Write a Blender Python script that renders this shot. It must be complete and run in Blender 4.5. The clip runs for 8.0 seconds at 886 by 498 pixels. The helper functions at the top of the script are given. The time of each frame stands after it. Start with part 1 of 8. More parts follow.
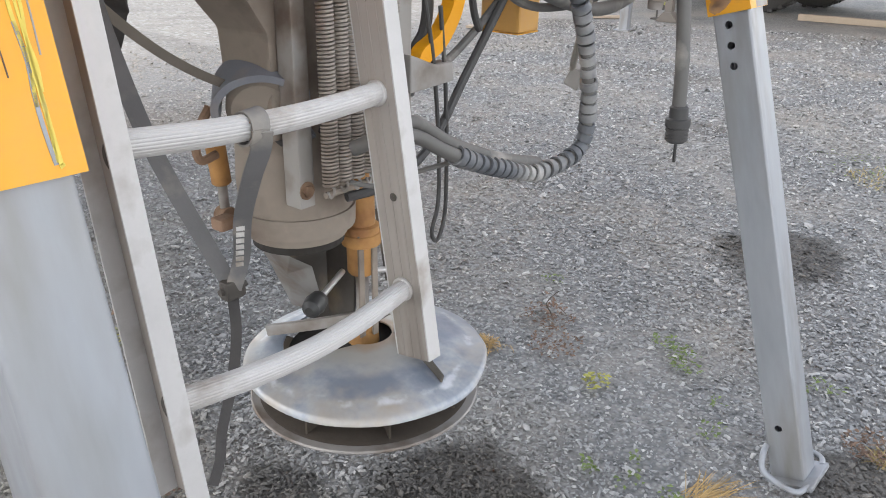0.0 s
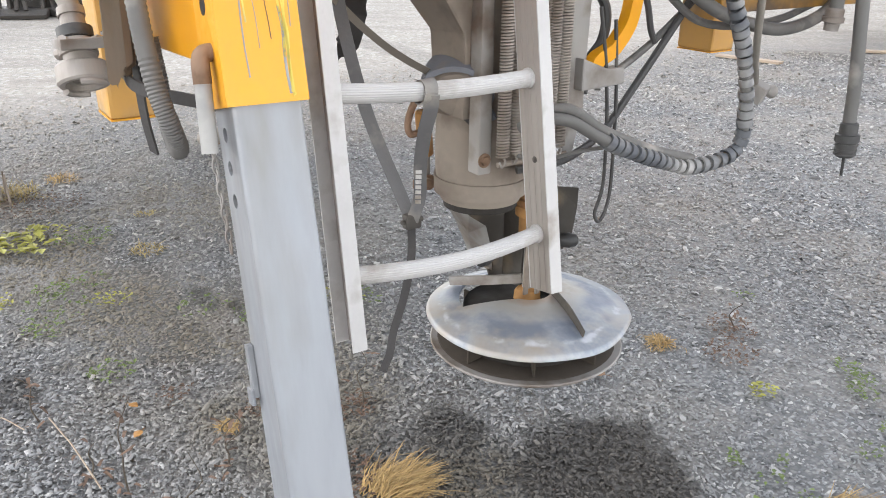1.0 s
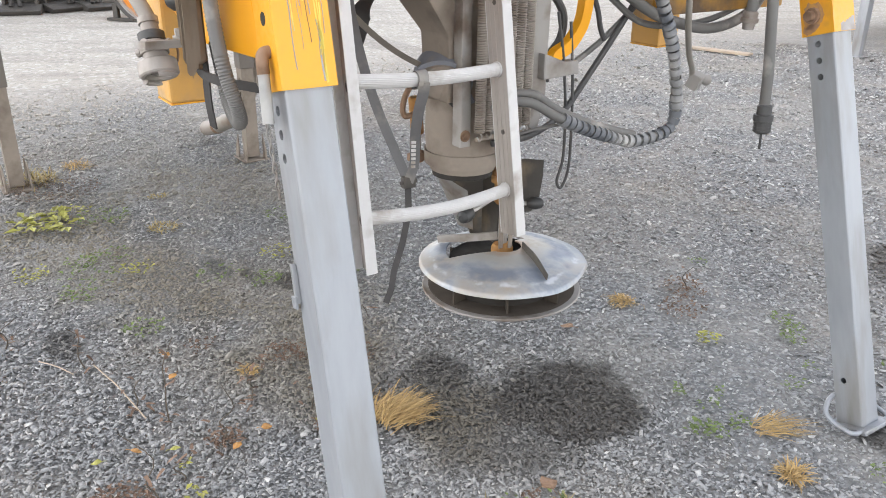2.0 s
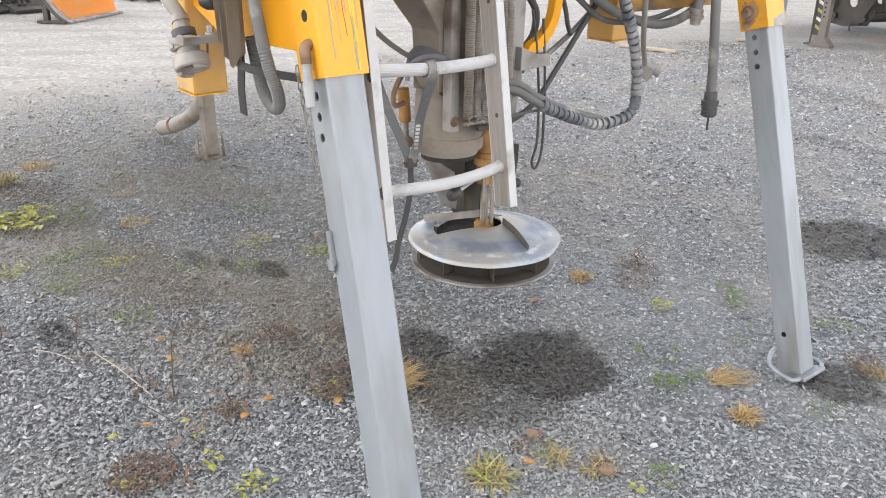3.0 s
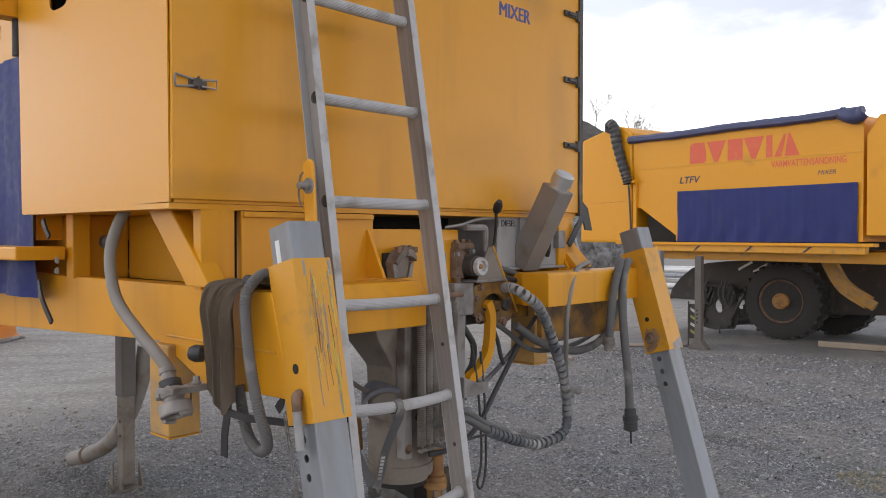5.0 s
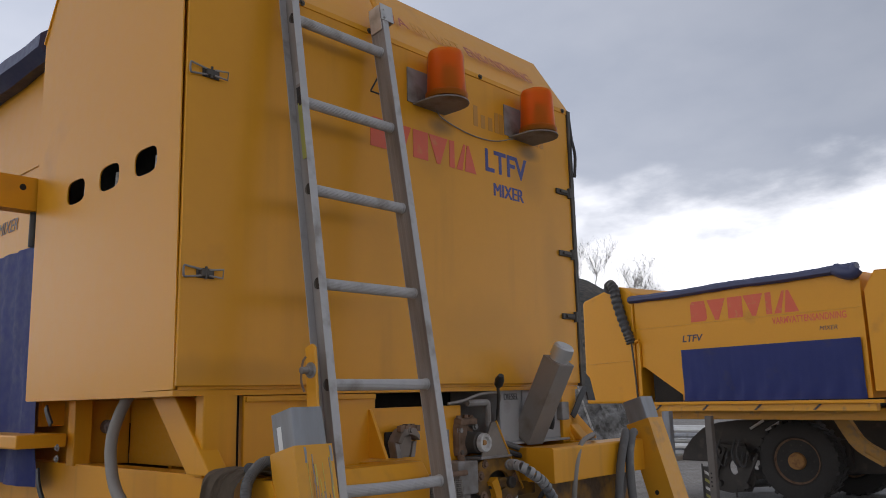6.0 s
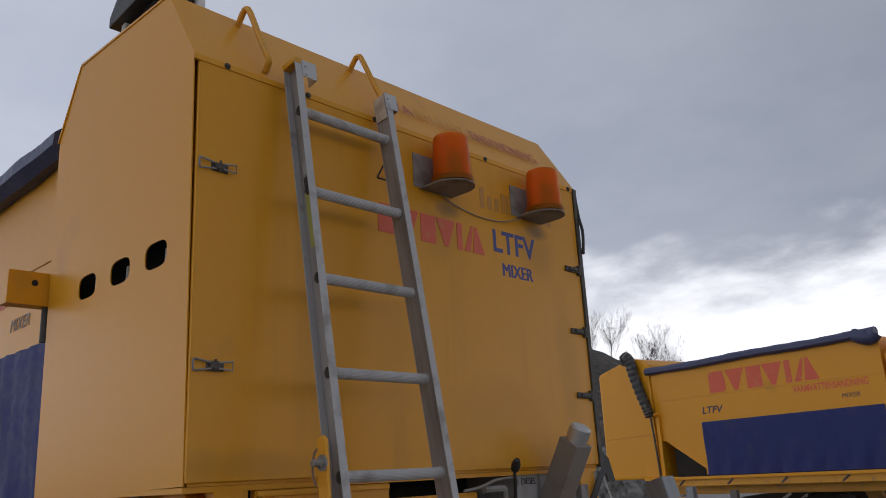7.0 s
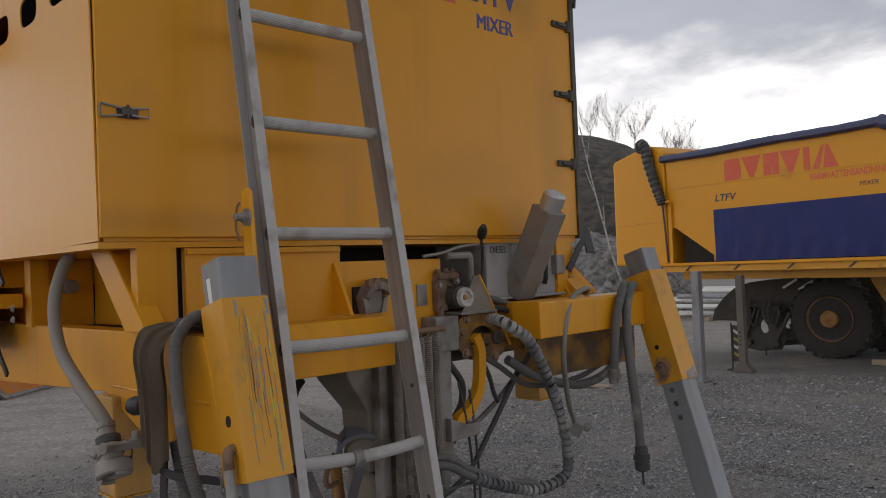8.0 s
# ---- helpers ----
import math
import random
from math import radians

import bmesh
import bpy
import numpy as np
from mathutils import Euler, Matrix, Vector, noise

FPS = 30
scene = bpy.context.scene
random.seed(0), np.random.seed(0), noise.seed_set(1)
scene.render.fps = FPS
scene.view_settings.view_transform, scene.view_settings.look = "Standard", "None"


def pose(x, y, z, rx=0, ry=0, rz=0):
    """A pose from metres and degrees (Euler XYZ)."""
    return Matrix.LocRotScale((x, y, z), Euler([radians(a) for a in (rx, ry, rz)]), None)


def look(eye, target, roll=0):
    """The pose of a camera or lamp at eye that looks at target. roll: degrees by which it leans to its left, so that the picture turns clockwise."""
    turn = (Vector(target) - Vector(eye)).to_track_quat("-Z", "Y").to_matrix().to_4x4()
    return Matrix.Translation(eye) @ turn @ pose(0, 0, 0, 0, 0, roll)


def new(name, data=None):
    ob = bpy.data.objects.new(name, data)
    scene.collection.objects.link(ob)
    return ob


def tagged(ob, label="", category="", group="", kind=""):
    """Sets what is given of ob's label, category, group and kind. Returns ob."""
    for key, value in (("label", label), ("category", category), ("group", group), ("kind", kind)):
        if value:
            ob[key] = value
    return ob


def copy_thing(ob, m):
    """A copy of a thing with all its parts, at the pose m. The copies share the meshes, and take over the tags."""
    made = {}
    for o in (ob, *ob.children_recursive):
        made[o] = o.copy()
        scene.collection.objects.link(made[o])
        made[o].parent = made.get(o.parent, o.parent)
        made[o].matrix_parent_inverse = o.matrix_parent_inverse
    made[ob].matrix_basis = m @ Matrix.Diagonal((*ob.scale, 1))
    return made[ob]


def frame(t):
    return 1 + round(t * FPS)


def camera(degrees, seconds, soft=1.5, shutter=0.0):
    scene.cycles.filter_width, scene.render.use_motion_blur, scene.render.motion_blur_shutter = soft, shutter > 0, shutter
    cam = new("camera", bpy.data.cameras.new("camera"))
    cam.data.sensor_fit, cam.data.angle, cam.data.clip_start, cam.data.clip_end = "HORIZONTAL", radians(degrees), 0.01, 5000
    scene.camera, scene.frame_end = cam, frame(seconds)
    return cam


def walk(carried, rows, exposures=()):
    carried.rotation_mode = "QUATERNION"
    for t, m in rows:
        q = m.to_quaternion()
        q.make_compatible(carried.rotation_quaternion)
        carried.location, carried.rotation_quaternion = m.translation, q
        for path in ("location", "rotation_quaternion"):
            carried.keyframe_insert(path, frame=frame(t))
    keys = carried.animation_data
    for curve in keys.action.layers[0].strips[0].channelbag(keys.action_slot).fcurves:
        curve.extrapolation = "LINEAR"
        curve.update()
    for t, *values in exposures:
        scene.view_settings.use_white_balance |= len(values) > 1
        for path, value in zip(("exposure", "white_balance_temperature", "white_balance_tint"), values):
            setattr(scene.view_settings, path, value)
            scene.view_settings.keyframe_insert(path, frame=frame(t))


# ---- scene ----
cam = camera(57.5, 8.0, 0.95)
PATH = [
    (0, (1.071, -0.119, 1.495), (-0.059, 1.325, 0.693), 1.1),
    (0.5, (1.296, -0.165, 1.506), (-0.095, 1.016, 0.687), 0.2),
    (1, (1.439, -0.249, 1.506), (-0.099, 0.784, 0.753), 0.7),
    (1.5, (1.656, -0.353, 1.558), (0.111, 0.665, 0.801), 0.6),
    (3, (1.894, -0.802, 1.6), (0.482, 0.39, 0.836), 0.9),
    (3.5, (1.924, -0.894, 1.63), (0.454, 0.311, 1.006), 1.1),
    (4, (1.916, -0.994, 1.65), (0.483, 0.315, 1.165), 0.5),
    (4.5, (1.915, -1.05, 1.681), (0.568, 0.405, 1.419), 0.4),
    (5, (1.923, -1.072, 1.719), (0.568, 0.399, 1.684), 0.0),
    (6.5, (1.972, -1.107, 1.783), (0.655, 0.316, 2.274), -2.4),
    (7, (1.97, -1.097, 1.793), (0.649, 0.303, 2.337), -3.1),
    (7.5, (1.958, -1.015, 1.766), (0.58, 0.389, 2.129), -3.6),
    (8, (1.932, -0.771, 1.711), (0.501, 0.625, 1.754), -2.4),
]
EXPOSURES = [(0.0, 1.34, 6700, 10), (0.5, 1.44, 6750, 10), (1.0, 1.56, 6800, 10), (1.5, 1.56, 6800, 10), (3.0, 1.56, 6800, 10), (3.5, 1.52, 6750, 10), (4.0, 1.40, 6700, 10), (4.5, 0.95, 6550, 10), (5.0, 0.2, 6700, 14), (5.4, -0.15, 6600, 14), (6.3, -0.82, 6500, 14), (6.5, -0.85, 6500, 14), (7.0, -0.95, 6450, 14), (7.5, -0.97, 6550, 14), (8.0, -0.68, 6950, 14)]
walk(cam, [(t, look(eye, target, roll)) for t, eye, target, roll in PATH], EXPOSURES)

# ---- world and sun: a bright overcast day ----
SUN = Vector((-0.45, -0.8, 0.75)).normalized()
world = bpy.data.worlds.new("overcast_sky")
scene.world = world
world.use_nodes = True


def build_sky(nt):
    n, l = nt.nodes, nt.links
    n.clear()
    out, bg = n.new("ShaderNodeOutputWorld"), n.new("ShaderNodeBackground")
    sky = n.new("ShaderNodeTexSky")
    sky.sky_type, sky.sun_disc = "NISHITA", False
    sky.sun_elevation, sky.sun_rotation = math.asin(SUN.z), math.atan2(SUN.x, SUN.y)
    geo, sep = n.new("ShaderNodeTexCoord"), n.new("ShaderNodeSeparateXYZ")
    l.new(geo.outputs["Generated"], sep.inputs[0])

    def m(op, a, b=None, clamp=False):
        x = n.new("ShaderNodeMath")
        x.operation, x.use_clamp = op, clamp
        for i, v in enumerate((a, b)):
            if v is None:
                continue
            if isinstance(v, (int, float)):
                x.inputs[i].default_value = v
            else:
                l.new(v, x.inputs[i])
        return x.outputs[0]

    up = m("MAXIMUM", sep.outputs["Z"], 0.0)
    div = m("ADD", up, 0.22)
    flat = n.new("ShaderNodeCombineXYZ")
    l.new(m("DIVIDE", sep.outputs["X"], div), flat.inputs[0])
    l.new(m("DIVIDE", sep.outputs["Y"], div), flat.inputs[1])
    big, small = n.new("ShaderNodeTexNoise"), n.new("ShaderNodeTexNoise")
    big.inputs["Scale"].default_value, big.inputs["Detail"].default_value = 1.1, 5
    small.inputs["Scale"].default_value, small.inputs["Detail"].default_value = 3.2, 7
    for t in (big, small):
        t.inputs["Roughness"].default_value = 0.55
        l.new(flat.outputs[0], t.inputs["Vector"])
    cloud = m("ADD", m("MULTIPLY", big.outputs["Fac"], 0.7), m("MULTIPLY", small.outputs["Fac"], 0.3))
    ramp = n.new("ShaderNodeValToRGB")
    e = ramp.color_ramp.elements
    e[0].position, e[0].color = 0.34, (0.74, 0.83, 0.99, 1)
    e[1].position, e[1].color = 0.70, (1.06, 1.135, 1.26, 1)
    l.new(cloud, ramp.inputs[0])
    # thinner cloud towards the sun's side
    side = m("ADD", m("MULTIPLY", m("MAXIMUM", m("MULTIPLY", sep.outputs["X"], -1.0), 0.0), 0.62), 0.62)
    thin = n.new("ShaderNodeVectorMath")
    thin.operation = "SCALE"
    l.new(ramp.outputs[0], thin.inputs[0])
    l.new(side, thin.inputs["Scale"])
    # the cloud deck opens towards the horizon, where it is brightest
    low = n.new("ShaderNodeMapRange")
    low.interpolation_type = "SMOOTHSTEP"
    l.new(m("ADD", sep.outputs["Z"], m("MULTIPLY", m("SUBTRACT", small.outputs["Fac"], 0.5), 0.22)), low.inputs["Value"])
    low.inputs["From Min"].default_value, low.inputs["From Max"].default_value = 0.145, 0.27
    low.inputs["To Min"].default_value, low.inputs["To Max"].default_value = 1.0, 0.0
    bright = n.new("ShaderNodeMix")
    bright.data_type = "RGBA"
    l.new(low.outputs[0], bright.inputs["Factor"])
    l.new(thin.outputs[0], bright.inputs["A"])
    bright.inputs["B"].default_value = (2.3, 2.35, 2.4, 1)
    gain = n.new("ShaderNodeMix")
    gain.data_type = "RGBA"
    gain.inputs["Factor"].default_value = 0.88
    scale = n.new("ShaderNodeVectorMath")
    scale.operation = "SCALE"
    scale.inputs["Scale"].default_value = 0.12
    l.new(sky.outputs[0], scale.inputs[0])
    l.new(scale.outputs[0], gain.inputs["A"])
    l.new(bright.outputs["Result"], gain.inputs["B"])
    l.new(gain.outputs["Result"], bg.inputs["Color"])
    bg.inputs["Strength"].default_value = 1.0
    l.new(bg.outputs[0], out.inputs[0])


build_sky(world.node_tree)
sun = new("sun", bpy.data.lights.new("sun", "SUN"))
sun.data.energy, sun.data.angle, sun.data.color = 0.35, radians(30), (1.0, 0.95, 0.88)
sun.matrix_world = look(SUN * 50, (0, 0, 0))

# ---- materials ----
def surface(name, colours, rough=0.6, metal=0.0, scales=(3.0, 40.0), bump=0.15, spread=0.5, dirt=None, coord="Object", stretch=(1, 1, 1), island=0.0, spec=0.5, rough_var=0.12):
    """Paint, metal, rubber or cloth: two colours mixed by coarse and fine noise, an optional dirt colour (colour, share, scale), and fine relief."""
    mt = bpy.data.materials.new(name)
    mt.use_nodes = True
    n, l = mt.node_tree.nodes, mt.node_tree.links
    p = n["Principled BSDF"]
    tc, mp = n.new("ShaderNodeTexCoord"), n.new("ShaderNodeMapping")
    mp.inputs["Scale"].default_value = stretch
    l.new(tc.outputs[coord], mp.inputs[0])

    def tex(scale, detail=5):
        t = n.new("ShaderNodeTexNoise")
        t.inputs["Scale"].default_value, t.inputs["Detail"].default_value = scale, detail
        l.new(mp.outputs[0], t.inputs["Vector"])
        return t.outputs["Fac"]

    def remap(v, a, b, c=0.0, d=1.0):
        r = n.new("ShaderNodeMapRange")
        for k, x in zip(("From Min", "From Max", "To Min", "To Max"), (a, b, c, d)):
            r.inputs[k].default_value = x
        l.new(v, r.inputs["Value"])
        return r.outputs[0]

    def mix(f, a, b):
        x = n.new("ShaderNodeMix")
        x.data_type = "RGBA"
        for v, k in ((f, "Factor"), (a, "A"), (b, "B")):
            if isinstance(v, tuple):
                x.inputs[k].default_value = (*v, 1)
            else:
                l.new(v, x.inputs[k])
        return x.outputs["Result"]

    coarse, fine = tex(scales[0]), tex(scales[1], 8)
    both = n.new("ShaderNodeMath")
    both.operation = "ADD"
    l.new(remap(coarse, 0, 1, 0, 0.6), both.inputs[0])
    l.new(remap(fine, 0, 1, 0, 0.4), both.inputs[1])
    fac = remap(both.outputs[0], 0.5 - spread / 2, 0.5 + spread / 2)
    col = mix(fac, colours[0], colours[1])
    if dirt:
        d = tex(dirt[2], 9)
        col = mix(remap(d, 0.68 - dirt[1], 0.80 - dirt[1] * 0.6), col, dirt[0])
    if island:
        g = n.new("ShaderNodeNewGeometry")
        hsv = n.new("ShaderNodeHueSaturation")
        l.new(remap(g.outputs["Random Per Island"], 0, 1, 1 - island, 1 + island), hsv.inputs["Value"])
        l.new(col, hsv.inputs["Color"])
        col = hsv.outputs[0]
    l.new(col, p.inputs["Base Color"])
    l.new(remap(fine, 0.3, 0.7, rough - rough_var, min(1, rough + rough_var)), p.inputs["Roughness"])
    p.inputs["Metallic"].default_value = metal
    p.inputs["Specular IOR Level"].default_value = spec
    if bump:
        b = n.new("ShaderNodeBump")
        b.inputs["Strength"].default_value, b.inputs["Distance"].default_value = bump, 0.004
        l.new(both.outputs[0], b.inputs["Height"])
        l.new(b.outputs[0], p.inputs["Normal"])
    return mt


YELLOW = surface("yellow_paint", ((0.69, 0.297, 0.011), (0.755, 0.338, 0.017)), 0.36, 0, (0.7, 26), 0.0015, 0.9, ((0.50, 0.22, 0.03), 0.05, 1.6), rough_var=0.04, spec=0.32)
YELLOW_WORN = surface("worn_yellow_paint", ((0.64, 0.285, 0.014), (0.715, 0.338, 0.022)), 0.45, 0, (4, 60), 0.08, 0.7, ((0.42, 0.22, 0.05), 0.09, 9.0))
GALV = surface("galvanised_steel", ((0.213, 0.225, 0.246), (0.35, 0.36, 0.38)), 0.48, 0.3, (7, 60), 0.06, 0.6, ((0.20, 0.19, 0.18), 0.20, 9.0), stretch=(1, 1, 0.22))
ALU = surface("aluminium", ((0.48, 0.465, 0.445), (0.62, 0.605, 0.585)), 0.42, 0.65, (8, 120), 0.06, 0.6, ((0.36, 0.34, 0.31), 0.14, 12.0))
ALU_MATT = surface("weathered_aluminium", ((0.385, 0.372, 0.362), (0.55, 0.535, 0.525)), 0.62, 0.2, (14, 160), 0.12, 0.8, ((0.30, 0.27, 0.24), 0.16, 14.0))
ALU_DULL = surface("dull_aluminium", ((0.28, 0.248, 0.225), (0.41, 0.375, 0.345)), 0.6, 0.3, (14, 110), 0.06, 0.8, ((0.19, 0.16, 0.135), 0.20, 14.0), stretch=(1, 1, 0.10))
SANDED = surface("sand_dusted_steel", ((0.175, 0.143, 0.115), (0.285, 0.24, 0.198)), 0.88, 0.0, (5, 60), 0.3, 0.7, ((0.12, 0.092, 0.072), 0.20, 7.0))
SAND_GREY = surface("dusty_grey_steel", ((0.24, 0.22, 0.205), (0.34, 0.32, 0.30)), 0.7, 0.15, (7, 70), 0.15, 0.7, ((0.15, 0.115, 0.09), 0.20, 9.0))
DISC = surface("scoured_steel", ((0.17, 0.205, 0.26), (0.50, 0.50, 0.495)), 0.46, 0.3, (6, 60), 0.2, 0.42, ((0.34, 0.29, 0.23), 0.20, 6.0), rough_var=0.16)
# damp sand brown, darkened to hold the shade of gaps and slots
SHADE_SAND = surface("shade_dark_damp_sand", ((0.030, 0.023, 0.017), (0.065, 0.050, 0.038)), 0.95, 0, (20, 140), 0.3, 0.7)
DARK_STEEL = surface("dark_oily_steel", ((0.055, 0.048, 0.042), (0.10, 0.088, 0.075)), 0.6, 0.2, (8, 60), 0.2, 0.7, ((0.2, 0.15, 0.1), 0.12, 8.0))
MACHINE = surface("dark_dusty_machine_steel", ((0.038, 0.034, 0.031), (0.078, 0.069, 0.061)), 0.7, 0.1, (3, 30), 0.2, 0.7, ((0.10, 0.085, 0.07), 0.10, 5.0))
RUST = surface("rusty_steel", ((0.17, 0.10, 0.062), (0.31, 0.20, 0.135)), 0.85, 0.1, (12, 90), 0.4, 0.7, ((0.12, 0.07, 0.04), 0.2, 16.0))
RUST_FILM = surface("rust_bleeding_in_paint", ((0.40, 0.22, 0.10), (0.62, 0.30, 0.05)), 0.8, 0, (40, 90), 0.2, 0.5, ((0.30, 0.18, 0.11), 0.30, 40.0))
ORANGE_RUST = surface("orange_rust", ((0.36, 0.16, 0.035), (0.44, 0.25, 0.095)), 0.75, 0.05, (14, 90), 0.3, 0.7, ((0.24, 0.11, 0.04), 0.2, 14.0))
RUBBER = surface("black_rubber", ((0.035, 0.034, 0.034), (0.065, 0.062, 0.06)), 0.6, 0, (10, 80), 0.15, 0.7, ((0.16, 0.145, 0.125), 0.12, 8.0))
GREY_HOSE = surface("grey_hose", ((0.08, 0.076, 0.072), (0.145, 0.138, 0.13)), 0.65, 0, (9, 90), 0.15, 0.7, ((0.27, 0.25, 0.225), 0.12, 11.0))
BEIGE_HOSE = surface("beige_hose", ((0.20, 0.18, 0.158), (0.29, 0.262, 0.23)), 0.7, 0, (9, 90), 0.1, 0.7)
SPIRAL = surface("spiral_wrap_plastic", ((0.065, 0.07, 0.08), (0.12, 0.125, 0.135)), 0.6, 0, (9, 90), 0.1, 0.6, ((0.32, 0.31, 0.295), 0.24, 7.0))
STRAP = surface("grey_webbing", ((0.10, 0.098, 0.10), (0.16, 0.155, 0.155)), 0.9, 0, (12, 200), 0.3, 0.7, ((0.3, 0.27, 0.23), 0.15, 9.0))
WEBBING = surface("dusty_brown_webbing", ((0.10, 0.085, 0.07), (0.17, 0.145, 0.12)), 0.9, 0, (12, 200), 0.3, 0.7)
PAD = surface("blue_grey_webbing", ((0.135, 0.14, 0.16), (0.215, 0.22, 0.245)), 0.85, 0, (9, 160), 0.3, 0.7, ((0.24, 0.20, 0.165), 0.16, 8.0))
SPRING = surface("dusty_spring_steel", ((0.20, 0.172, 0.145), (0.34, 0.30, 0.262)), 0.6, 0.25, (9, 90), 0.15, 0.7, ((0.13, 0.095, 0.07), 0.2, 10.0))
STRAP_DARK = surface("dark_webbing", ((0.035, 0.033, 0.034), (0.07, 0.064, 0.06)), 0.9, 0, (12, 200), 0.3, 0.7)
CANVAS = surface("brown_canvas_hose", ((0.115, 0.083, 0.054), (0.31, 0.24, 0.17)), 0.92, 0, (6, 140), 0.3, 0.8, ((0.27, 0.21, 0.16), 0.18, 5.0), stretch=(1, 1, 0.4))
BLUE = surface("blue_tarpaulin", ((0.032, 0.050, 0.235), (0.058, 0.080, 0.33)), 0.5, 0, (2.5, 30), 0.25, 0.8, ((0.07, 0.08, 0.22), 0.10, 3.0))
NAVY = surface("navy_tarpaulin", ((0.028, 0.034, 0.085), (0.055, 0.064, 0.145)), 0.45, 0, (3, 30), 0.3, 0.8)
BLACK = surface("black_plastic", ((0.02, 0.02, 0.02), (0.035, 0.034, 0.033)), 0.5, 0, (8, 80), 0.1, 0.7)
# near-black fill that stands for the shade inside holes, openings and hollows
SHADE_BLACK = surface("interior_shade_black", ((0.012, 0.010, 0.009), (0.03, 0.025, 0.02)), 0.9, 0, (5, 40), 0.1, 0.7)
WHITE = surface("white_paint", ((0.66, 0.66, 0.64), (0.78, 0.78, 0.76)), 0.5, 0, (5, 50), 0.05, 0.6)
RED_FILM = surface("red_film", ((0.66, 0.095, 0.038), (0.74, 0.13, 0.055)), 0.5, 0, (6, 60), 0.05, 0.7, ((0.62, 0.22, 0.06), 0.10, 14.0))
RED_FADED = surface("faded_red_film", ((0.42, 0.085, 0.05), (0.50, 0.13, 0.06)), 0.5, 0, (6, 60), 0.05, 0.7, ((0.60, 0.27, 0.03), 0.12, 18.0))
BLUE_FILM = surface("blue_film", ((0.04, 0.045, 0.19), (0.06, 0.07, 0.25)), 0.5, 0, (6, 60), 0.05, 0.7)
DARK_FILM = surface("dark_film", ((0.03, 0.025, 0.06), (0.06, 0.05, 0.09)), 0.5, 0, (6, 60), 0.05, 0.7)
BLEACHED_FILM = surface("bleached_grey_film", ((0.20, 0.16, 0.15), (0.30, 0.22, 0.17)), 0.55, 0, (6, 60), 0.05, 0.7)
GHOST_FILM = surface("ghost_of_old_film", ((0.62, 0.275, 0.02), (0.69, 0.315, 0.03)), 0.5, 0, (6, 60), 0.05, 0.7)
OCHRE_FILM = surface("faded_ochre_film", ((0.48, 0.21, 0.03), (0.56, 0.26, 0.035)), 0.5, 0, (6, 60), 0.05, 0.7)
ORANGE_BLADE = surface("orange_blade_paint", ((0.74, 0.27, 0.025), (0.80, 0.35, 0.06)), 0.5, 0, (1.2, 25), 0.1, 0.6, ((0.62, 0.36, 0.20), 0.14, 2.2))
TYRE = surface("tyre_rubber", ((0.030, 0.028, 0.026), (0.052, 0.048, 0.045)), 0.8, 0, (3, 40), 0.2, 0.7, ((0.085, 0.073, 0.063), 0.06, 2.0))
GRASS_DRY = surface("dry_grass", ((0.32, 0.205, 0.08), (0.48, 0.33, 0.145)), 0.8, 0, (20, 100), 0, 0.8, island=0.35)
GRASS_PALE = surface("pale_dry_grass", ((0.26, 0.20, 0.085), (0.42, 0.33, 0.15)), 0.8, 0, (20, 100), 0, 0.8, island=0.35)
GRASS_GREEN = surface("green_weed", ((0.075, 0.115, 0.03), (0.18, 0.225, 0.065)), 0.6, 0, (20, 100), 0, 0.8, island=0.35)
LEAF_YELLOW = surface("yellowing_weed", ((0.23, 0.24, 0.05), (0.36, 0.33, 0.075)), 0.6, 0, (20, 100), 0, 0.8, island=0.35)
WEED_BROWN = surface("brown_dead_weed", ((0.095, 0.062, 0.046), (0.20, 0.125, 0.085)), 0.85, 0, (20, 100), 0, 0.8, island=0.4)
DULL_WHITE = surface("grimy_pale_plastic", ((0.46, 0.45, 0.43), (0.60, 0.585, 0.56)), 0.6, 0, (14, 80), 0.1, 0.6, ((0.22, 0.18, 0.14), 0.2, 20.0))
LEMON = surface("chipped_lemon_paint", ((0.56, 0.42, 0.05), (0.68, 0.54, 0.11)), 0.6, 0, (20, 90), 0.1, 0.7, ((0.35, 0.30, 0.14), 0.15, 30.0))
# grease on the clevis parts; on the beam web its darkness stands for shade
GREASY_SHADE = surface("greasy_shade_yellow_steel", ((0.30, 0.15, 0.02), (0.52, 0.25, 0.02)), 0.55, 0.05, (14, 80), 0.15, 0.6, ((0.09, 0.055, 0.03), 0.34, 9.0))
TANK_GREY = surface("dusty_pale_steel", ((0.32, 0.31, 0.30), (0.45, 0.435, 0.42)), 0.65, 0.1, (6, 70), 0.12, 0.7, ((0.26, 0.21, 0.17), 0.16, 7.0))
NECK = surface("dusty_brown_grey_steel", ((0.22, 0.19, 0.165), (0.33, 0.295, 0.26)), 0.6, 0.15, (6, 70), 0.15, 0.7, ((0.20, 0.15, 0.11), 0.16, 9.0))
FAR_LEG = surface("brown_grimy_steel", ((0.11, 0.095, 0.082), (0.19, 0.165, 0.145)), 0.75, 0.1, (5, 50), 0.2, 0.7)


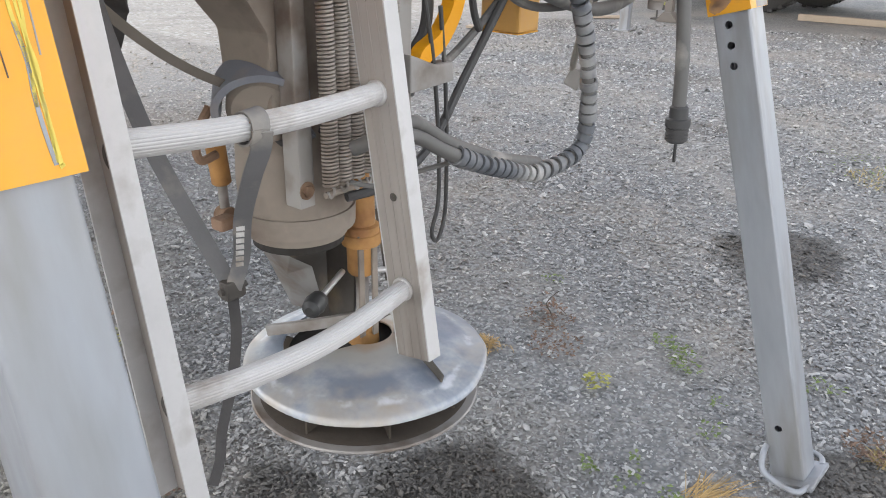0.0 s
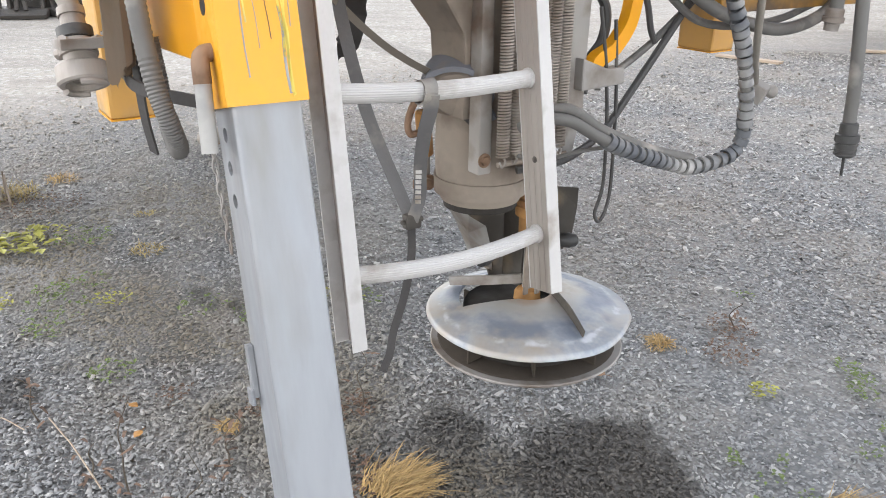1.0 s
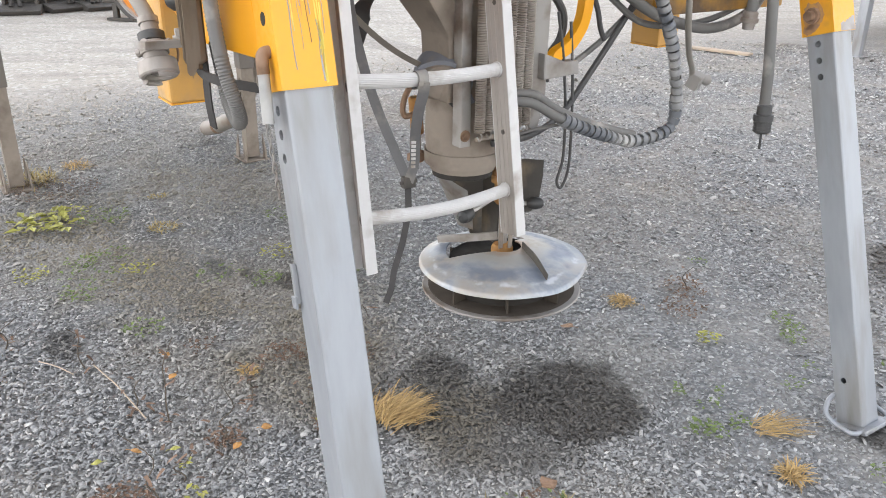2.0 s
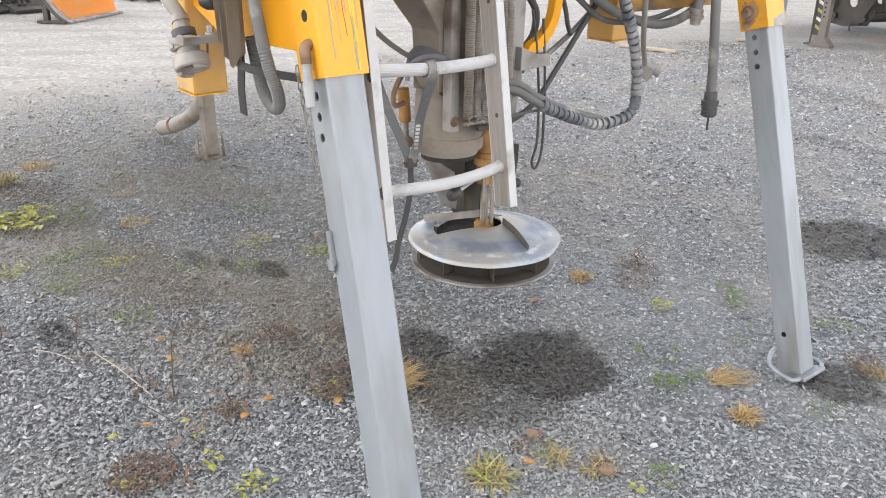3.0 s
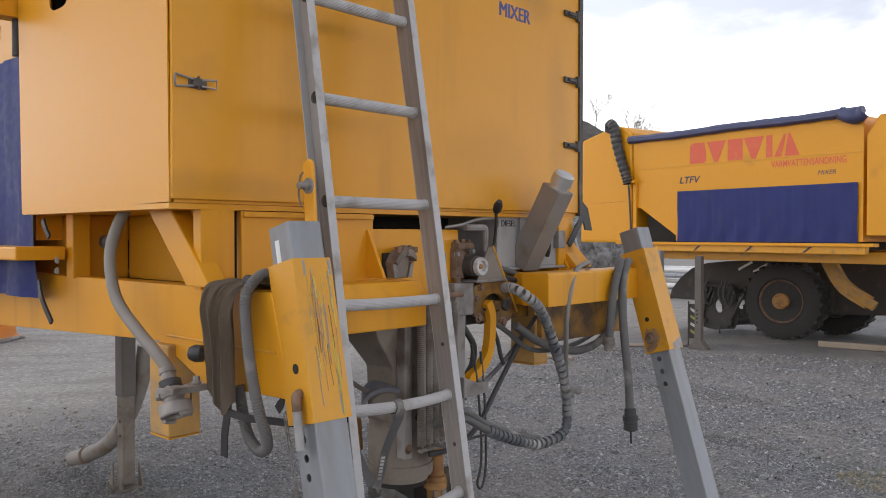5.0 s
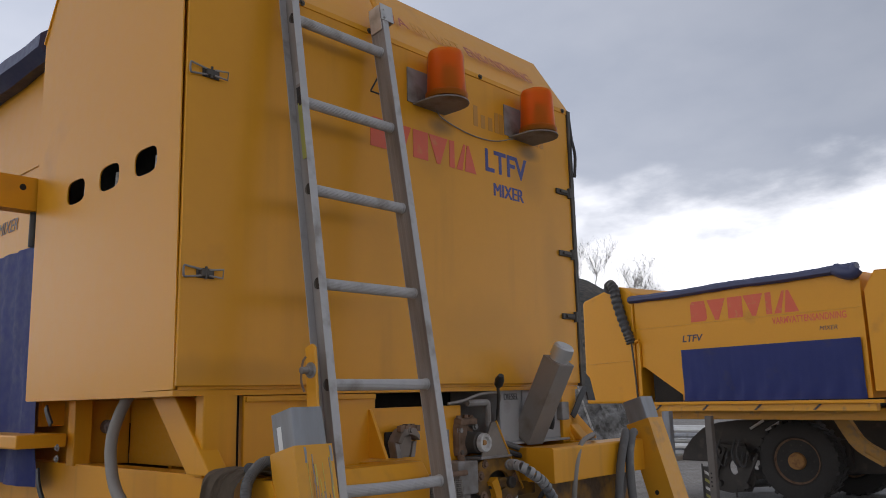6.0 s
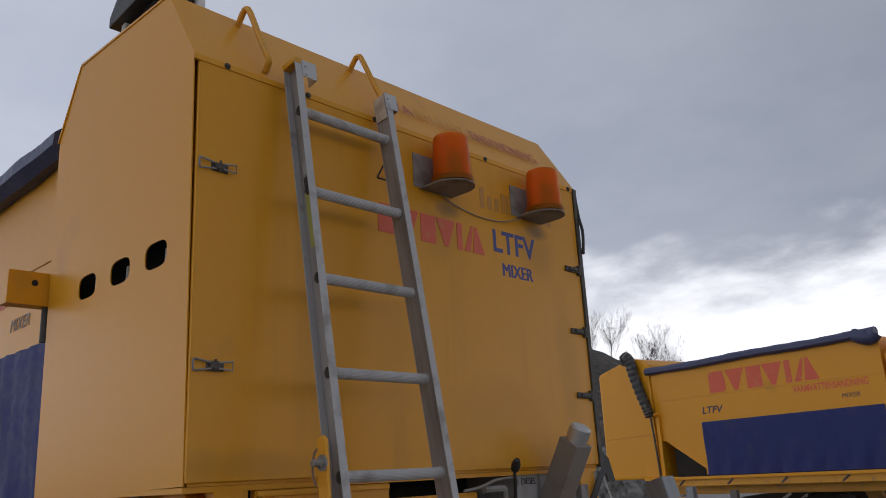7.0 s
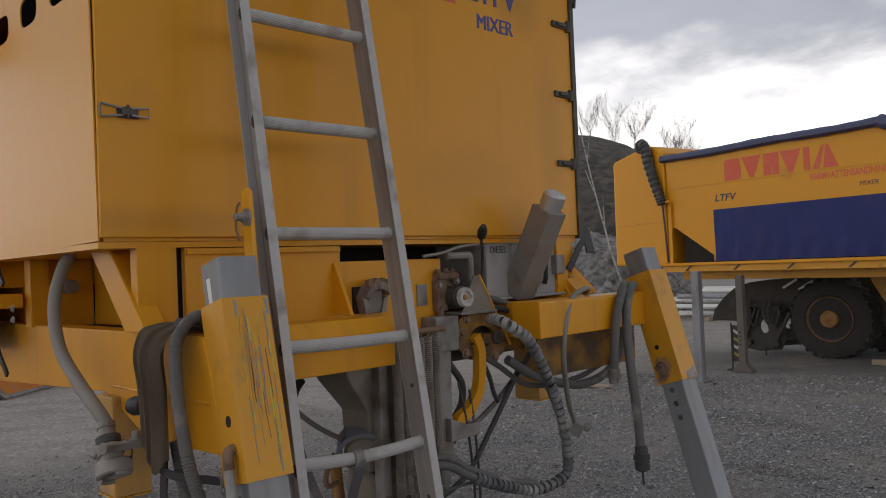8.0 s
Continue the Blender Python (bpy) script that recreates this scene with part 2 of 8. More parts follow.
def marked(base, name, spots, colour, streaks=0.0):
    """A copy of a paint with soft dark spots at places (x, y, z, half widths y and z, depth) and faint upright run
    marks.
    """
    mt = base.copy()
    mt.name = name
    n, l = mt.node_tree.nodes, mt.node_tree.links
    p = n["Principled BSDF"]
    col = p.inputs["Base Color"].links[0].from_socket
    tc = n.new("ShaderNodeTexCoord")

    def m(op, a, b):
        x = n.new("ShaderNodeMath")
        x.operation = op
        for i, v in enumerate((a, b)):
            if isinstance(v, (int, float)):
                x.inputs[i].default_value = v
            else:
                l.new(v, x.inputs[i])
        return x.outputs[0]

    def ns(scale, stretch):
        mp, t = n.new("ShaderNodeMapping"), n.new("ShaderNodeTexNoise")
        mp.inputs["Scale"].default_value = stretch
        t.inputs["Scale"].default_value, t.inputs["Detail"].default_value = scale, 6
        l.new(tc.outputs["Object"], mp.inputs[0])
        l.new(mp.outputs[0], t.inputs["Vector"])
        return t.outputs["Fac"]

    def ramp(v, a, b, c, d):
        r = n.new("ShaderNodeMapRange")
        r.interpolation_type = "SMOOTHSTEP"
        for k, x in zip(("From Min", "From Max", "To Min", "To Max"), (a, b, c, d)):
            r.inputs[k].default_value = x
        l.new(v, r.inputs["Value"])
        return r.outputs[0]

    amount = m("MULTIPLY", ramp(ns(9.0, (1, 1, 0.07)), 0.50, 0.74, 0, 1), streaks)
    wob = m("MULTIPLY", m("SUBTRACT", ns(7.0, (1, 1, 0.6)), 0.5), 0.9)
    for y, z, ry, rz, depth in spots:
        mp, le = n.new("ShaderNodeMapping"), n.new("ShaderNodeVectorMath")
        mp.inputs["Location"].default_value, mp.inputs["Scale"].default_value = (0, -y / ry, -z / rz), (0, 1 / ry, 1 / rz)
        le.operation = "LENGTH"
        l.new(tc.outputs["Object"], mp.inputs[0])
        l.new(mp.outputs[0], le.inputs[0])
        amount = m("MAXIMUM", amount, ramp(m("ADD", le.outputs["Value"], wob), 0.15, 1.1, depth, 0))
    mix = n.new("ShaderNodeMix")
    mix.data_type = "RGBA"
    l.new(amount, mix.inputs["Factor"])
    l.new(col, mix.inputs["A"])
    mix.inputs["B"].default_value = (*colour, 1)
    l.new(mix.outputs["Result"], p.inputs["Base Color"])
    return mt


YELLOW_DOOR = marked(YELLOW, "yellow_door_paint", ((1.02, 2.76, 0.10, 0.05, 0.75), (0.98, 2.66, 0.17, 0.16, 0.20), (1.56, 2.765, 0.09, 0.045, 0.75), (1.54, 2.67, 0.16, 0.14, 0.25), (0.50, 2.50, 0.16, 0.50, 0.07), (0.74, 2.25, 0.12, 0.40, 0.07), (1.25, 2.02, 0.35, 0.16, 0.14), (0.15, 1.85, 0.30, 0.06, 0.25), (1.70, 2.20, 0.10, 0.5, 0.15)), (0.16, 0.085, 0.02), 0.16)
YELLOW_FRAME = marked(YELLOW, "grimy_yellow_frame_paint", (), (0.20, 0.105, 0.03), 0.30)
DUSTY_YELLOW = surface("dusty_yellow_paint", ((0.47, 0.25, 0.06), (0.60, 0.33, 0.085)), 0.6, 0, (5, 60), 0.1, 0.7, ((0.36, 0.23, 0.11), 0.2, 8.0))


def disc_steel(cx, cy, radius):
    """Scoured steel of the disc cover: sandy towards the hub, bluish farther out, a bright scraped line along the shoulder."""
    mt = DISC.copy()
    mt.name = "scoured_disc_steel"
    n, l = mt.node_tree.nodes, mt.node_tree.links
    p = n["Principled BSDF"]
    col = p.inputs["Base Color"].links[0].from_socket
    tc, mp, ln = n.new("ShaderNodeTexCoord"), n.new("ShaderNodeMapping"), n.new("ShaderNodeVectorMath")
    mp.inputs["Location"].default_value, mp.inputs["Scale"].default_value = (-cx / radius, -cy / radius, 0), (1 / radius, 1 / radius, 0)
    l.new(tc.outputs["Object"], mp.inputs[0])
    ln.operation = "LENGTH"
    l.new(mp.outputs[0], ln.inputs[0])

    def ns(scale, detail=7):
        t = n.new("ShaderNodeTexNoise")
        t.inputs["Scale"].default_value, t.inputs["Detail"].default_value = scale, detail
        l.new(tc.outputs["Object"], t.inputs["Vector"])
        return t.outputs["Fac"]

    def m(op, a, b):
        x = n.new("ShaderNodeMath")
        x.operation = op
        for i, v in enumerate((a, b)):
            if isinstance(v, (int, float)):
                x.inputs[i].default_value = v
            else:
                l.new(v, x.inputs[i])
        return x.outputs[0]

    def ramp(v, a, b, c, d):
        r = n.new("ShaderNodeMapRange")
        r.interpolation_type = "SMOOTHSTEP"
        for k, x in zip(("From Min", "From Max", "To Min", "To Max"), (a, b, c, d)):
            r.inputs[k].default_value = x
        l.new(v, r.inputs["Value"])
        return r.outputs[0]

    def over(fac, base, colour):
        x = n.new("ShaderNodeMix")
        x.data_type = "RGBA"
        l.new(fac, x.inputs["Factor"])
        l.new(base, x.inputs["A"])
        x.inputs["B"].default_value = (*colour, 1)
        return x.outputs["Result"]

    r = m("ADD", ln.outputs["Value"], m("MULTIPLY", m("SUBTRACT", ns(14), 0.5), 0.22))
    col = over(ramp(r, 0.35, 0.70, 0.75, 0.0), col, (0.37, 0.34, 0.29))
    col = over(m("MULTIPLY", m("MULTIPLY", ramp(r, 0.50, 0.64, 0, 0.8), ramp(r, 0.76, 0.86, 1, 0)), ramp(ns(9), 0.40, 0.58, 0, 1)), col, (0.15, 0.18, 0.235))
    line = m("MULTIPLY", ramp(r, 0.80, 0.84, 0, 1), ramp(r, 0.86, 0.90, 1, 0))
    col = over(m("MULTIPLY", line, ramp(ns(16), 0.45, 0.62, 0, 0.7)), col, (0.66, 0.68, 0.72))
    rust = m("MULTIPLY", ramp(r, 0.20, 0.34, 1, 0), 0.6)
    col = over(rust, col, (0.32, 0.20, 0.11))
    l.new(col, p.inputs["Base Color"])
    return mt


DISC_COVER = disc_steel(0.005, 0.981, 0.263)
STEM = surface("dark_dry_stem", ((0.05, 0.042, 0.034), (0.10, 0.08, 0.06)), 0.85, 0, (20, 100), 0, 0.8)
BIRCH = surface("birch_bark", ((0.36, 0.34, 0.32), (0.52, 0.50, 0.47)), 0.8, 0, (6, 40), 0.2, 0.6, ((0.10, 0.09, 0.08), 0.2, 9.0))
BARK = surface("bare_bark", ((0.12, 0.10, 0.085), (0.19, 0.165, 0.14)), 0.9, 0, (4, 40), 0.3, 0.7)
PLANK = surface("weathered_wood", ((0.30, 0.24, 0.18), (0.42, 0.34, 0.26)), 0.85, 0, (5, 60), 0.3, 0.7)


def beacon_plastic():
    mt = bpy.data.materials.new("orange_beacon_plastic")
    mt.use_nodes = True
    p = mt.node_tree.nodes["Principled BSDF"]
    p.inputs["Base Color"].default_value = (1.0, 0.31, 0.03, 1)
    p.inputs["Roughness"].default_value = 0.28
    p.inputs["Transmission Weight"].default_value = 0.74
    p.inputs["IOR"].default_value = 1.15
    return mt


BEACON = beacon_plastic()


# ---- mesh tools ----
def empty(name, m=None):
    ob = new(name)
    if m is not None:
        ob.matrix_world = m
    return ob


def part(name, bm, material, parent=None, label="", smooth=False):
    me = bpy.data.meshes.new(name)
    bm.normal_update()
    bm.to_mesh(me)
    bm.free()
    me.materials.append(material)
    if smooth:
        me.shade_smooth()
        me.set_sharp_from_angle(angle=radians(38))
    ob = new(name, me)
    ob.parent = parent
    if label:
        ob["label"] = label
    return ob


def bevel(bm, w, seg=2):
    if w:
        bmesh.ops.bevel(bm, geom=bm.edges[:], offset=w, segments=seg, affect="EDGES", profile=0.6)
    return bm


def box(lo, hi, w=0.004, bm=None, m=None, seg=2):
    """A box between two corners, with worn edges."""
    b = bmesh.new()
    lo, hi = Vector(lo), Vector(hi)
    bmesh.ops.create_cube(b, size=1, matrix=Matrix.Translation((lo + hi) / 2) @ Matrix.Diagonal((*(hi - lo), 1)))
    bevel(b, w, seg)
    return join(bm, b, m)


def join(bm, b, m=None):
    if m is not None:
        b.transform(m)
    if bm is None:
        return b
    me = bpy.data.meshes.new("tmp")
    b.to_mesh(me)
    b.free()
    bm.from_mesh(me)
    bpy.data.meshes.remove(me)
    return bm


def prism(poly, axis, lo, hi, w=0.003, bm=None, m=None):
    """A plate: a flat outline pushed along an axis. The outline's two numbers are the other two axes in order."""
    b = bmesh.new()
    k = "xyz".index(axis)

    def at(p, d):
        v = list(p)
        v.insert(k, d)
        return v

    vs = [b.verts.new(at(p, lo)) for p in poly]
    f = b.faces.new(vs)
    r = bmesh.ops.extrude_face_region(b, geom=[f])
    d = [0, 0, 0]
    d[k] = hi - lo
    bmesh.ops.translate(b, vec=d, verts=[v for v in r["geom"] if isinstance(v, bmesh.types.BMVert)])
    bmesh.ops.recalc_face_normals(b, faces=b.faces[:])
    bevel(b, w, 2)
    return join(bm, b, m)


def basis(a, d):
    """A frame at a with its z along d."""
    d = Vector(d).normalized()
    return Matrix.Translation(a) @ d.to_track_quat("Z", "Y").to_matrix().to_4x4()


def rod(a, b, r, r2=None, seg=20, w=0.0, bm=None, hollow=0.0):
    """A round bar or pipe from a to b."""
    a, b = Vector(a), Vector(b)
    L, r2 = (b - a).length, r if r2 is None else r2
    ring = [(0.0, r), (L, r2)]
    if hollow:
        ring += [(L, r2 - hollow), (0.0, r - hollow)]
    elif w:
        ring = [(0, r - w), (w, r), (L - w, r2), (L, r2 - w)]
    return lathe(ring, basis(a, b - a), seg, bm, closed=bool(hollow), caps=not hollow)


def lathe(ring, m=None, seg=32, bm=None, closed=False, caps=True):
    """A turned shape: (height, radius) pairs turned about z."""
    b = bmesh.new()
    rows = [[b.verts.new((r * math.cos(2 * math.pi * i / seg), r * math.sin(2 * math.pi * i / seg), h)) for i in range(seg)] for h, r in ring]
    pairs = list(zip(rows, rows[1:])) + ([(rows[-1], rows[0])] if closed else [])
    for p, q in pairs:
        for i in range(seg):
            b.faces.new((p[i], p[(i + 1) % seg], q[(i + 1) % seg], q[i]))
    if caps and not closed:
        b.faces.new(rows[0][::-1])
        b.faces.new(rows[-1])
    bmesh.ops.recalc_face_normals(b, faces=b.faces[:])
    return join(bm, b, m)


def smooth_path(pts, n=8):
    """Points along a soft curve through pts."""
    p = [Vector(q) for q in pts]
    p = [p[0] * 2 - p[1]] + p + [p[-1] * 2 - p[-2]]
    out = []
    for i in range(1, len(p) - 2):
        for k in range(n):
            t = k / n
            a, b, c, d = p[i - 1], p[i], p[i + 1], p[i + 2]
            out.append(0.5 * (2 * b + (c - a) * t + (2 * a - 5 * b + 4 * c - d) * t * t + (3 * b - a - 3 * c + d) * t ** 3))
    return out + [p[-2]]


def sweep(pts, section, bm=None, n=8, soft=True, side=None, closed=True, radii=None):
    """Pushes a section (pairs of numbers) along a path. side: a way to which the section's first axis keeps."""
    path = smooth_path(pts, n) if soft else [Vector(q) for q in pts]
    b = bmesh.new()
    rows, last = [], Vector(side) if side else None
    for i, c in enumerate(path):
        d = (path[min(i + 1, len(path) - 1)] - path[max(i - 1, 0)]).normalized()
        if last is None:
            last = d.orthogonal()
        ref = Vector(side) if side else last
        u = (ref - d * ref.dot(d)).normalized()
        v = d.cross(u)
        last = u
        k = radii(i / (len(path) - 1)) if radii else 1.0
        rows.append([b.verts.new(c + u * x * k + v * y * k) for x, y in section])
    q = len(section)
    for p, r in zip(rows, rows[1:]):
        for i in range(q if closed else q - 1):
            b.faces.new((p[i], p[(i + 1) % q], r[(i + 1) % q], r[i]))
    if closed:
        b.faces.new(rows[0][::-1])
        b.faces.new(rows[-1])
    bmesh.ops.recalc_face_normals(b, faces=b.faces[:])
    return join(bm, b)


def circle(r, seg=12):
    return [(r * math.cos(2 * math.pi * i / seg), r * math.sin(2 * math.pi * i / seg)) for i in range(seg)]


def tube(pts, r, bm=None, n=8, seg=12, soft=True, radii=None):
    return sweep(pts, circle(r, seg), bm, n, soft, radii=radii)


def band(pts, wide, thick, side, bm=None, n=8, soft=True):
    """A strap: wide along side, thick across."""
    a, b = wide / 2, thick / 2
    return sweep(pts, [(-a, -b), (a, -b), (a, b), (-a, b)], bm, n, soft, side)


def coil(a, b, r, wire, turns, seg=10, ws=5, bm=None):
    """A coil spring from a to b."""
    m = basis(a, Vector(b) - Vector(a))
    L, k = (Vector(b) - Vector(a)).length, turns * seg
    pts = [m @ Vector((r * math.cos(2 * math.pi * i / seg), r * math.sin(2 * math.pi * i / seg), L * i / k)) for i in range(k + 1)]
    return sweep(pts, circle(wire, ws), bm, 1, False)


def bolt(at, axis, r=0.009, h=0.008, bm=None):
    """A six-sided bolt head with a washer."""
    m = basis(at, axis)
    bm = lathe([(0, r * 1.5), (h * 0.25, r * 1.5)], m, 14, bm)
    return lathe([(h * 0.25, r), (h * 0.9, r), (h, r * 0.85)], m, 6, bm)


def lettering(name, text, size, m, material, parent, label="", squeeze=1.0, lean=0.0):
    """Words as thin film: m maps x along the line and y up onto the surface."""
    cu = bpy.data.curves.new(name, "FONT")
    cu.body, cu.size, cu.extrude, cu.shear, cu.offset = text, size, 0.0006, lean, (0.020 if size > 0.09 else 0.0) * size
    tmp = new(name + "_tmp", cu)
    dg = bpy.context.evaluated_depsgraph_get()
    dg.update()
    me = bpy.data.meshes.new_from_object(tmp.evaluated_get(dg))
    bpy.data.objects.remove(tmp)
    bpy.data.curves.remove(cu)
    me.transform(m @ Matrix.Diagonal((squeeze, 1, 1, 1)))
    me.materials.clear()
    me.materials.append(material)
    ob = new(name, me)
    ob.parent = parent
    if label:
        ob["label"] = label
    return ob


def on_rear(y, z, x=0.004):
    """Onto a face that looks along +x: text runs along +y."""
    return Matrix(((0, 0, 1, x), (1, 0, 0, y), (0, 1, 0, z), (0, 0, 0, 1)))


def on_side(x, z, y=-0.004):
    """Onto a face that looks along -y: text runs along +x."""
    return Matrix(((1, 0, 0, x), (0, 0, -1, y), (0, 1, 0, z), (0, 0, 0, 1)))

# ---- ground ----
def gravel_ground():
    mt = bpy.data.materials.new("gravel_ground")
    mt.use_nodes = True
    n, l = mt.node_tree.nodes, mt.node_tree.links
    p = n["Principled BSDF"]
    tc = n.new("ShaderNodeTexCoord")

    def noise_at(scale, detail=6, rough=0.6):
        t = n.new("ShaderNodeTexNoise")
        t.inputs["Scale"].default_value, t.inputs["Detail"].default_value, t.inputs["Roughness"].default_value = scale, detail, rough
        l.new(tc.outputs["Object"], t.inputs["Vector"])
        return t.outputs["Fac"]

    def mr(v, a, b, c=0.0, d=1.0, smooth=False):
        r = n.new("ShaderNodeMapRange")
        if smooth:
            r.interpolation_type = "SMOOTHSTEP"
        for k, x in zip(("From Min", "From Max", "To Min", "To Max"), (a, b, c, d)):
            r.inputs[k].default_value = x
        l.new(v, r.inputs["Value"])
        return r.outputs[0]

    def math_(op, a, b):
        x = n.new("ShaderNodeMath")
        x.operation = op
        for i, v in enumerate((a, b)):
            if isinstance(v, (int, float)):
                x.inputs[i].default_value = v
            else:
                l.new(v, x.inputs[i])
        return x.outputs[0]

    def mix(f, a, b):
        x = n.new("ShaderNodeMix")
        x.data_type = "RGBA"
        for v, k in ((f, "Factor"), (a, "A"), (b, "B")):
            if isinstance(v, tuple):
                x.inputs[k].default_value = (*v, 1)
            else:
                l.new(v, x.inputs[k])
        return x.outputs["Result"]

    vor = n.new("ShaderNodeTexVoronoi")
    vor.inputs["Scale"].default_value = 62
    l.new(tc.outputs["Object"], vor.inputs["Vector"])
    sepc = n.new("ShaderNodeSeparateColor")
    l.new(vor.outputs["Color"], sepc.inputs[0])
    stone = mix(mr(sepc.outputs[0], 0, 1), (0.135, 0.133, 0.13), (0.31, 0.302, 0.29))
    stone = mix(mr(vor.outputs["Distance"], 0.25, 0.75), stone, (0.15, 0.15, 0.15))
    # trodden fine sand between and over the stones, stronger out in the yard
    ln = n.new("ShaderNodeSeparateXYZ")
    l.new(tc.outputs["Object"], ln.inputs[0])
    reach = math_("ADD", math_("MULTIPLY", ln.outputs["X"], -1.0), math_("MULTIPLY", math_("MAXIMUM", math_("SUBTRACT", ln.outputs["Y"], 6.0), 0.0), 0.12))
    far = mr(math_("ADD", reach, math_("MULTIPLY", math_("SUBTRACT", noise_at(0.5), 0.5), 2.4)), 4.3, 7.2, smooth=True)
    sand = mix(noise_at(1.3), (0.325, 0.29, 0.246), (0.42, 0.382, 0.333))
    streak = n.new("ShaderNodeMapping")
    streak.vector_type = "TEXTURE"
    streak.inputs["Rotation"].default_value = (0, 0, radians(60))
    streak.inputs["Scale"].default_value = (3.2, 1.0, 1)
    l.new(tc.outputs["Object"], streak.inputs[0])
    tracks = n.new("ShaderNodeTexNoise")
    tracks.inputs["Scale"].default_value, tracks.inputs["Detail"].default_value = 2.4, 9
    l.new(streak.outputs[0], tracks.inputs["Vector"])
    sand = mix(mr(tracks.outputs["Fac"], 0.40, 0.75, 0, 0.45), sand, (0.49, 0.452, 0.405))
    grit = mr(noise_at(48.0, 9, 0.75), 0.30, 0.70, 0.0, 1.0)
    sand = mix(math_("MULTIPLY", grit, 0.55), sand, (0.17, 0.155, 0.14))
    pebble = n.new("ShaderNodeTexVoronoi")
    pebble.inputs["Scale"].default_value = 26
    l.new(tc.outputs["Object"], pebble.inputs["Vector"])
    sepp = n.new("ShaderNodeSeparateColor")
    l.new(pebble.outputs["Color"], sepp.inputs[0])
    sand = mix(mr(sepp.outputs[0], 0.70, 0.95, 0, 0.55), sand, (0.52, 0.50, 0.47))
    sand = mix(mr(sepp.outputs[1], 0.70, 0.95, 0, 0.55), sand, (0.17, 0.16, 0.145))
    ruts = mr(tracks.outputs["Fac"], 0.30, 0.50, 0.5, 0.0)
    sand = mix(ruts, sand, (0.20, 0.178, 0.155))
    cover = math_("MAXIMUM", math_("MULTIPLY", far, 0.92), mr(noise_at(1.1, 9), 0.42, 0.66, 0, 0.62))
    col = mix(cover, stone, sand)
    earth = mr(noise_at(0.55, 8), 0.56, 0.72, 0, 0.55)
    col = mix(math_("MULTIPLY", earth, math_("SUBTRACT", 1.0, far)), col, (0.15, 0.12, 0.095))
    # dark patches with uneven edges
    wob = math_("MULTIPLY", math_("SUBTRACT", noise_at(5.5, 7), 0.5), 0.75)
    patch_mask = None
    for x, y, rx, ry, depth in DARK_PATCHES:
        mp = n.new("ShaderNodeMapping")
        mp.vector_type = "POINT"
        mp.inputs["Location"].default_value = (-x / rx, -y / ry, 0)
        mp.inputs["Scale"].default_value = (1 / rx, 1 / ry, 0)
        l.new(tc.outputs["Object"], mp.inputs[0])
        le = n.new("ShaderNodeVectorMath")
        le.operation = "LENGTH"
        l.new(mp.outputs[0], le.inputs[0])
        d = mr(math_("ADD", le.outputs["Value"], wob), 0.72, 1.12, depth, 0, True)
        patch_mask = d if patch_mask is None else math_("MAXIMUM", patch_mask, d)
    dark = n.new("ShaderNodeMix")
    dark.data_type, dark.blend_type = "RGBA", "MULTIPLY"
    l.new(patch_mask, dark.inputs["Factor"])
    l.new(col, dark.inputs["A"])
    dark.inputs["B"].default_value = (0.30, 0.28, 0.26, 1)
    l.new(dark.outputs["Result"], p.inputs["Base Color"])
    l.new(mr(patch_mask, 0, 1, 0.9, 0.62), p.inputs["Roughness"])
    bp = n.new("ShaderNodeBump")
    bp.inputs["Strength"].default_value, bp.inputs["Distance"].default_value = 0.7, 0.012
    l.new(math_("ADD", math_("MULTIPLY", vor.outputs["Distance"], -1.0), math_("MULTIPLY", noise_at(20), 0.7)), bp.inputs["Height"])
    l.new(bp.outputs[0], p.inputs["Normal"])
    return mt


# dark patches: x, y, half widths, depth
DARK_PATCHES = [(0.06, 1.25, 0.28, 0.29, 1.0), (0.06, 1.00, 0.30, 0.34, 0.62), (-0.30, 0.93, 0.17, 0.13, 0.7), (-0.35, 1.0, 0.16, 0.11, 0.85), (0.20, 3.54, 0.31, 0.37, 0.9), (0.86, 2.02, 0.17, 0.15, 0.9), (-1.73, 0.64, 0.17, 0.06, 0.62), (-1.53, 0.74, 0.13, 0.05, 0.6), (-1.39, 0.87, 0.14, 0.07, 0.85), (-1.33, -0.13, 0.15, 0.07, 0.75), (-0.25, 0.75, 0.25, 0.16, 0.5), (-4.3, 9.4, 0.7, 0.5, 0.7), (-0.85, 5.5, 0.5, 0.16, 0.6), (-2.0, 7.2, 0.9, 0.25, 0.5), (-7.5, 5.0, 1.6, 0.3, 0.4), (-1.95, 0.40, 0.62, 0.22, 0.46), (-1.42, 0.42, 0.36, 0.16, 0.48), (-2.45, 0.36, 0.50, 0.24, 0.28), (-3.10, 0.20, 0.45, 0.22, 0.30), (-0.62, 0.52, 0.30, 0.16, 0.34), (-0.30, 0.50, 0.20, 0.14, 0.40)]
GROUND = gravel_ground()


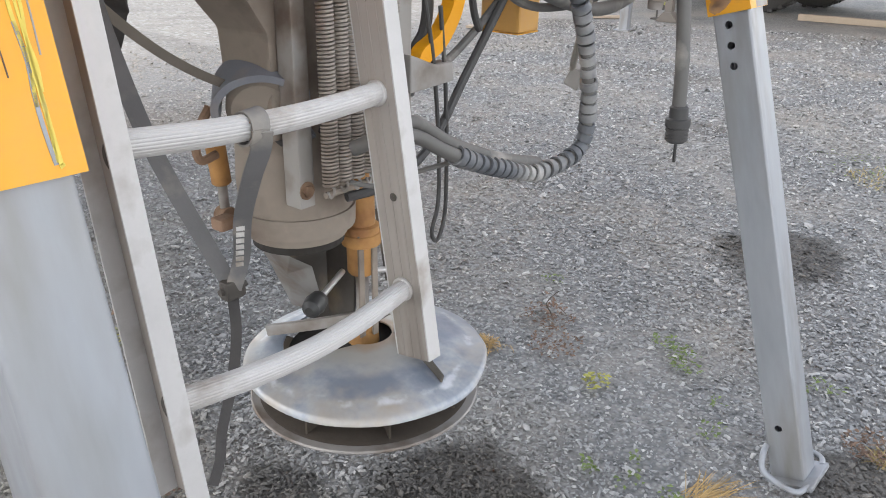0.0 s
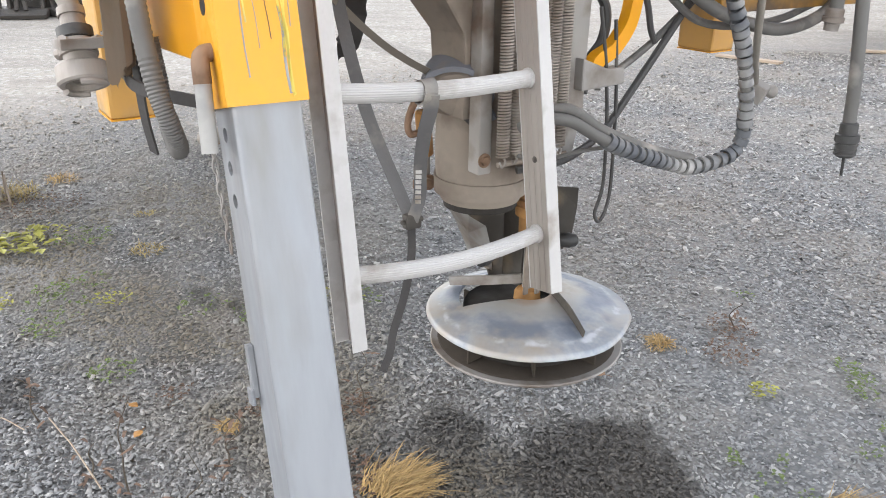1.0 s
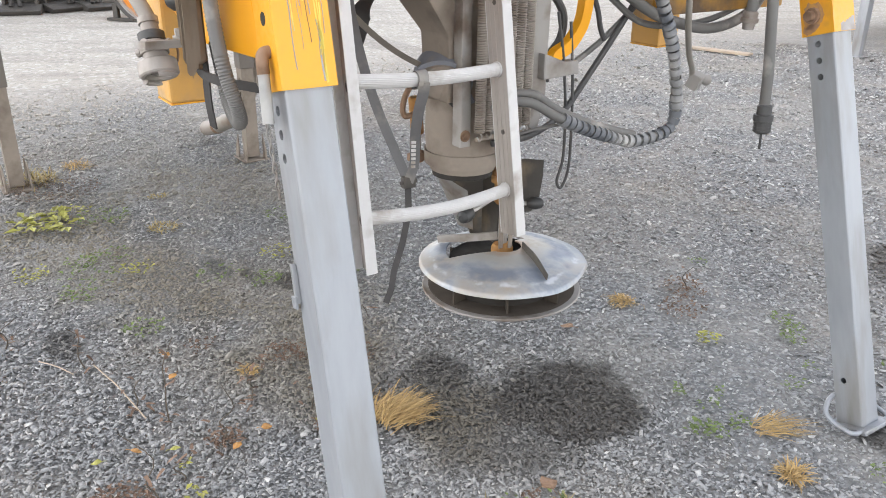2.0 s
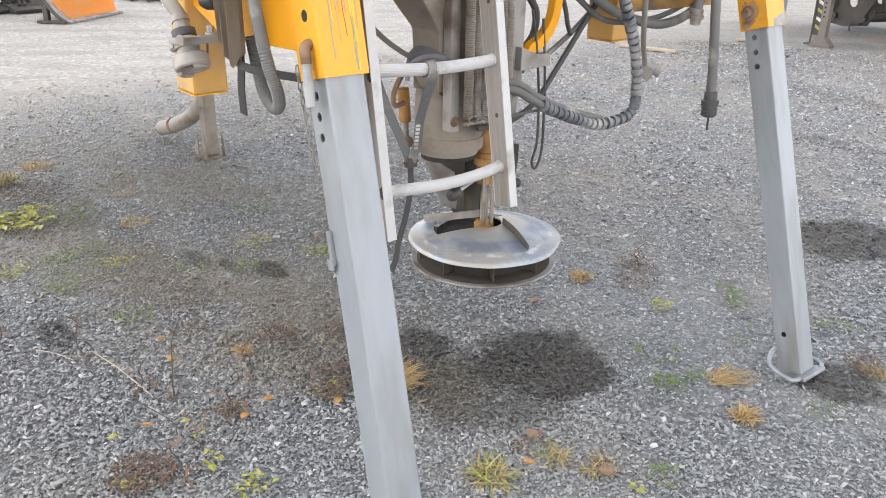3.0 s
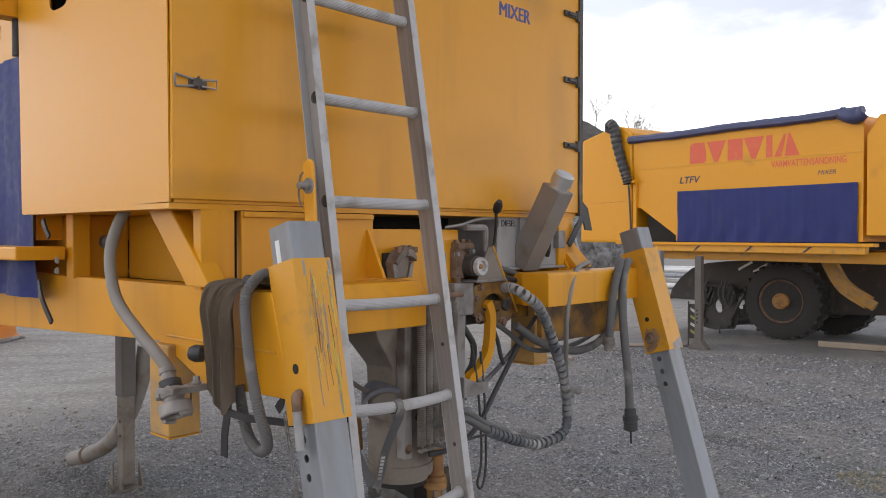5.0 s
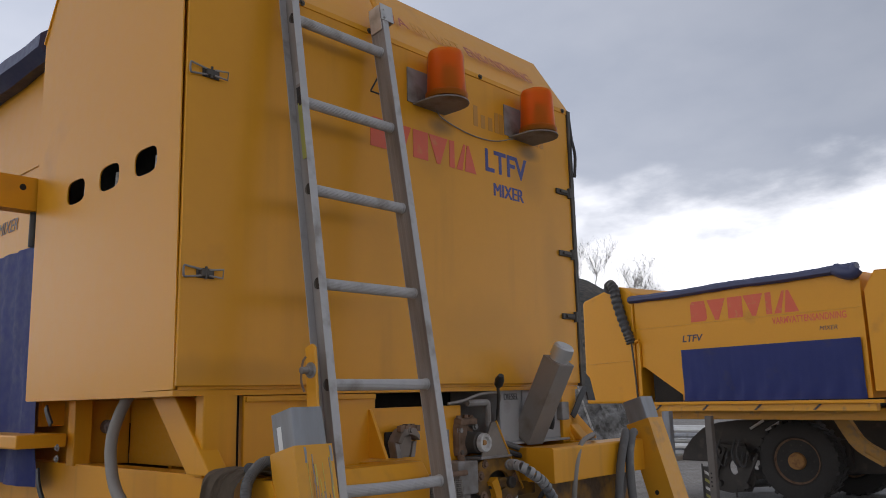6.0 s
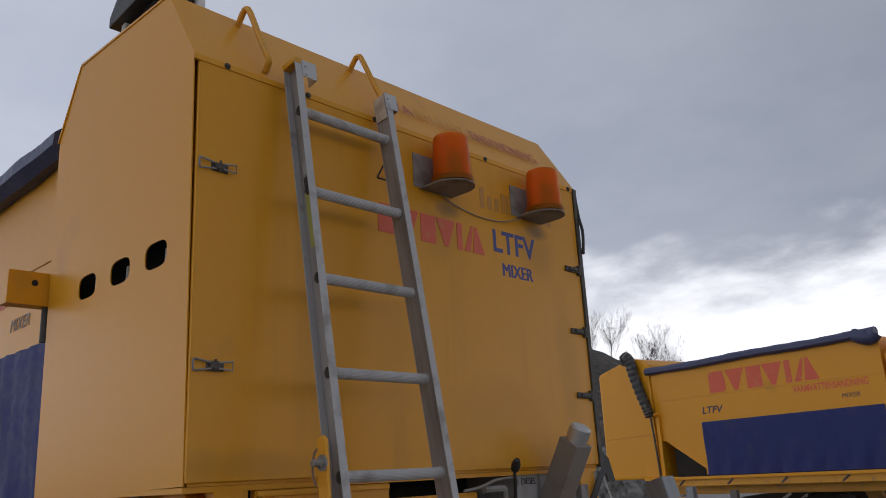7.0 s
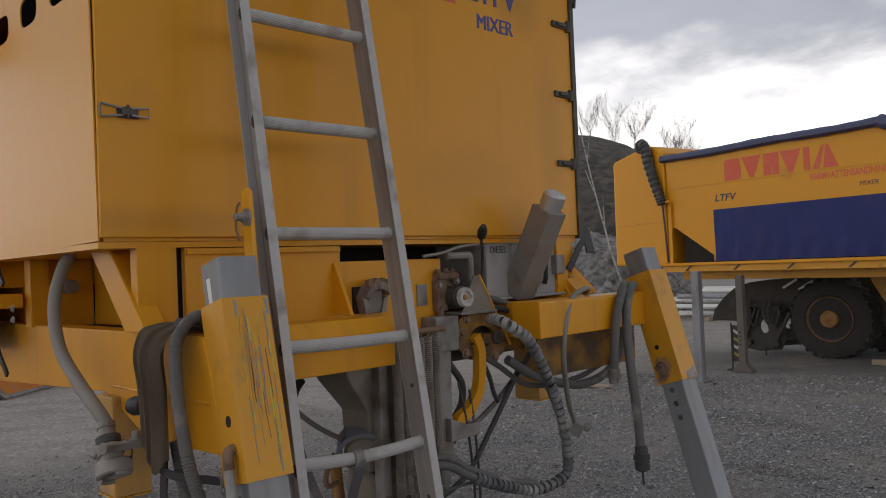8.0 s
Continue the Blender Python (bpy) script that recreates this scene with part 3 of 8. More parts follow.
def ground_sheet():
    """One sheet to the horizon: fine near the machine, wide cells far away, with slight hollows."""
    b = bmesh.new()
    rings = [0.0, 0.6, 1.2, 1.8, 2.4, 3.0, 3.8, 4.8, 6, 8, 11, 15, 20, 28, 40, 60, 100, 180, 350, 700, 1500]
    seg = 72
    rows = []
    for r in rings[1:]:
        row = []
        for i in range(seg):
            a = 2 * math.pi * i / seg
            x, y = 0.6 + r * math.cos(a), 1.2 + r * math.sin(a)
            row.append(b.verts.new((x, y, 0.012 * noise.noise(Vector((x * 0.7, y * 0.7, 0))) - 0.008)))
        rows.append(row)
    c = b.verts.new((0.6, 1.2, -0.008))
    for i in range(seg):
        b.faces.new((c, rows[0][i], rows[0][(i + 1) % seg]))
    for p, q in zip(rows, rows[1:]):
        for i in range(seg):
            b.faces.new((p[i], q[i], q[(i + 1) % seg], p[(i + 1) % seg]))
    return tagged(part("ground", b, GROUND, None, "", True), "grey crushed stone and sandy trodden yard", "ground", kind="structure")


ground_sheet()

# ---- the sand spreader standing on its legs ----
def plate(outer, holes, axis, lo, hi, bm=None):
    """A plate with openings that go through it."""
    b = bmesh.new()
    k = "xyz".index(axis)

    def at(p):
        v = list(p)
        v.insert(k, lo)
        return v

    edges = []
    for loop in [outer] + holes:
        vs = [b.verts.new(at(p)) for p in loop]
        edges += [b.edges.new((vs[i], vs[(i + 1) % len(vs)])) for i in range(len(vs))]
    r = bmesh.ops.triangle_fill(b, use_beauty=True, edges=edges)
    faces = [f for f in r["geom"] if isinstance(f, bmesh.types.BMFace)]
    r = bmesh.ops.extrude_face_region(b, geom=faces)
    d = [0, 0, 0]
    d[k] = hi - lo
    bmesh.ops.translate(b, vec=d, verts=[v for v in r["geom"] if isinstance(v, bmesh.types.BMVert)])
    bmesh.ops.recalc_face_normals(b, faces=b.faces[:])
    return join(bm, b)


def oval(cx, cz, w, h, n=24, power=3.2):
    out = []
    for i in range(n):
        a = 2 * math.pi * i / n
        c, s = math.cos(a), math.sin(a)
        out.append((cx + w / 2 * math.copysign(abs(c) ** (2 / power), c), cz + h / 2 * math.copysign(abs(s) ** (2 / power), s)))
    return out


def ribbon(line, thick):
    """A closed outline of a bent sheet: the line and the same line pushed sideways by its thickness."""
    p = [Vector((*q, 0)) for q in line]
    back = []
    for i, q in enumerate(p):
        d = (p[min(i + 1, len(p) - 1)] - p[max(i - 1, 0)]).normalized()
        back.append((q.x - d.y * thick, q.y + d.x * thick))
    return [tuple(q) for q in line] + back[::-1]


W = 1.865
spreader = tagged(empty("sand_spreader"), "yellow steel sand spreader body standing on galvanised support legs", "sand spreader")


def housing(root, near=True):
    prof = [(0.0, 1.805), (0.0, 3.035), (-0.17, 3.31), (-0.83, 3.335), (-0.99, 3.09), (-0.99, 1.79)]
    holes = [oval(x, 2.461, 0.135, 0.080) for x in (-0.192, -0.424, -0.664)] if near else []
    out = 0.022 if near else 0.0
    left = plate(prof, holes, "y", -out, 0.004 - out)
    for v in left.verts:
        v.co.y -= 0.5 * out * (v.co.z - 1.80) / 1.25
    part("side_panel", left, YELLOW, root, "yellow side panel with three oval openings")
    part("side_panel", plate(prof, [], "y", W - 0.012, W), YELLOW, root)
    # a bent roof sheet with a drip lip over the door
    line = [(0.016, 3.012), (0.013, 3.032), (-0.165, 3.318), (-0.83, 3.343), (-1.0, 3.085)]
    part("roof", prism(ribbon(line, 0.010), "y", -0.006 - 1.5 * out, W + 0.006, 0.002), YELLOW, root)
    part("rear_frame", plate([(0.0125 - out, 1.803), (W - 0.0125, 1.803), (W - 0.0125, 3.03), (0.0125 - out, 3.03)], [[(0.06, 1.84), (W - 0.06, 1.84), (W - 0.06, 2.99), (0.06, 2.99)]], "x", -0.03, -0.0005), YELLOW, root)
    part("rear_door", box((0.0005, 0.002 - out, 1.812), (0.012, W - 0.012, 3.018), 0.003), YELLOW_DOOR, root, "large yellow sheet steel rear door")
    part("front_wall", box((-0.99, 0.012, 1.80), (-0.975, W - 0.012, 3.08), 0), YELLOW, root)
    part("floor_panel", box((-0.985, 0.001 - out, 1.787), (-0.004, W - 0.013, 1.802), 0), YELLOW, root)
    if near:
        # near-black sheet behind the oval openings, put in for the shade inside
        part("opening_shade", box((-0.95, 0.07, 1.95), (-0.06, 0.08, 2.98), 0), SHADE_BLACK, root)
        # pale conduits just inside the openings
        for x in (-0.186, -0.437, -0.664):
            part("conduit", rod((x - 0.006, 0.010, 2.425), (x - 0.002, 0.010, 2.485), 0.009, seg=14), DULL_WHITE, root, smooth=True)
        edge = part("edge_strip", prism([(-0.004, 1.80), (0.0, 3.03), (0.02, 3.03), (0.02, 1.80)], "y", W - 0.012, W + 0.012, 0.002), DARK_STEEL, root, "dark rubber strip along the door edge")
        for z in (2.093, 2.365, 2.64):
            h = bmesh.new()
            box((0.012, W - 0.125, z - 0.012), (0.022, W - 0.03, z + 0.012), 0.003, h)
            rod((0.02, W - 0.03, z - 0.022), (0.02, W - 0.03, z + 0.022), 0.009, seg=12, bm=h)
            box((0.022, W - 0.105, z - 0.006), (0.030, W - 0.05, z + 0.006), 0.002, h)
            part("hinge", h, DARK_STEEL, root, "black strap hinge")
        for z in (2.115, 2.69):
            toggle_latch(root, z)
        # bolts along the drip lip
        for y in (0.07, 0.37, 0.66, 0.965, 1.25, 1.55, 1.82):
            part("bolt", bolt((0.015, y, 3.022), (1, 0, 0.1), 0.007), DARK_STEEL, root)
        part("door_stay", tube([(0.03, W + 0.005, 2.72), (0.035, W + 0.01, 2.82), (0.02, W + 0.012, 2.90), (0.012, W + 0.01, 3.0)], 0.007, seg=8), BLACK, root, smooth=True)
        for y0, y1 in ((0.215, 0.20), (0.70, 0.683)):
            grab_rail(root, y0, y1)
        roof_vent(root)
        # a dented, chipped corner
        for z, s in ((2.60, 0.03), (2.56, 0.014), (2.15, 0.008), (3.0, 0.01)):
            part("paint_chip", prism([(0.0, z), (0.006, z + s * 0.5), (0.002, z + s), (-0.004, z + s * 0.6)], "y", -0.0025, 0.0, 0), RUST, root)


def toggle_latch(root, z):
    """A latch near the corner of the door."""
    b = box((0.012, 0.026, z - 0.014), (0.016, 0.080, z + 0.014), 0.002)
    rod((0.024, 0.050, z - 0.017), (0.024, 0.050, z + 0.017), 0.004, seg=8, bm=b)
    box((0.016, 0.034, z - 0.009), (0.027, 0.068, z + 0.009), 0.003, b)
    la = part("toggle_latch", b, DARK_STEEL, root, "sprung steel toggle latch")
    loop = [(0.022, 0.038, z - 0.008), (0.022, -0.002, z - 0.014), (0.024, -0.016, z - 0.013), (0.024, -0.016, z + 0.013), (0.022, -0.002, z + 0.014), (0.022, 0.038, z + 0.008)]
    part("wire_loop", tube(loop, 0.003, seg=6), SAND_GREY, la)
    grip = [(0.026, 0.058, z - 0.008), (0.030, 0.098, z - 0.012), (0.030, 0.100, z + 0.012), (0.026, 0.058, z + 0.008)]
    part("wire_grip", tube(grip, 0.003, seg=6, soft=False), ALU_DULL, la)


def grab_rail(root, y0, y1):
    pts = [(0.0, y0, 3.06), (0.025, y0 - 0.004, 3.085), (0.02, y0 - 0.008, 3.11), (-0.02, y0 - 0.01, 3.19), (-0.075, y1 + 0.003, 3.305), (-0.088, y1, 3.322), (-0.10, y1, 3.325), (-0.115, y1, 3.315), (-0.16, y1, 3.268)]
    part("grab_rail", tube(pts, 0.0105, n=6, seg=10), YELLOW_WORN, root, "bent yellow tube grab rail", True)


def roof_vent(root):
    v = bmesh.new()
    x0, x1, y0, y1, z0, z1 = -0.66, -0.28, 0.03, 0.155, 3.325, 3.44
    for a in ((x0, y0), (x1 - 0.03, y0), (x0, y1 - 0.03), (x1 - 0.03, y1 - 0.03)):
        box((a[0], a[1], z0), (a[0] + 0.03, a[1] + 0.03, z1 + 0.05), 0.003, v)
    box((x0, y0, z0), (x1, y1, z0 + 0.05), 0.004, v)
    ve = part("roof_vent", v, WHITE, root, "white framed roof vent with a black hood")
    part("hood", prism([(x0 - 0.04, z1 + 0.01), (x1 + 0.03, z1 + 0.05), (x1 + 0.03, z1 + 0.16), (x0 + 0.06, z1 + 0.16), (x0 - 0.04, z1 + 0.05)], "y", y0 - 0.03, y1 + 0.03, 0.006), BLACK, ve)
    # near-black block for the shade inside the vent
    part("core", box((x0 + 0.02, y0 + 0.02, z0 + 0.02), (x1 - 0.02, y1 - 0.02, z1 + 0.06), 0), SHADE_BLACK, ve)


housing(spreader)


def blocks(root, place, h, w, material, label):
    """A maker's mark drawn as plain shapes: six upright blocks and wedges, the last one split like a road."""
    u = w / 6.0
    shapes = [
        [(0.02, 0), (0.85, 0), (0.95, 0.12), (0.95, 0.52), (0.85, 1), (0.12, 1), (0.02, 0.85), (0.02, 0.45)],
        [(1.0, 1), (1.42, 0), (1.62, 0), (2.05, 1)],
        [(2.15, 0), (2.95, 0), (2.95, 1), (2.15, 1)],
        [(3.0, 1), (3.42, 0), (3.62, 0), (4.05, 1)],
        [(4.15, 0), (4.45, 0), (4.45, 1), (4.15, 1)],
        [(4.55, 0), (4.90, 0), (5.12, 1), (5.0, 1)],
        [(5.05, 0), (5.75, 0), (5.32, 1), (5.2, 1)],
    ]
    for s in shapes:
        b = prism([(x * u, z * h) for x, z in s], "z", 0.0002, 0.0014, 0)
        b.transform(place)
        part("mark_block", b, material, root, label)


blocks(spreader, on_rear(0.66, 2.612, 0.0125), 0.105, 0.575, RED_FILM, "red film maker's mark")
lettering("lettering", "LTFV", 0.128, on_rear(1.262, 2.642, 0.0125), BLUE_FILM, spreader, "blue film letters", 0.98)
for k in range(3):
    lettering("lettering", "MIXER", 0.076, on_rear(1.310 + 0.0022 * k, 2.546, 0.0125 + 0.0001 * k), BLUE_FILM, spreader, "blue film letters", 0.90)
# worn words along the sloping front of the roof
slope = Vector((-0.178, 0, 0.286)).normalized()
SLOPE = Matrix(((0, slope.x, 0.849, 0), (1, 0, 0, 0), (0, slope.z, 0.528, 0), (0, 0, 0, 1)))


def on_slope(y, up):
    m = SLOPE.copy()
    p = Vector((0.013, 0, 3.032)) + slope * up
    m.translation = (p.x + 0.010, y, p.z + 0.0065)
    return m


lettering("lettering", "VA", 0.085, on_slope(0.80, 0.10), RED_FADED, spreader, "faded red letters", 0.95)
lettering("lettering", "RM", 0.085, on_slope(0.925, 0.10), GHOST_FILM, spreader, "almost worn off letters", 0.8)
lettering("lettering", "VATT", 0.085, on_slope(1.045, 0.10), GHOST_FILM, spreader, "almost worn off letters", 0.76)
lettering("lettering", "ENSANDNING", 0.085, on_slope(1.235, 0.10), RED_FADED, spreader, "faded red letters", 0.80)
# a faded ochre word between the beacons, kept as bars
for y, h in ((1.205, 0.085), (1.25, 0.055), (1.295, 0.055), (1.335, 0.085), (1.365, 0.085), (1.60, 0.055), (1.64, 0.06)):
    part("word_bar", box((0.012, y, 2.81), (0.0128, y + 0.026, 2.81 + h), 0), OCHRE_FILM, spreader)
# warning triangle
tri = bmesh.new()
for a, b in (((0.665, 2.805), (0.795, 2.805)), ((0.795, 2.805), (0.730, 2.915)), ((0.730, 2.915), (0.665, 2.805))):
    rod((0.0125, *a), (0.0125, *b), 0.0035, seg=4, bm=tri)
part("warning_sign", tri, BLACK, spreader, "black triangle warning outline")

# ---- frame under the housing ----
def frame_parts(root, near=True):
    ys = (0.091, W - 0.045)
    for y in ys:
        s = 1 if y < 0.5 else -1
        a, b = sorted((y, y + s * 0.012))
        # long side rail with its deep rear gusset
        tail = [(-0.02, 1.315), (0.355, 1.325), (0.355, 1.335), (0.285, 1.57)] if s > 0 else [(0.10, 1.43), (0.128, 1.46), (0.128, 1.57)]
        part("side_rail", prism(([(-4.7, 1.236), (-0.27, 1.412)] if s > 0 else [(-4.7, 1.40), (-0.27, 1.425)]) + tail + [(-4.7, 1.57)], "y", a, b, 0.003), YELLOW_FRAME, root, "deep yellow side rail with a rear gusset")
        part("rail_flange", box((-4.7, min(y, y + s * 0.07), 1.566), (0.28 if s > 0 else 0.128, max(y, y + s * 0.07), 1.578), 0.002), YELLOW_FRAME, root)
        part("rail_seam", rod((-0.22, y - s * 0.001, 1.432), (0.30 if s > 0 else 0.09, y - s * 0.001, 1.432), 0.0035, seg=8), YELLOW_WORN, root)
        part("post", box((-0.885, min(y - s * 0.01, y + s * 0.05), 1.572), (-0.83, max(y - s * 0.01, y + s * 0.05), 1.79), 0.004), YELLOW_FRAME, root)
        part("rear_post", box((-0.045, min(y - s * 0.02, y + s * 0.085), 1.572), (-0.006, max(y - s * 0.02, y + s * 0.085), 1.803), 0.004), YELLOW_FRAME, root)
        # slanted brace from the floor of the housing down to the rear beam
        part("brace", prism([(-0.275, 1.79), (-0.145, 1.79), (0.055, 1.580), (-0.065, 1.580)], "y", min(y - s * 0.030, y + s * 0.03), max(y - s * 0.030, y + s * 0.03), 0.004), YELLOW_FRAME, root)
    beam = [(0.25, 1.448), (0.25, 1.540), (0.222, 1.582), (0.13, 1.582), (0.13, 1.448)]
    part("rear_beam", prism(beam, "y", 0.104, 0.672, 0.004), YELLOW_FRAME, root, "yellow box section rear cross beam")
    part("rear_beam", prism([(0.25, 1.46), (0.25, 1.575), (0.243, 1.582), (0.13, 1.582), (0.13, 1.46)], "y", 1.30, 1.950, 0.003), YELLOW_FRAME, root, "yellow box section rear cross beam")
    # the web's darker colour paints the shade below beam and tank
    part("beam_web", box((0.105, 1.43, 1.305), (0.128, 2.045, 1.458), 0.003), GREASY_SHADE, root, "recessed lower web of the beam in a shade-darkened tone")
    for ya, yb in ((0.62, 0.672), (1.37, 1.43)):
        part("beam_tie", box((-0.60, ya, 1.455), (0.13, yb, 1.575), 0.004), YELLOW_FRAME, root)
    part("rear_panel", box((-0.02, 0.197, 1.55), (-0.006, 0.69, 1.785), 0.003), YELLOW_FRAME, root)
    lip = box((-0.006, 0.20, 1.768), (0.004, 0.685, 1.783), 0.002)
    part("panel_lip", lip, YELLOW_FRAME, root)
    part("rear_panel", box((-0.03, 0.692, 1.42), (-0.016, 1.115, 1.738), 0.003), YELLOW_FRAME, root)
    # thin near-black sheets stand for the shade in the gaps
    part("recess_shade", box((-0.050, 0.170, 1.572), (-0.042, 0.205, 1.80), 0), SHADE_BLACK, root)
    part("recess_shade", box((-0.30, 0.66, 1.60), (-0.29, 1.40, 1.80), 0), SHADE_BLACK, root)
    part("inner_wall", box((-0.62, 0.312, 1.45), (-0.60, W - 0.16, 1.79), 0), YELLOW_FRAME, root)
    part("under_tray", box((-4.6, 0.10, 1.43), (-0.03, W - 0.10, 1.445), 0), DARK_STEEL, root)
    if near:
        part("gusset_plate", prism([(-0.015, 1.735), (0.0, 1.735), (0.075, 1.583), (-0.015, 1.583)], "y", 0.66, 0.672, 0.002), YELLOW_FRAME, root)
        # inner diagonal sheet seen through the side opening
        part("inner_sheet", box((-1.50, 0.14, 1.565), (-0.88, 0.15, 1.785), 0.002), YELLOW_WORN, root)
        part("inner_sheet", box((-0.878, 0.30, 1.565), (-0.06, 0.31, 1.785), 0.002), YELLOW_WORN, root)
        part("inner_sheet", box((-0.892, 0.152, 1.565), (-0.880, 0.298, 1.785), 0.002), YELLOW_WORN, root)
        part("hose_fitting", lathe([(0, 0.024), (0.03, 0.024), (0.032, 0.018), (0.05, 0.018)], basis((-0.88, 0.215, 1.695), (1, 0, 0)), 18), SAND_GREY, root, "dusty grey pipe fitting", True)
        for z in (1.60, 1.635):
            part("bolt", bolt((-0.83, 0.03, z), (0, -1, 0), 0.008), SAND_GREY, root)
        tag = box((-0.015, 1.00, 1.585), (-0.012, 1.045, 1.655), 0)
        part("rating_plate", tag, SAND_GREY, root, "small worn rating plate")


frame_parts(spreader)


def hopper(root, k=1.0, y0=0.05, far=False):
    """Open hopper with its rolled tarpaulin, side cover and ledge; k squeezes heights above the ledge."""
    def z(h):
        return 1.68 + (h - 1.68) * k
    part("hopper_side", prism([(-4.93, z(3.38)), (-1.06, z(3.38)), (-1.06, 1.70), (-4.05, 1.70), (-4.05, z(1.79)), (-4.78, z(2.25)), (-4.93, z(2.25))], "y", y0, y0 + 0.012, 0.003), YELLOW, root, "yellow hopper side plate")
    part("hopper_side", prism([(-4.93, z(3.38)), (-1.06, z(3.38)), (-1.06, 1.70), (-4.93, 1.70)], "y", W - y0 - 0.012, W - y0, 0.003), YELLOW, root)
    part("hopper_end", box((-1.075, y0 + 0.012, 1.70), (-1.06, W - y0 - 0.012, z(3.36)), 0), YELLOW, root)
    part("hopper_end", box((-4.93, y0 + 0.012, 1.70), (-4.915, W - y0 - 0.012, z(3.36)), 0), YELLOW, root)
    # near-black block added inside the hopper frame as its shade
    part("hopper_shade", box((-4.7, y0 + 0.10, 1.58), (-1.2, W - y0 - 0.10, z(2.6)), 0), SHADE_BLACK, root)
    part("crease", rod((-4.93, y0 - 0.001, z(2.89)), (-1.06, y0 - 0.001, z(2.89)), 0.004, seg=8), YELLOW_WORN, root)
    roll = [(-5.0, y0 - 0.02, z(3.41)), (-4.0, y0 - 0.03, z(3.40)), (-3.0, y0 - 0.02, z(3.42)), (-2.0, y0 - 0.03, z(3.41)), (-1.06, y0 - 0.02, z(3.43))]
    t = sweep(roll, [(0.055, -0.02), (0.06, 0.03), (0.02, 0.06), (-0.04, 0.055), (-0.065, 0.0), (-0.04, -0.045), (0.02, -0.05)], n=14, side=(0, -1, 0), radii=lambda s: 1.1 + 0.09 * math.sin(s * 47) * math.sin(s * 19))
    part("tarp_roll", t, NAVY, root, "rolled navy tarpaulin edge", True)
    cov = bmesh.new()
    nx, nz = 60, 14
    x0, x1, za, zb = (-4.0, -1.0 if not far else -1.12, 1.69 if far else 1.50, z(2.49))
    g = [[cov.verts.new((x0 + (x1 - x0) * i / nx, y0 - 0.03 - 0.012 * math.sin(i * 0.9 + 1.3 * math.sin(j * 0.5)) * (j / nz) - 0.006 * math.sin(i * 2.3), za + (zb - za) * (1 - j / nz))) for j in range(nz + 1)] for i in range(nx + 1)]
    for i in range(nx):
        for j in range(nz):
            cov.faces.new((g[i][j], g[i + 1][j], g[i + 1][j + 1], g[i][j + 1]))
    bmesh.ops.solidify(cov, geom=cov.faces[:], thickness=0.003)
    part("side_cover", cov, BLUE, root, "blue tarpaulin side cover", True)
    part("ledge", box((-5.2, y0 - 0.14, 1.635), (-0.86, y0 + 0.02, 1.68), 0.006), YELLOW, root, "yellow walkway ledge")
    if far:
        part("ledge_beam", box((-5.0, y0 - 0.10, 1.535), (-0.98, y0 + 0.0, 1.635), 0.006), YELLOW_WORN, root)
    for x in (-4.5, -3.6, -2.7, -1.8) if far else ():
        part("ledge_bracket", prism([(x, 1.55), (x + 0.10, 1.63), (x + 0.06, 1.63), (x - 0.04, 1.55)], "y", y0 - 0.112, y0 - 0.10, 0.002), DARK_STEEL, root)
    part("corner_post", box((-4.90, y0 - 0.045, 1.68), (-4.83, y0 - 0.002, z(2.68)), 0.004), YELLOW, root)
    m = on_side(-3.79, z(2.915), y0 - 0.0015)
    blocks(root, m, 0.32 * k, 1.92, RED_FILM, "red film maker's mark")
    lettering("lettering", "LTFV", 0.15 * k, on_side(-3.99, z(2.615), y0 - 0.002), DARK_FILM, root, "dark film letters", 1.15, 0.2)
    lettering("lettering", "VARMVATTENSANDNING", 0.135 * k, on_side(-2.38, z(2.765), y0 - 0.002), RED_FILM, root, "red film letters", 0.70)
    lettering("lettering", "MIXER", 0.088 * k, on_side(-1.69 if far else -1.60, z(2.62), y0 - 0.002), DARK_FILM if far else BLEACHED_FILM, root, "dark film letters" if far else "bleached grey film letters", 1.05, 0.25)


hopper(spreader, 0.83)
# square arm with a hole, beside the hopper
arm = plate([(-0.165, 2.455), (0.03, 2.455), (0.03, 2.575), (-0.165, 2.575)], [oval(-0.075, 2.535, 0.022, 0.022, 14, 2)], "x", -1.006, -1.0)
box((-1.07, -0.165, 2.455), (-1.006, 0.03, 2.575), 0.003, arm)
part("side_arm", arm, YELLOW, spreader, "yellow square arm with a pin hole")
# near-black disc paints the shade in the hole
part("pin_hole", rod((-1.004, -0.075, 2.535), (-0.999, -0.075, 2.535), 0.0115, seg=16), SHADE_BLACK, spreader)
part("arm_pin", rod((-1.03, -0.02, 2.33), (-1.03, -0.02, 2.456), 0.014), DARK_STEEL, spreader)
for pts in ([(-0.868, 0.0, 1.768), (-0.845, -0.002, 1.742), (-0.818, 0.0, 1.711)], [(-0.906, 0.0, 1.565), (-0.865, -0.006, 1.505), (-0.804, 0.0, 1.432)]):
    part("tarp_tie", band(pts, 0.020, 0.007, (0.7, 0, 0.6), n=5), BLACK, spreader, "dark rubber tarpaulin tie", True)

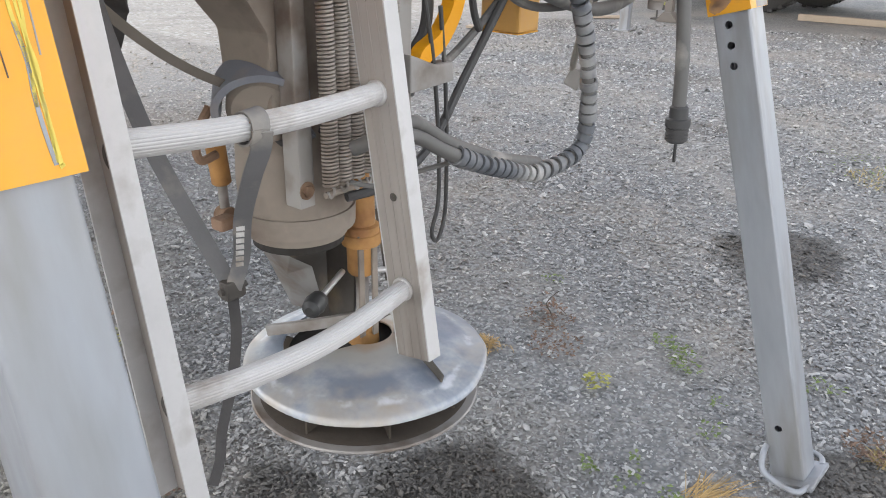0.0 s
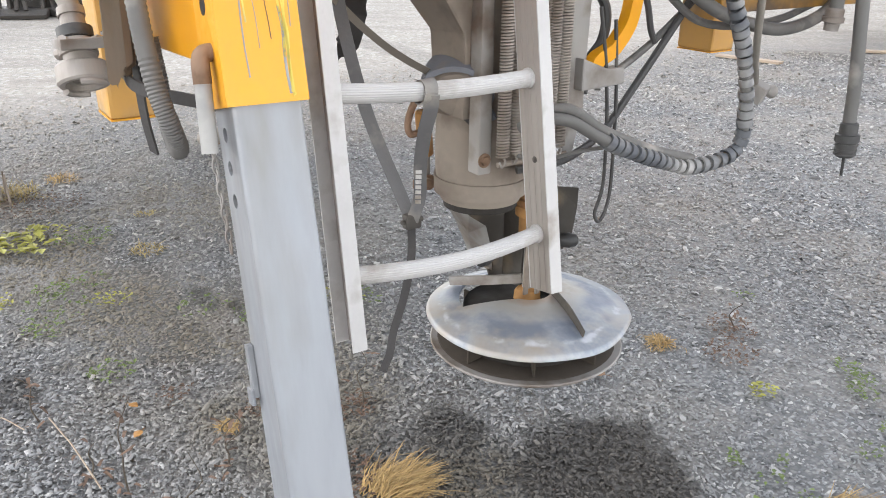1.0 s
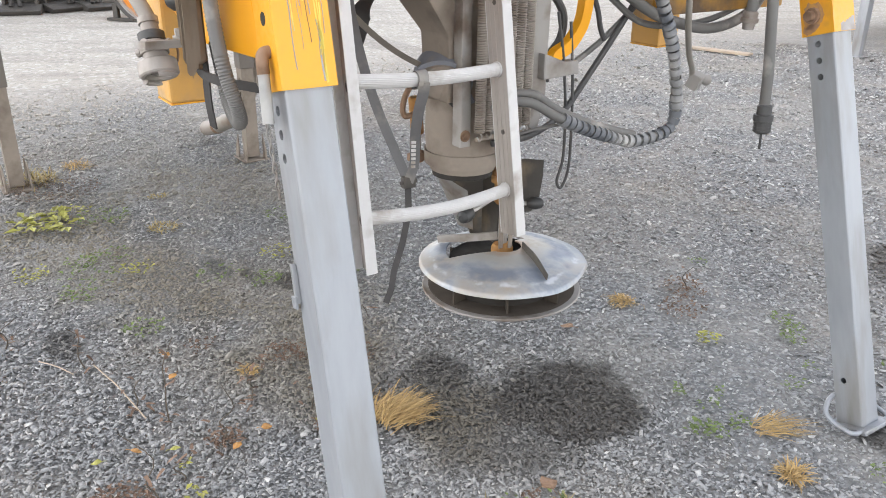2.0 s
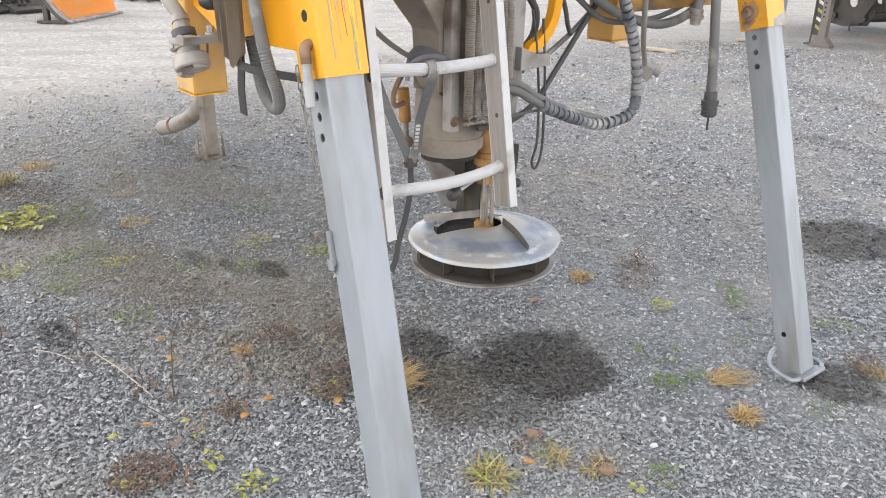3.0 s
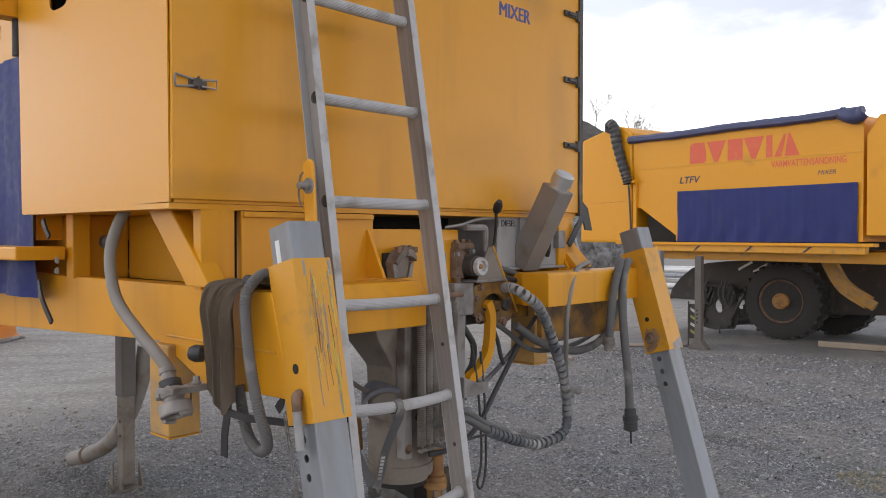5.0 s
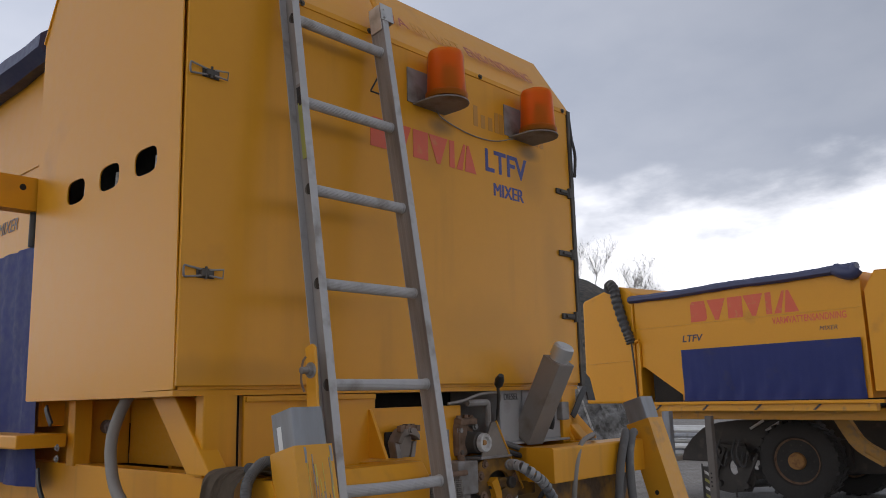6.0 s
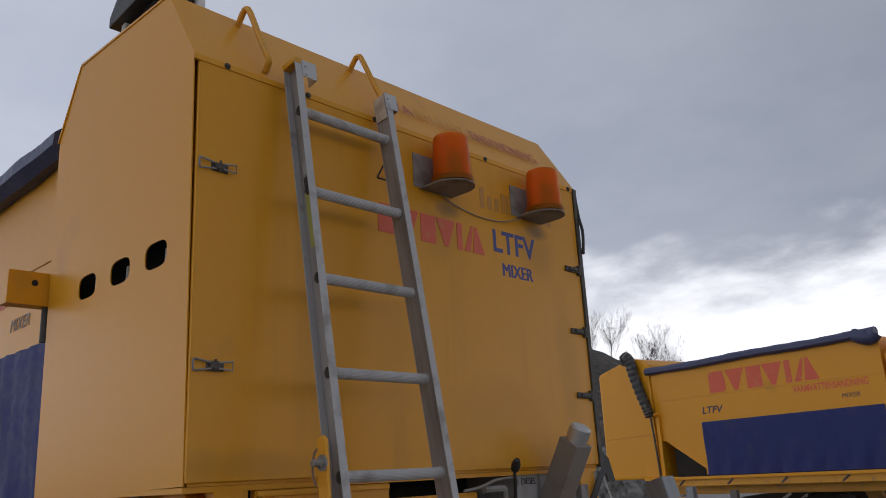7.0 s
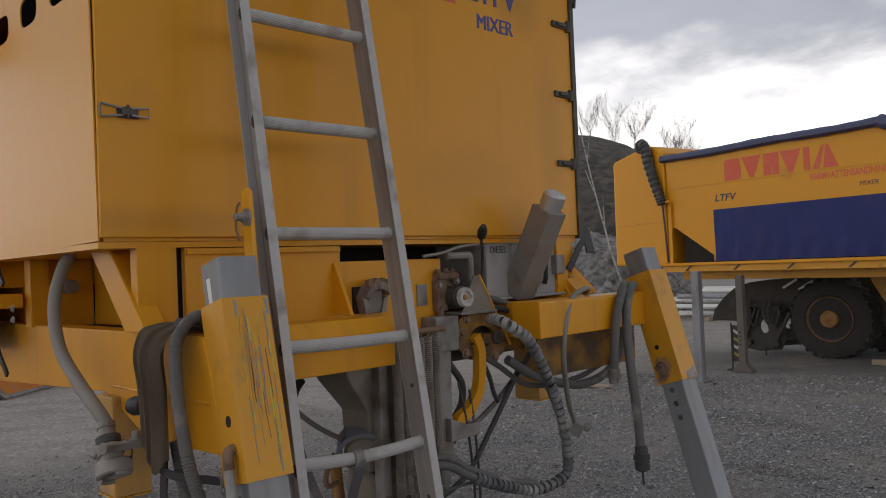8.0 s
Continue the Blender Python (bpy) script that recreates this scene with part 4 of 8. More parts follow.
for pts in ([(-1.70, -0.012, 1.70), (-1.72, -0.016, 1.55), (-1.79, -0.012, 1.45), (-1.815, -0.010, 1.37)], [(-1.69, -0.014, 1.70), (-1.70, -0.018, 1.54), (-1.675, -0.012, 1.45), (-1.66, -0.010, 1.375)], [(-2.75, -0.012, 1.68), (-2.78, -0.016, 1.52), (-2.80, -0.012, 1.38)]):
    part("tarp_tie", band(pts, 0.020, 0.006, (1, 0, 0.1), n=5), BLACK, spreader, "dark rubber tarpaulin tie", True)

# ---- support legs ----
def leg_frame(top, foot):
    """A frame along a leaning leg: z along the leg from its foot, x in the plane in which it leans."""
    top, foot = Vector(top), Vector(foot)
    z = (top - foot).normalized()
    y = z.cross(foot - top + Vector((0, 0, top.z - foot.z))).normalized()
    x = y.cross(z)
    return Matrix(((x.x, y.x, z.x, foot.x), (x.y, y.y, z.y, foot.y), (x.z, y.z, z.z, foot.z), (0, 0, 0, 1))), (top - foot).length


def support_leg(name_label, top, foot, first=1.183, step=0.046, group="rear support legs"):
    m, L = leg_frame(top, foot)
    root = tagged(empty("support_leg", m), name_label, "support leg", group)
    h, t, k = 0.0465, 0.005, 0.0405
    tubes = bmesh.new()
    # square tube with round holes near the top and a single one near the foot
    for sgn in (-1, 1):
        a, b = sorted((sgn * h, sgn * (h - t)))
        holes = [oval(-0.008, z, 0.020, 0.020, 16, 2) for z in (0.155, first, first + step, first + 2 * step)]
        plate([(-k, 0), (k, 0), (k, L), (-k, L)], holes, "y", a, b, tubes)
        box((a, -k, 0), (b, k, L), 0, tubes)
    box((-k, -k, L - 0.004), (k, k, L + 0.002), 0.002, tubes)
    # rounded corners of the tube
    for sx in (-1, 1):
        for sy in (-1, 1):
            part("tube_corner", rod((sx * k, sy * k, 0), (sx * k, sy * k, L), h - k, seg=24), GALV, root, smooth=True)
    part("tube", tubes, GALV, root, "galvanised square tube with pin holes")
    part("foot_plate", box((-0.075, -0.075, -0.012), (0.075, 0.075, 0.004), 0.004), GALV, root)
    for s in (-1, 1):
        loop = [(-0.045, s * 0.05, 0.10), (-0.045, s * 0.085, 0.085), (-0.04, s * 0.105, 0.05), (0.0, s * 0.108, 0.02), (0.045, s * 0.10, 0.0), (0.06, s * 0.06, 0.0)]
        part("foot_loop", tube(loop, 0.0085, n=6, seg=10), GALV, root, "bent round bar foot loop", True)
    return root


LEG_A, LEG_B = ((0.299, 0.148, 1.742), (0.700, 0.123, 0.012)), ((0.2035, 1.985, 1.738), (0.719, 1.966, 0.012))
legs = [support_leg("worn galvanised square support leg leaning outward", *LEG_A, 1.172, 0.0445),
        support_leg("worn galvanised square support leg with looped foot", *LEG_B, 1.155, 0.051)]


def leg_sleeve(root, top, foot, z0, z1, label):
    """The yellow sleeve welded to the frame round a leg: four plates."""
    m, L = leg_frame(top, foot)
    h, k = 0.0545, 0.0475
    s = plate([(-h, -h), (h, -h), (h, h), (-h, h)], [[(-k, -k), (k, -k), (k, k), (-k, k)]], "z", z0, z1)
    s.transform(m)
    sl = part("leg_sleeve", s, YELLOW_WORN, root, label)
    return sl, m


for (top, foot), z0, long, lab in ((LEG_A, 1.296, 0.387, "scratched yellow leg sleeve"), (LEG_B, 1.285, 0.425, "yellow leg sleeve with a rusty pin")):
    sl, m = leg_sleeve(spreader, top, foot, z0, z0 + long, lab)
    if top[1] < 1:
        rng = random.Random(5)
        # long runs and scratches through the paint on the outer face
        for i in range(30):
            y, za = -0.026 + 0.070 * rng.random(), z0 + 0.09 + 0.28 * rng.random()
            ln = 0.05 + 0.15 * rng.random()
            pts = [(0.0548, min(0.052, max(-0.046, y + 0.0016 * rng.uniform(-1, 1))), max(z0 + 0.01, za - ln * k / 4)) for k in range(5)]
            wd = (0.0012 + 0.0030 * rng.random() ** 2) if i % 2 else (0.0008 + 0.0012 * rng.random())
            c = part("scratch", band(pts, wd, 0.0010, (0, 1, 0), n=3), (SAND_GREY, LEMON, WEED_BROWN, LEMON, OCHRE_FILM, GALV, SAND_GREY, LEMON)[i % 8], sl)
            c.matrix_basis = m
        for y0, wd in ((-0.026, 0.006), (0.047, 0.007)):
            c = part("bare_patch", band([(0.0548, y0, z0 + 0.382), (0.0548, y0 + 0.001, z0 + 0.362), (0.0548, y0, z0 + 0.345)], wd, 0.001, (0, 1, 0), n=3), GALV, sl)
            c.matrix_basis = m
        c = part("pin_hole", rod((0.008, -0.0552, z0 + 0.130), (0.008, -0.050, z0 + 0.130), 0.0125, seg=16), SHADE_BLACK, sl)
        c.matrix_basis = m
    else:
        c = part("pin_hole", rod((-0.012, -0.0552, z0 + 0.138), (-0.012, -0.050, z0 + 0.138), 0.0095, seg=16), SHADE_BLACK, sl)
        c.matrix_basis = m
        b = lathe([(0, 0.026), (0.012, 0.024), (0.012, 0.016), (0.03, 0.015)], basis((-0.012, -0.0545, z0 + 0.06), (0, -1, 0)), 14)
        c = part("locking_pin", b, RUST, sl, "rusty locking pin")
        c.matrix_basis = m
        # rust bled into the paint round the pin, and paint knocked off the lower corner
        rng = random.Random(15)
        for name, mat_, cx, cz, wx, wz, n in (("rust_stain", RUST_FILM, -0.012, z0 + 0.058, 0.036, 0.046, 26), ("rust_stain", RUST_FILM, -0.030, z0 + 0.020, 0.020, 0.018, 16)):
            st = bmesh.new()
            st.faces.new([st.verts.new((max(-0.053, cx + wx * (0.75 + 0.35 * rng.random()) * math.cos(a)), -0.0549, max(z0 + 0.002, cz + wz * (0.75 + 0.35 * rng.random()) * math.sin(a)))) for a in [2 * math.pi * q / n for q in range(n)]])
            c = part(name, st, mat_, sl, "rust bled into the paint")
            c.matrix_basis = m
        worn = bmesh.new()
        edge = [(-0.020 + 0.0036 * q, z0 + 0.020 + 0.020 * q / 20 + 0.008 * rng.random()) for q in range(21)]
        worn.faces.new([worn.verts.new((0.0549, y, z)) for y, z in [(-0.020, z0 + 0.001), (0.052, z0 + 0.001)] + edge[::-1]])
        c = part("bare_patch", worn, TANK_GREY, sl, "paint knocked off the lower corner")
        c.matrix_basis = m


# ---- aluminium ladder ----
def ladder():
    lo, hi = Vector((0.405, 0, 0.855)), Vector((0.060, 0, 3.075))
    z = (hi - lo).normalized()
    y = Vector((0, 1, 0))
    x = y.cross(z).normalized()
    m = Matrix(((x.x, y.x, z.x, lo.x), (x.y, y.y, z.y, lo.y), (x.z, y.z, z.z, lo.z), (0, 0, 0, 1)))
    root = tagged(empty("ladder", m), "aluminium ladder with bent lower rungs leaning on the rear door", "ladder")
    L = (hi - lo).length
    def rail_y(s, zz):
        """The inner face of a rail: the ladder narrows upward."""
        return (0.284 + 0.004 * zz / L) if s < 0 else (0.668 - 0.024 * zz / L)

    for s in (-1, 1):
        # channel rail: the web inside, two flanges turned outward
        def lean(bm):
            for v in bm.verts:
                v.co.y += rail_y(s, v.co.z)
            return bm

        rail = part("rail", lean(prism([(-0.029, 0.0), (0.029, 0.0), (0.029, s * 0.003), (-0.029, s * 0.003)], "z", 0.012, L, 0.0006)), ALU_DULL, root, "dull grooved aluminium channel rail")
        for xa, xb in ((0.029, 0.0315), (-0.0315, -0.029)):
            part("flange", lean(prism([(xa, 0.0), (xb, 0.0), (xb, s * 0.026), (xa, s * 0.026)], "z", 0.012, L, 0.0006)), ALU_MATT, rail, "bright rail flange")
        for xa in (-0.016, 0.0, 0.016):
            part("groove", lean(prism([(xa - 0.0012, 0.0), (xa + 0.0012, 0.0), (xa + 0.0012, -s * 0.0008), (xa - 0.0012, -s * 0.0008)], "z", 0.014, L, 0)), ALU_DULL, rail)
        for k in range(8):
            zr = 0.123 + 0.2803 * k
            # dark ovals paint the shade in the rung slots
            part("rung_slot", prism([(0.0085 * math.cos(q), zr + 0.0165 * math.sin(q)) for q in [2 * math.pi * e / 20 for e in range(20)]], "y", *sorted((rail_y(s, zr) + s * 0.003, rail_y(s, zr) + s * 0.0068)), 0), SHADE_SAND, rail)
            part("rung_plug", lathe([(0, 0.016), (0.003, 0.0165), (0.003, 0.011), (0.001, 0.010)], basis((0, rail_y(s, zr) + s * 0.003, zr), (0, s, 0)), 16), DARK_STEEL, rail)
        for zz in (0.26, 0.55):
            part("rivet", bolt((0.004, rail_y(s, zz) - s * 0.0005, zz), (0, -s, 0), 0.004, 0.003), DARK_STEEL, rail)
        yc = rail_y(s, L)
        part("end_cap", box((-0.033, min(yc, yc + s * 0.028), L - 0.004), (0.033, max(yc, yc + s * 0.028), L + 0.016), 0.003), YELLOW_WORN, root, "worn yellow end cap")
        # hook plate turned towards +y at the top of each rail
        hk = bmesh.new()
        y0 = yc - 0.004 if s > 0 else yc + 0.0005
        box((-0.026, y0, L - 0.085), (0.026, y0 + 0.0035, L + 0.01), 0.001, hk)
        box((0.031, y0 - 0.002, L - 0.05), (0.034, y0 + 0.055, L + 0.012), 0.001, hk)
        box((-0.012, y0 + 0.052, L - 0.05), (0.034, y0 + 0.055, L + 0.012), 0.001, hk)
        for zz in (-0.06, -0.03):
            bolt((0.034, y0 + 0.012, L + zz + 0.02), (1, 0, 0), 0.004, 0.004, hk)
        part("top_hook", hk, ALU, root, "bent aluminium hook plate")
    # rungs: ribbed round bars, the lowest ones bent outward and down
    for k in range(8):
        zr = 0.123 + 0.2803 * k
        sag = (0.018, 0.013, 0.006, 0.002, 0, 0, 0, 0)[k]
        tilt = (0.004, 0.010, 0.004, 0, 0, 0, 0, 0)[k]
        ya, yb = rail_y(-1, zr), rail_y(1, zr)
        pts = [(sag * math.sin(math.pi * i / 6), ya + (yb - ya) * i / 6, zr + tilt * (1 - i / 6) - 0.55 * sag * math.sin(math.pi * i / 6)) for i in range(7)]
        sec = []
        for i in range(72):
            a, rr = 2 * math.pi * i / 72, 0.0158 * (1 + (0.0, 0.04, 0.04)[i % 3])
            sec.append((rr * math.cos(a), rr * math.sin(a) * 0.88))
        part("rung", sweep(pts, sec, n=3), ALU_MATT, root, "ribbed bent rung" if k < 3 else "ribbed rung")
        for i, yc in ((0, ya + 0.003), (6, yb - 0.003)):
            part("rung_collar", rod((pts[i][0], yc - 0.004, pts[i][2]), (pts[i][0], yc + 0.004, pts[i][2]), 0.0178, seg=20, w=0.002), ALU_MATT, root, smooth=True)
    # label strip on the outer side of the rail
    part("label_strip", box((-0.012, 0.2805, 1.62), (0.010, 0.2814, 1.80), 0), LEAF_YELLOW, root, "yellow printed label strip")
    part("label_strip", box((-0.012, 0.2805, 1.805), (0.010, 0.2814, 1.85), 0), BLACK, root)
    part("label_strip", box((-0.010, 0.2805, 1.86), (0.008, 0.2814, 1.90), 0), TANK_GREY, root)
    return root


ladder()

# ---- chute and spinner under the rear ----
def spinner_unit():
    root = tagged(empty("spreading_unit"), "sand-dusted chute with springs above a steel spreading disc", "spreader chute")
    # boxy upper hood, narrowing downward
    hood = bmesh.new()
    sec = [(1.47, 0.635, 0.98, -0.15, 0.03), (1.38, 0.675, 0.95, -0.125, 0.025), (1.285, 0.742, 0.925, -0.10, 0.02), (1.20, 0.748, 0.92, -0.10, 0.015), (1.10, 0.748, 0.92, -0.10, 0.01)]
    rows = [[hood.verts.new(p) for p in ((x1, y0 + 0.01, z), (x1, y1, z), (x0, y1, z), (x0, y0, z))] for z, y0, y1, x0, x1 in sec]
    for p, q in zip(rows, rows[1:]):
        for i in range(4):
            hood.faces.new((p[i], p[(i + 1) % 4], q[(i + 1) % 4], q[i]))
    hood.faces.new(rows[0])
    hood.faces.new(rows[-1][::-1])
    bmesh.ops.recalc_face_normals(hood, faces=hood.faces[:])
    bevel(hood, 0.006)
    part("hood", hood, SANDED, root, "dusty folded steel hood")
    part("hood_flange", box((-0.24, 0.57, 1.425), (0.055, 1.0, 1.446), 0.003), DARK_STEEL, root)
    # round lower spout with a band at its mouth
    c = (-0.065, 0.868)
    spout = lathe([(0.885, 0.096), (0.90, 0.100), (0.93, 0.108), (1.00, 0.112), (1.08, 0.108), (1.14, 0.098), (1.17, 0.08)], Matrix.Translation((*c, 0)), 40)
    part("spout", spout, SANDED, root, "round sand-caked spout", True)
    part("spout_band", lathe([(0.905, 0.1125), (0.945, 0.114), (0.945, 0.109), (0.905, 0.105)], Matrix.Translation((*c, 0)), 40, closed=True), SANDED, root, smooth=True)
    # near-black plug paints the shade in the spout's mouth
    part("spout_mouth", rod((*c, 0.868), (*c, 0.886), 0.09, seg=32), SHADE_BLACK, root)
    # front guide rail beside the springs
    guide = prism([(0.768, 1.47), (0.80, 1.47), (0.803, 0.985), (0.768, 0.985)], "x", 0.02, 0.06, 0.004)
    part("guide_bar", guide, SAND_GREY, root)
    part("bolt", bolt((0.06, 0.783, 1.018), (1, 0, 0), 0.011, 0.010), RUST, root)
    # six tension springs side by side
    for i in range(6):
        y = 0.799 + 0.0318 * i
        a, b = (0.105, y, 1.035 + 0.003 * (i % 2)), (0.095, y + 0.010, 1.495)
        sp = part("spring", coil(a, b, 0.0125, 0.0029, 72, 12), SPRING, root, "rusty tension coil spring", True)
        for p, d in ((a, -1), (b, 1)):
            v = Vector(p)
            hook = [v + Vector((0, 0, 0)), v + Vector((0, 0.008, d * 0.012)), v + Vector((0, 0, d * 0.024)), v + Vector((0, -0.008, d * 0.012))]
            part("spring_hook", tube(hook, 0.0026, seg=6), SAND_GREY, sp)
    part("spring_pin", rod((0.095, 0.78, 1.515), (0.095, 1.01, 1.515), 0.009, seg=12), RUST, root, "rusty spring pin", True)
    part("spring_pin", rod((0.10, 0.79, 1.016), (0.10, 0.985, 1.016), 0.006, seg=12), SANDED, root, "dusty spring pin", True)
    # lower chute: torn side flaps and a dark throat
    def sheet(pts, thick, mat_, label):
        """A bent sheet through corner points, given as a fan."""
        b = bmesh.new()
        vs = [b.verts.new(p) for p in pts]
        for i in range(1, len(vs) - 1):
            b.faces.new((vs[0], vs[i], vs[i + 1]))
        bmesh.ops.solidify(b, geom=b.faces[:], thickness=thick)
        part("flap", b, mat_, root, label)

    sheet([(-0.10, 0.86, 0.78), (-0.085, 0.763, 0.913), (-0.05, 0.785, 0.893), (-0.018, 0.802, 0.862), (0.0, 0.84, 0.834), (-0.03, 0.885, 0.745), (-0.12, 0.955, 0.648), (-0.19, 0.945, 0.645), (-0.14, 0.85, 0.80), (-0.085, 0.763, 0.913)], 0.004, TANK_GREY, "torn grey steel flap")
    sheet([(-0.03, 1.08, 0.885), (-0.03, 1.16, 0.868), (-0.025, 1.155, 0.82), (-0.01, 1.13, 0.755), (0.0, 1.09, 0.72), (-0.01, 1.06, 0.72), (-0.03, 1.05, 0.885)], 0.004, DARK_STEEL, "torn dark steel flap")
    part("throat", prism([(0.85, 0.89), (1.03, 0.89), (1.03, 0.60), (0.97, 0.60), (0.92, 0.74)], "x", -0.145, -0.135, 0.002), DARK_STEEL, root, "dark inner throat plate")
    part("throat", prism([(-0.115, 0.89), (-0.02, 0.89), (-0.04, 0.62), (-0.115, 0.62)], "y", 0.985, 0.993, 0.002), DARK_STEEL, root)
    # hydraulic motor and shaft
    m = Matrix.Translation((-0.015, 0.992, -0.012))
    motor = part("drive_motor", lathe([(0.775, 0.026), (0.78, 0.030), (0.85, 0.031), (0.853, 0.038), (0.885, 0.038), (0.888, 0.03), (0.955, 0.029), (0.96, 0.02), (0.995, 0.02), (1.0, 0.014), (1.03, 0.012)], m, 24), ORANGE_RUST, root, "orange hydraulic drive motor", True)
    part("motor_collar", lathe([(0.84, 0.033), (0.844, 0.041), (0.868, 0.041), (0.872, 0.033)], m, 24), ORANGE_RUST, motor, smooth=True)
    part("shaft", rod((-0.015, 0.992, 0.60), (-0.015, 0.992, 0.78), 0.014, seg=16), SAND_GREY, root, smooth=True)
    part("hub", lathe([(0.595, 0.036), (0.63, 0.034), (0.64, 0.028), (0.645, 0.015)], m, 20), ORANGE_RUST, root, "rusty hub", True)
    for dx in (0.0, 0.028):
        part("shaft_strap", box((0.004 + dx * 0.4, 0.960 + dx, 0.625), (0.010 + dx * 0.4, 0.975 + dx, 0.86), 0.002), SANDED, root)
    lev = part("lever", rod((-0.03, 0.95, 0.775), (0.02, 0.838, 0.772), 0.0065, seg=10), ALU, root, "steel lever with a black knob", True)
    part("knob", lathe([(0, 0.012), (0.008, 0.019), (0.03, 0.022), (0.05, 0.018), (0.058, 0.008)], basis((0.018, 0.842, 0.772), (0.05, -0.112, -0.004)), 18), BLACK, lev, smooth=True)
    lev2 = part("lever", rod((-0.03, 1.0, 0.755), (0.019, 1.060, 0.758), 0.0065, seg=10), ALU, root, "", True)
    part("knob", lathe([(0, 0.010), (0.008, 0.017), (0.028, 0.020), (0.045, 0.016), (0.052, 0.008)], basis((0.016, 1.057, 0.758), (0.045, 0.05, 0.005)), 18), BLACK, lev2, smooth=True)
    # cover of the disc: a shallow dented dome with a cut-out towards the chute
    cov = bmesh.new()
    cx, cy, R, rings, seg = 0.005, 0.981, 0.263, 14, 96
    tops = []
    for j in range(rings + 1):
        # nearly flat top, then a rounded lip turned down over the last five rings
        th = max(0.0, (j - 9) / 5) * math.pi / 2
        r = 0.03 + (0.965 * R - 0.03) * j / 9 if j < 10 else R * (0.965 + 0.035 * math.sin(th))
        row = []
        for i in range(seg):
            a = 2 * math.pi * i / seg
            z = 0.633 - 0.049 * (r / R) ** 2 - 0.011 * (1 - math.cos(th))
            edge = max(0.0, (r / R - 0.86) / 0.14)
            # the rim is pushed up on one side
            da = (a - radians(32) + math.pi) % (2 * math.pi) - math.pi
            z += 0.020 * edge * math.exp(-(da / 0.30) ** 2)
            z += 0.0025 * noise.noise(Vector((r * 9 * math.cos(a), r * 9 * math.sin(a), 3)))
            rr = r * (1 + 0.006 * edge * math.sin(5 * a + 1))
            row.append(cov.verts.new((cx + rr * math.cos(a), cy + rr * math.sin(a), z)))
        tops.append(row)
    for j in range(rings):
        for i in range(seg):
            a = math.degrees(2 * math.pi * (i + 0.5) / seg) % 360
            if j < 1 or 100 < a < 150 and j < 3:
                continue
            cov.faces.new((tops[j][i], tops[j + 1][i], tops[j + 1][(i + 1) % seg], tops[j][(i + 1) % seg]))
    # the opening under the chute, with a straight front edge
    cut = Vector((0.866, -0.5, 0))
    bmesh.ops.bisect_plane(cov, geom=cov.verts[:] + cov.edges[:] + cov.faces[:], plane_co=(-0.037, 0.82, 0.63), plane_no=cut)
    gone = []
    for f in cov.faces:
        c = f.calc_center_median()
        if (c - Vector((-0.037, 0.82, 0.63))).dot(cut) < 0 and math.hypot(c.x - cx, c.y - cy) < 0.178 and math.degrees(math.atan2(c.y - cy, c.x - cx)) % 360 > 150:
            gone.append(f)
    bmesh.ops.delete(cov, geom=gone, context="FACES")
    bmesh.ops.delete(cov, geom=[v for v in cov.verts if not v.link_faces], context="VERTS")
    bmesh.ops.solidify(cov, geom=cov.faces[:], thickness=0.004)
    cover = part("disc_cover", cov, DISC_COVER, root, "dented scoured steel disc cover", True)
    part("cover_rib", band([(0.055, 1.015, 0.640), (0.14, 0.993, 0.632), (0.225, 0.968, 0.606)], 0.026, 0.003, (0, 0, 1), n=4), DARK_STEEL, cover)
    part("cover_brace", band([(-0.185, 0.865, 0.615), (-0.10, 0.928, 0.634), (-0.03, 0.985, 0.652)], 0.024, 0.010, (0, 0, 1), n=3), SAND_GREY, cover)
    # lower disc with upright vanes; vanes and sand carry the gap's shade in their colour
    disc = part("spreading_disc", lathe([(0.486, 0.02), (0.486, 0.246), (0.492, 0.251), (0.495, 0.248), (0.495, 0.02)], Matrix.Translation((-0.008, 0.987, 0)), 72), SAND_GREY, root, "flat steel spreading disc with vanes", True)
    for i in range(8):
        a = 2 * math.pi * i / 8 + 0.2
        part("vane", box((0.06, -0.0025, 0.0), (0.222, 0.0025, 0.060), 0.001, m=pose(-0.008, 0.987, 0.494, 0, 0, math.degrees(a))), SHADE_SAND, disc)
    part("sand_layer", lathe([(0.4952, 0.02), (0.4962, 0.232), (0.4985, 0.228), (0.4985, 0.02)], Matrix.Translation((-0.008, 0.987, 0)), 48), SHADE_SAND, disc, "damp sand left on the disc, darkened for the gap's shade", True)
    # near-black core added to darken the gap under the cover
    part("gap_shade", lathe([(0.497, 0.17), (0.585, 0.165), (0.60, 0.10)], Matrix.Translation((-0.008, 0.987, 0)), 40), SHADE_BLACK, root, smooth=True)
    # small hydraulic ram behind the spout
    ram = part("ram", rod((-0.22, 0.80, 1.075), (-0.22, 0.81, 0.96), 0.02, seg=16, w=0.004), ORANGE_RUST, root, "rusty orange hydraulic ram", True)
    part("ram_rod", rod((-0.22, 0.81, 0.96), (-0.22, 0.812, 0.90), 0.010, seg=12), SAND_GREY, ram, smooth=True)
    part("ram_eye", lathe([(-0.014, 0.02), (0.014, 0.02)], basis((-0.22, 0.812, 0.892), (1, 0, 0)), 16), RUST, ram, smooth=True)
    part("ram_pipe", tube([(-0.20, 0.79, 1.03), (-0.20, 0.755, 1.025), (-0.20, 0.745, 1.05), (-0.19, 0.75, 1.09), (-0.18, 0.77, 1.13)], 0.009, seg=8), RUST, ram, smooth=True)
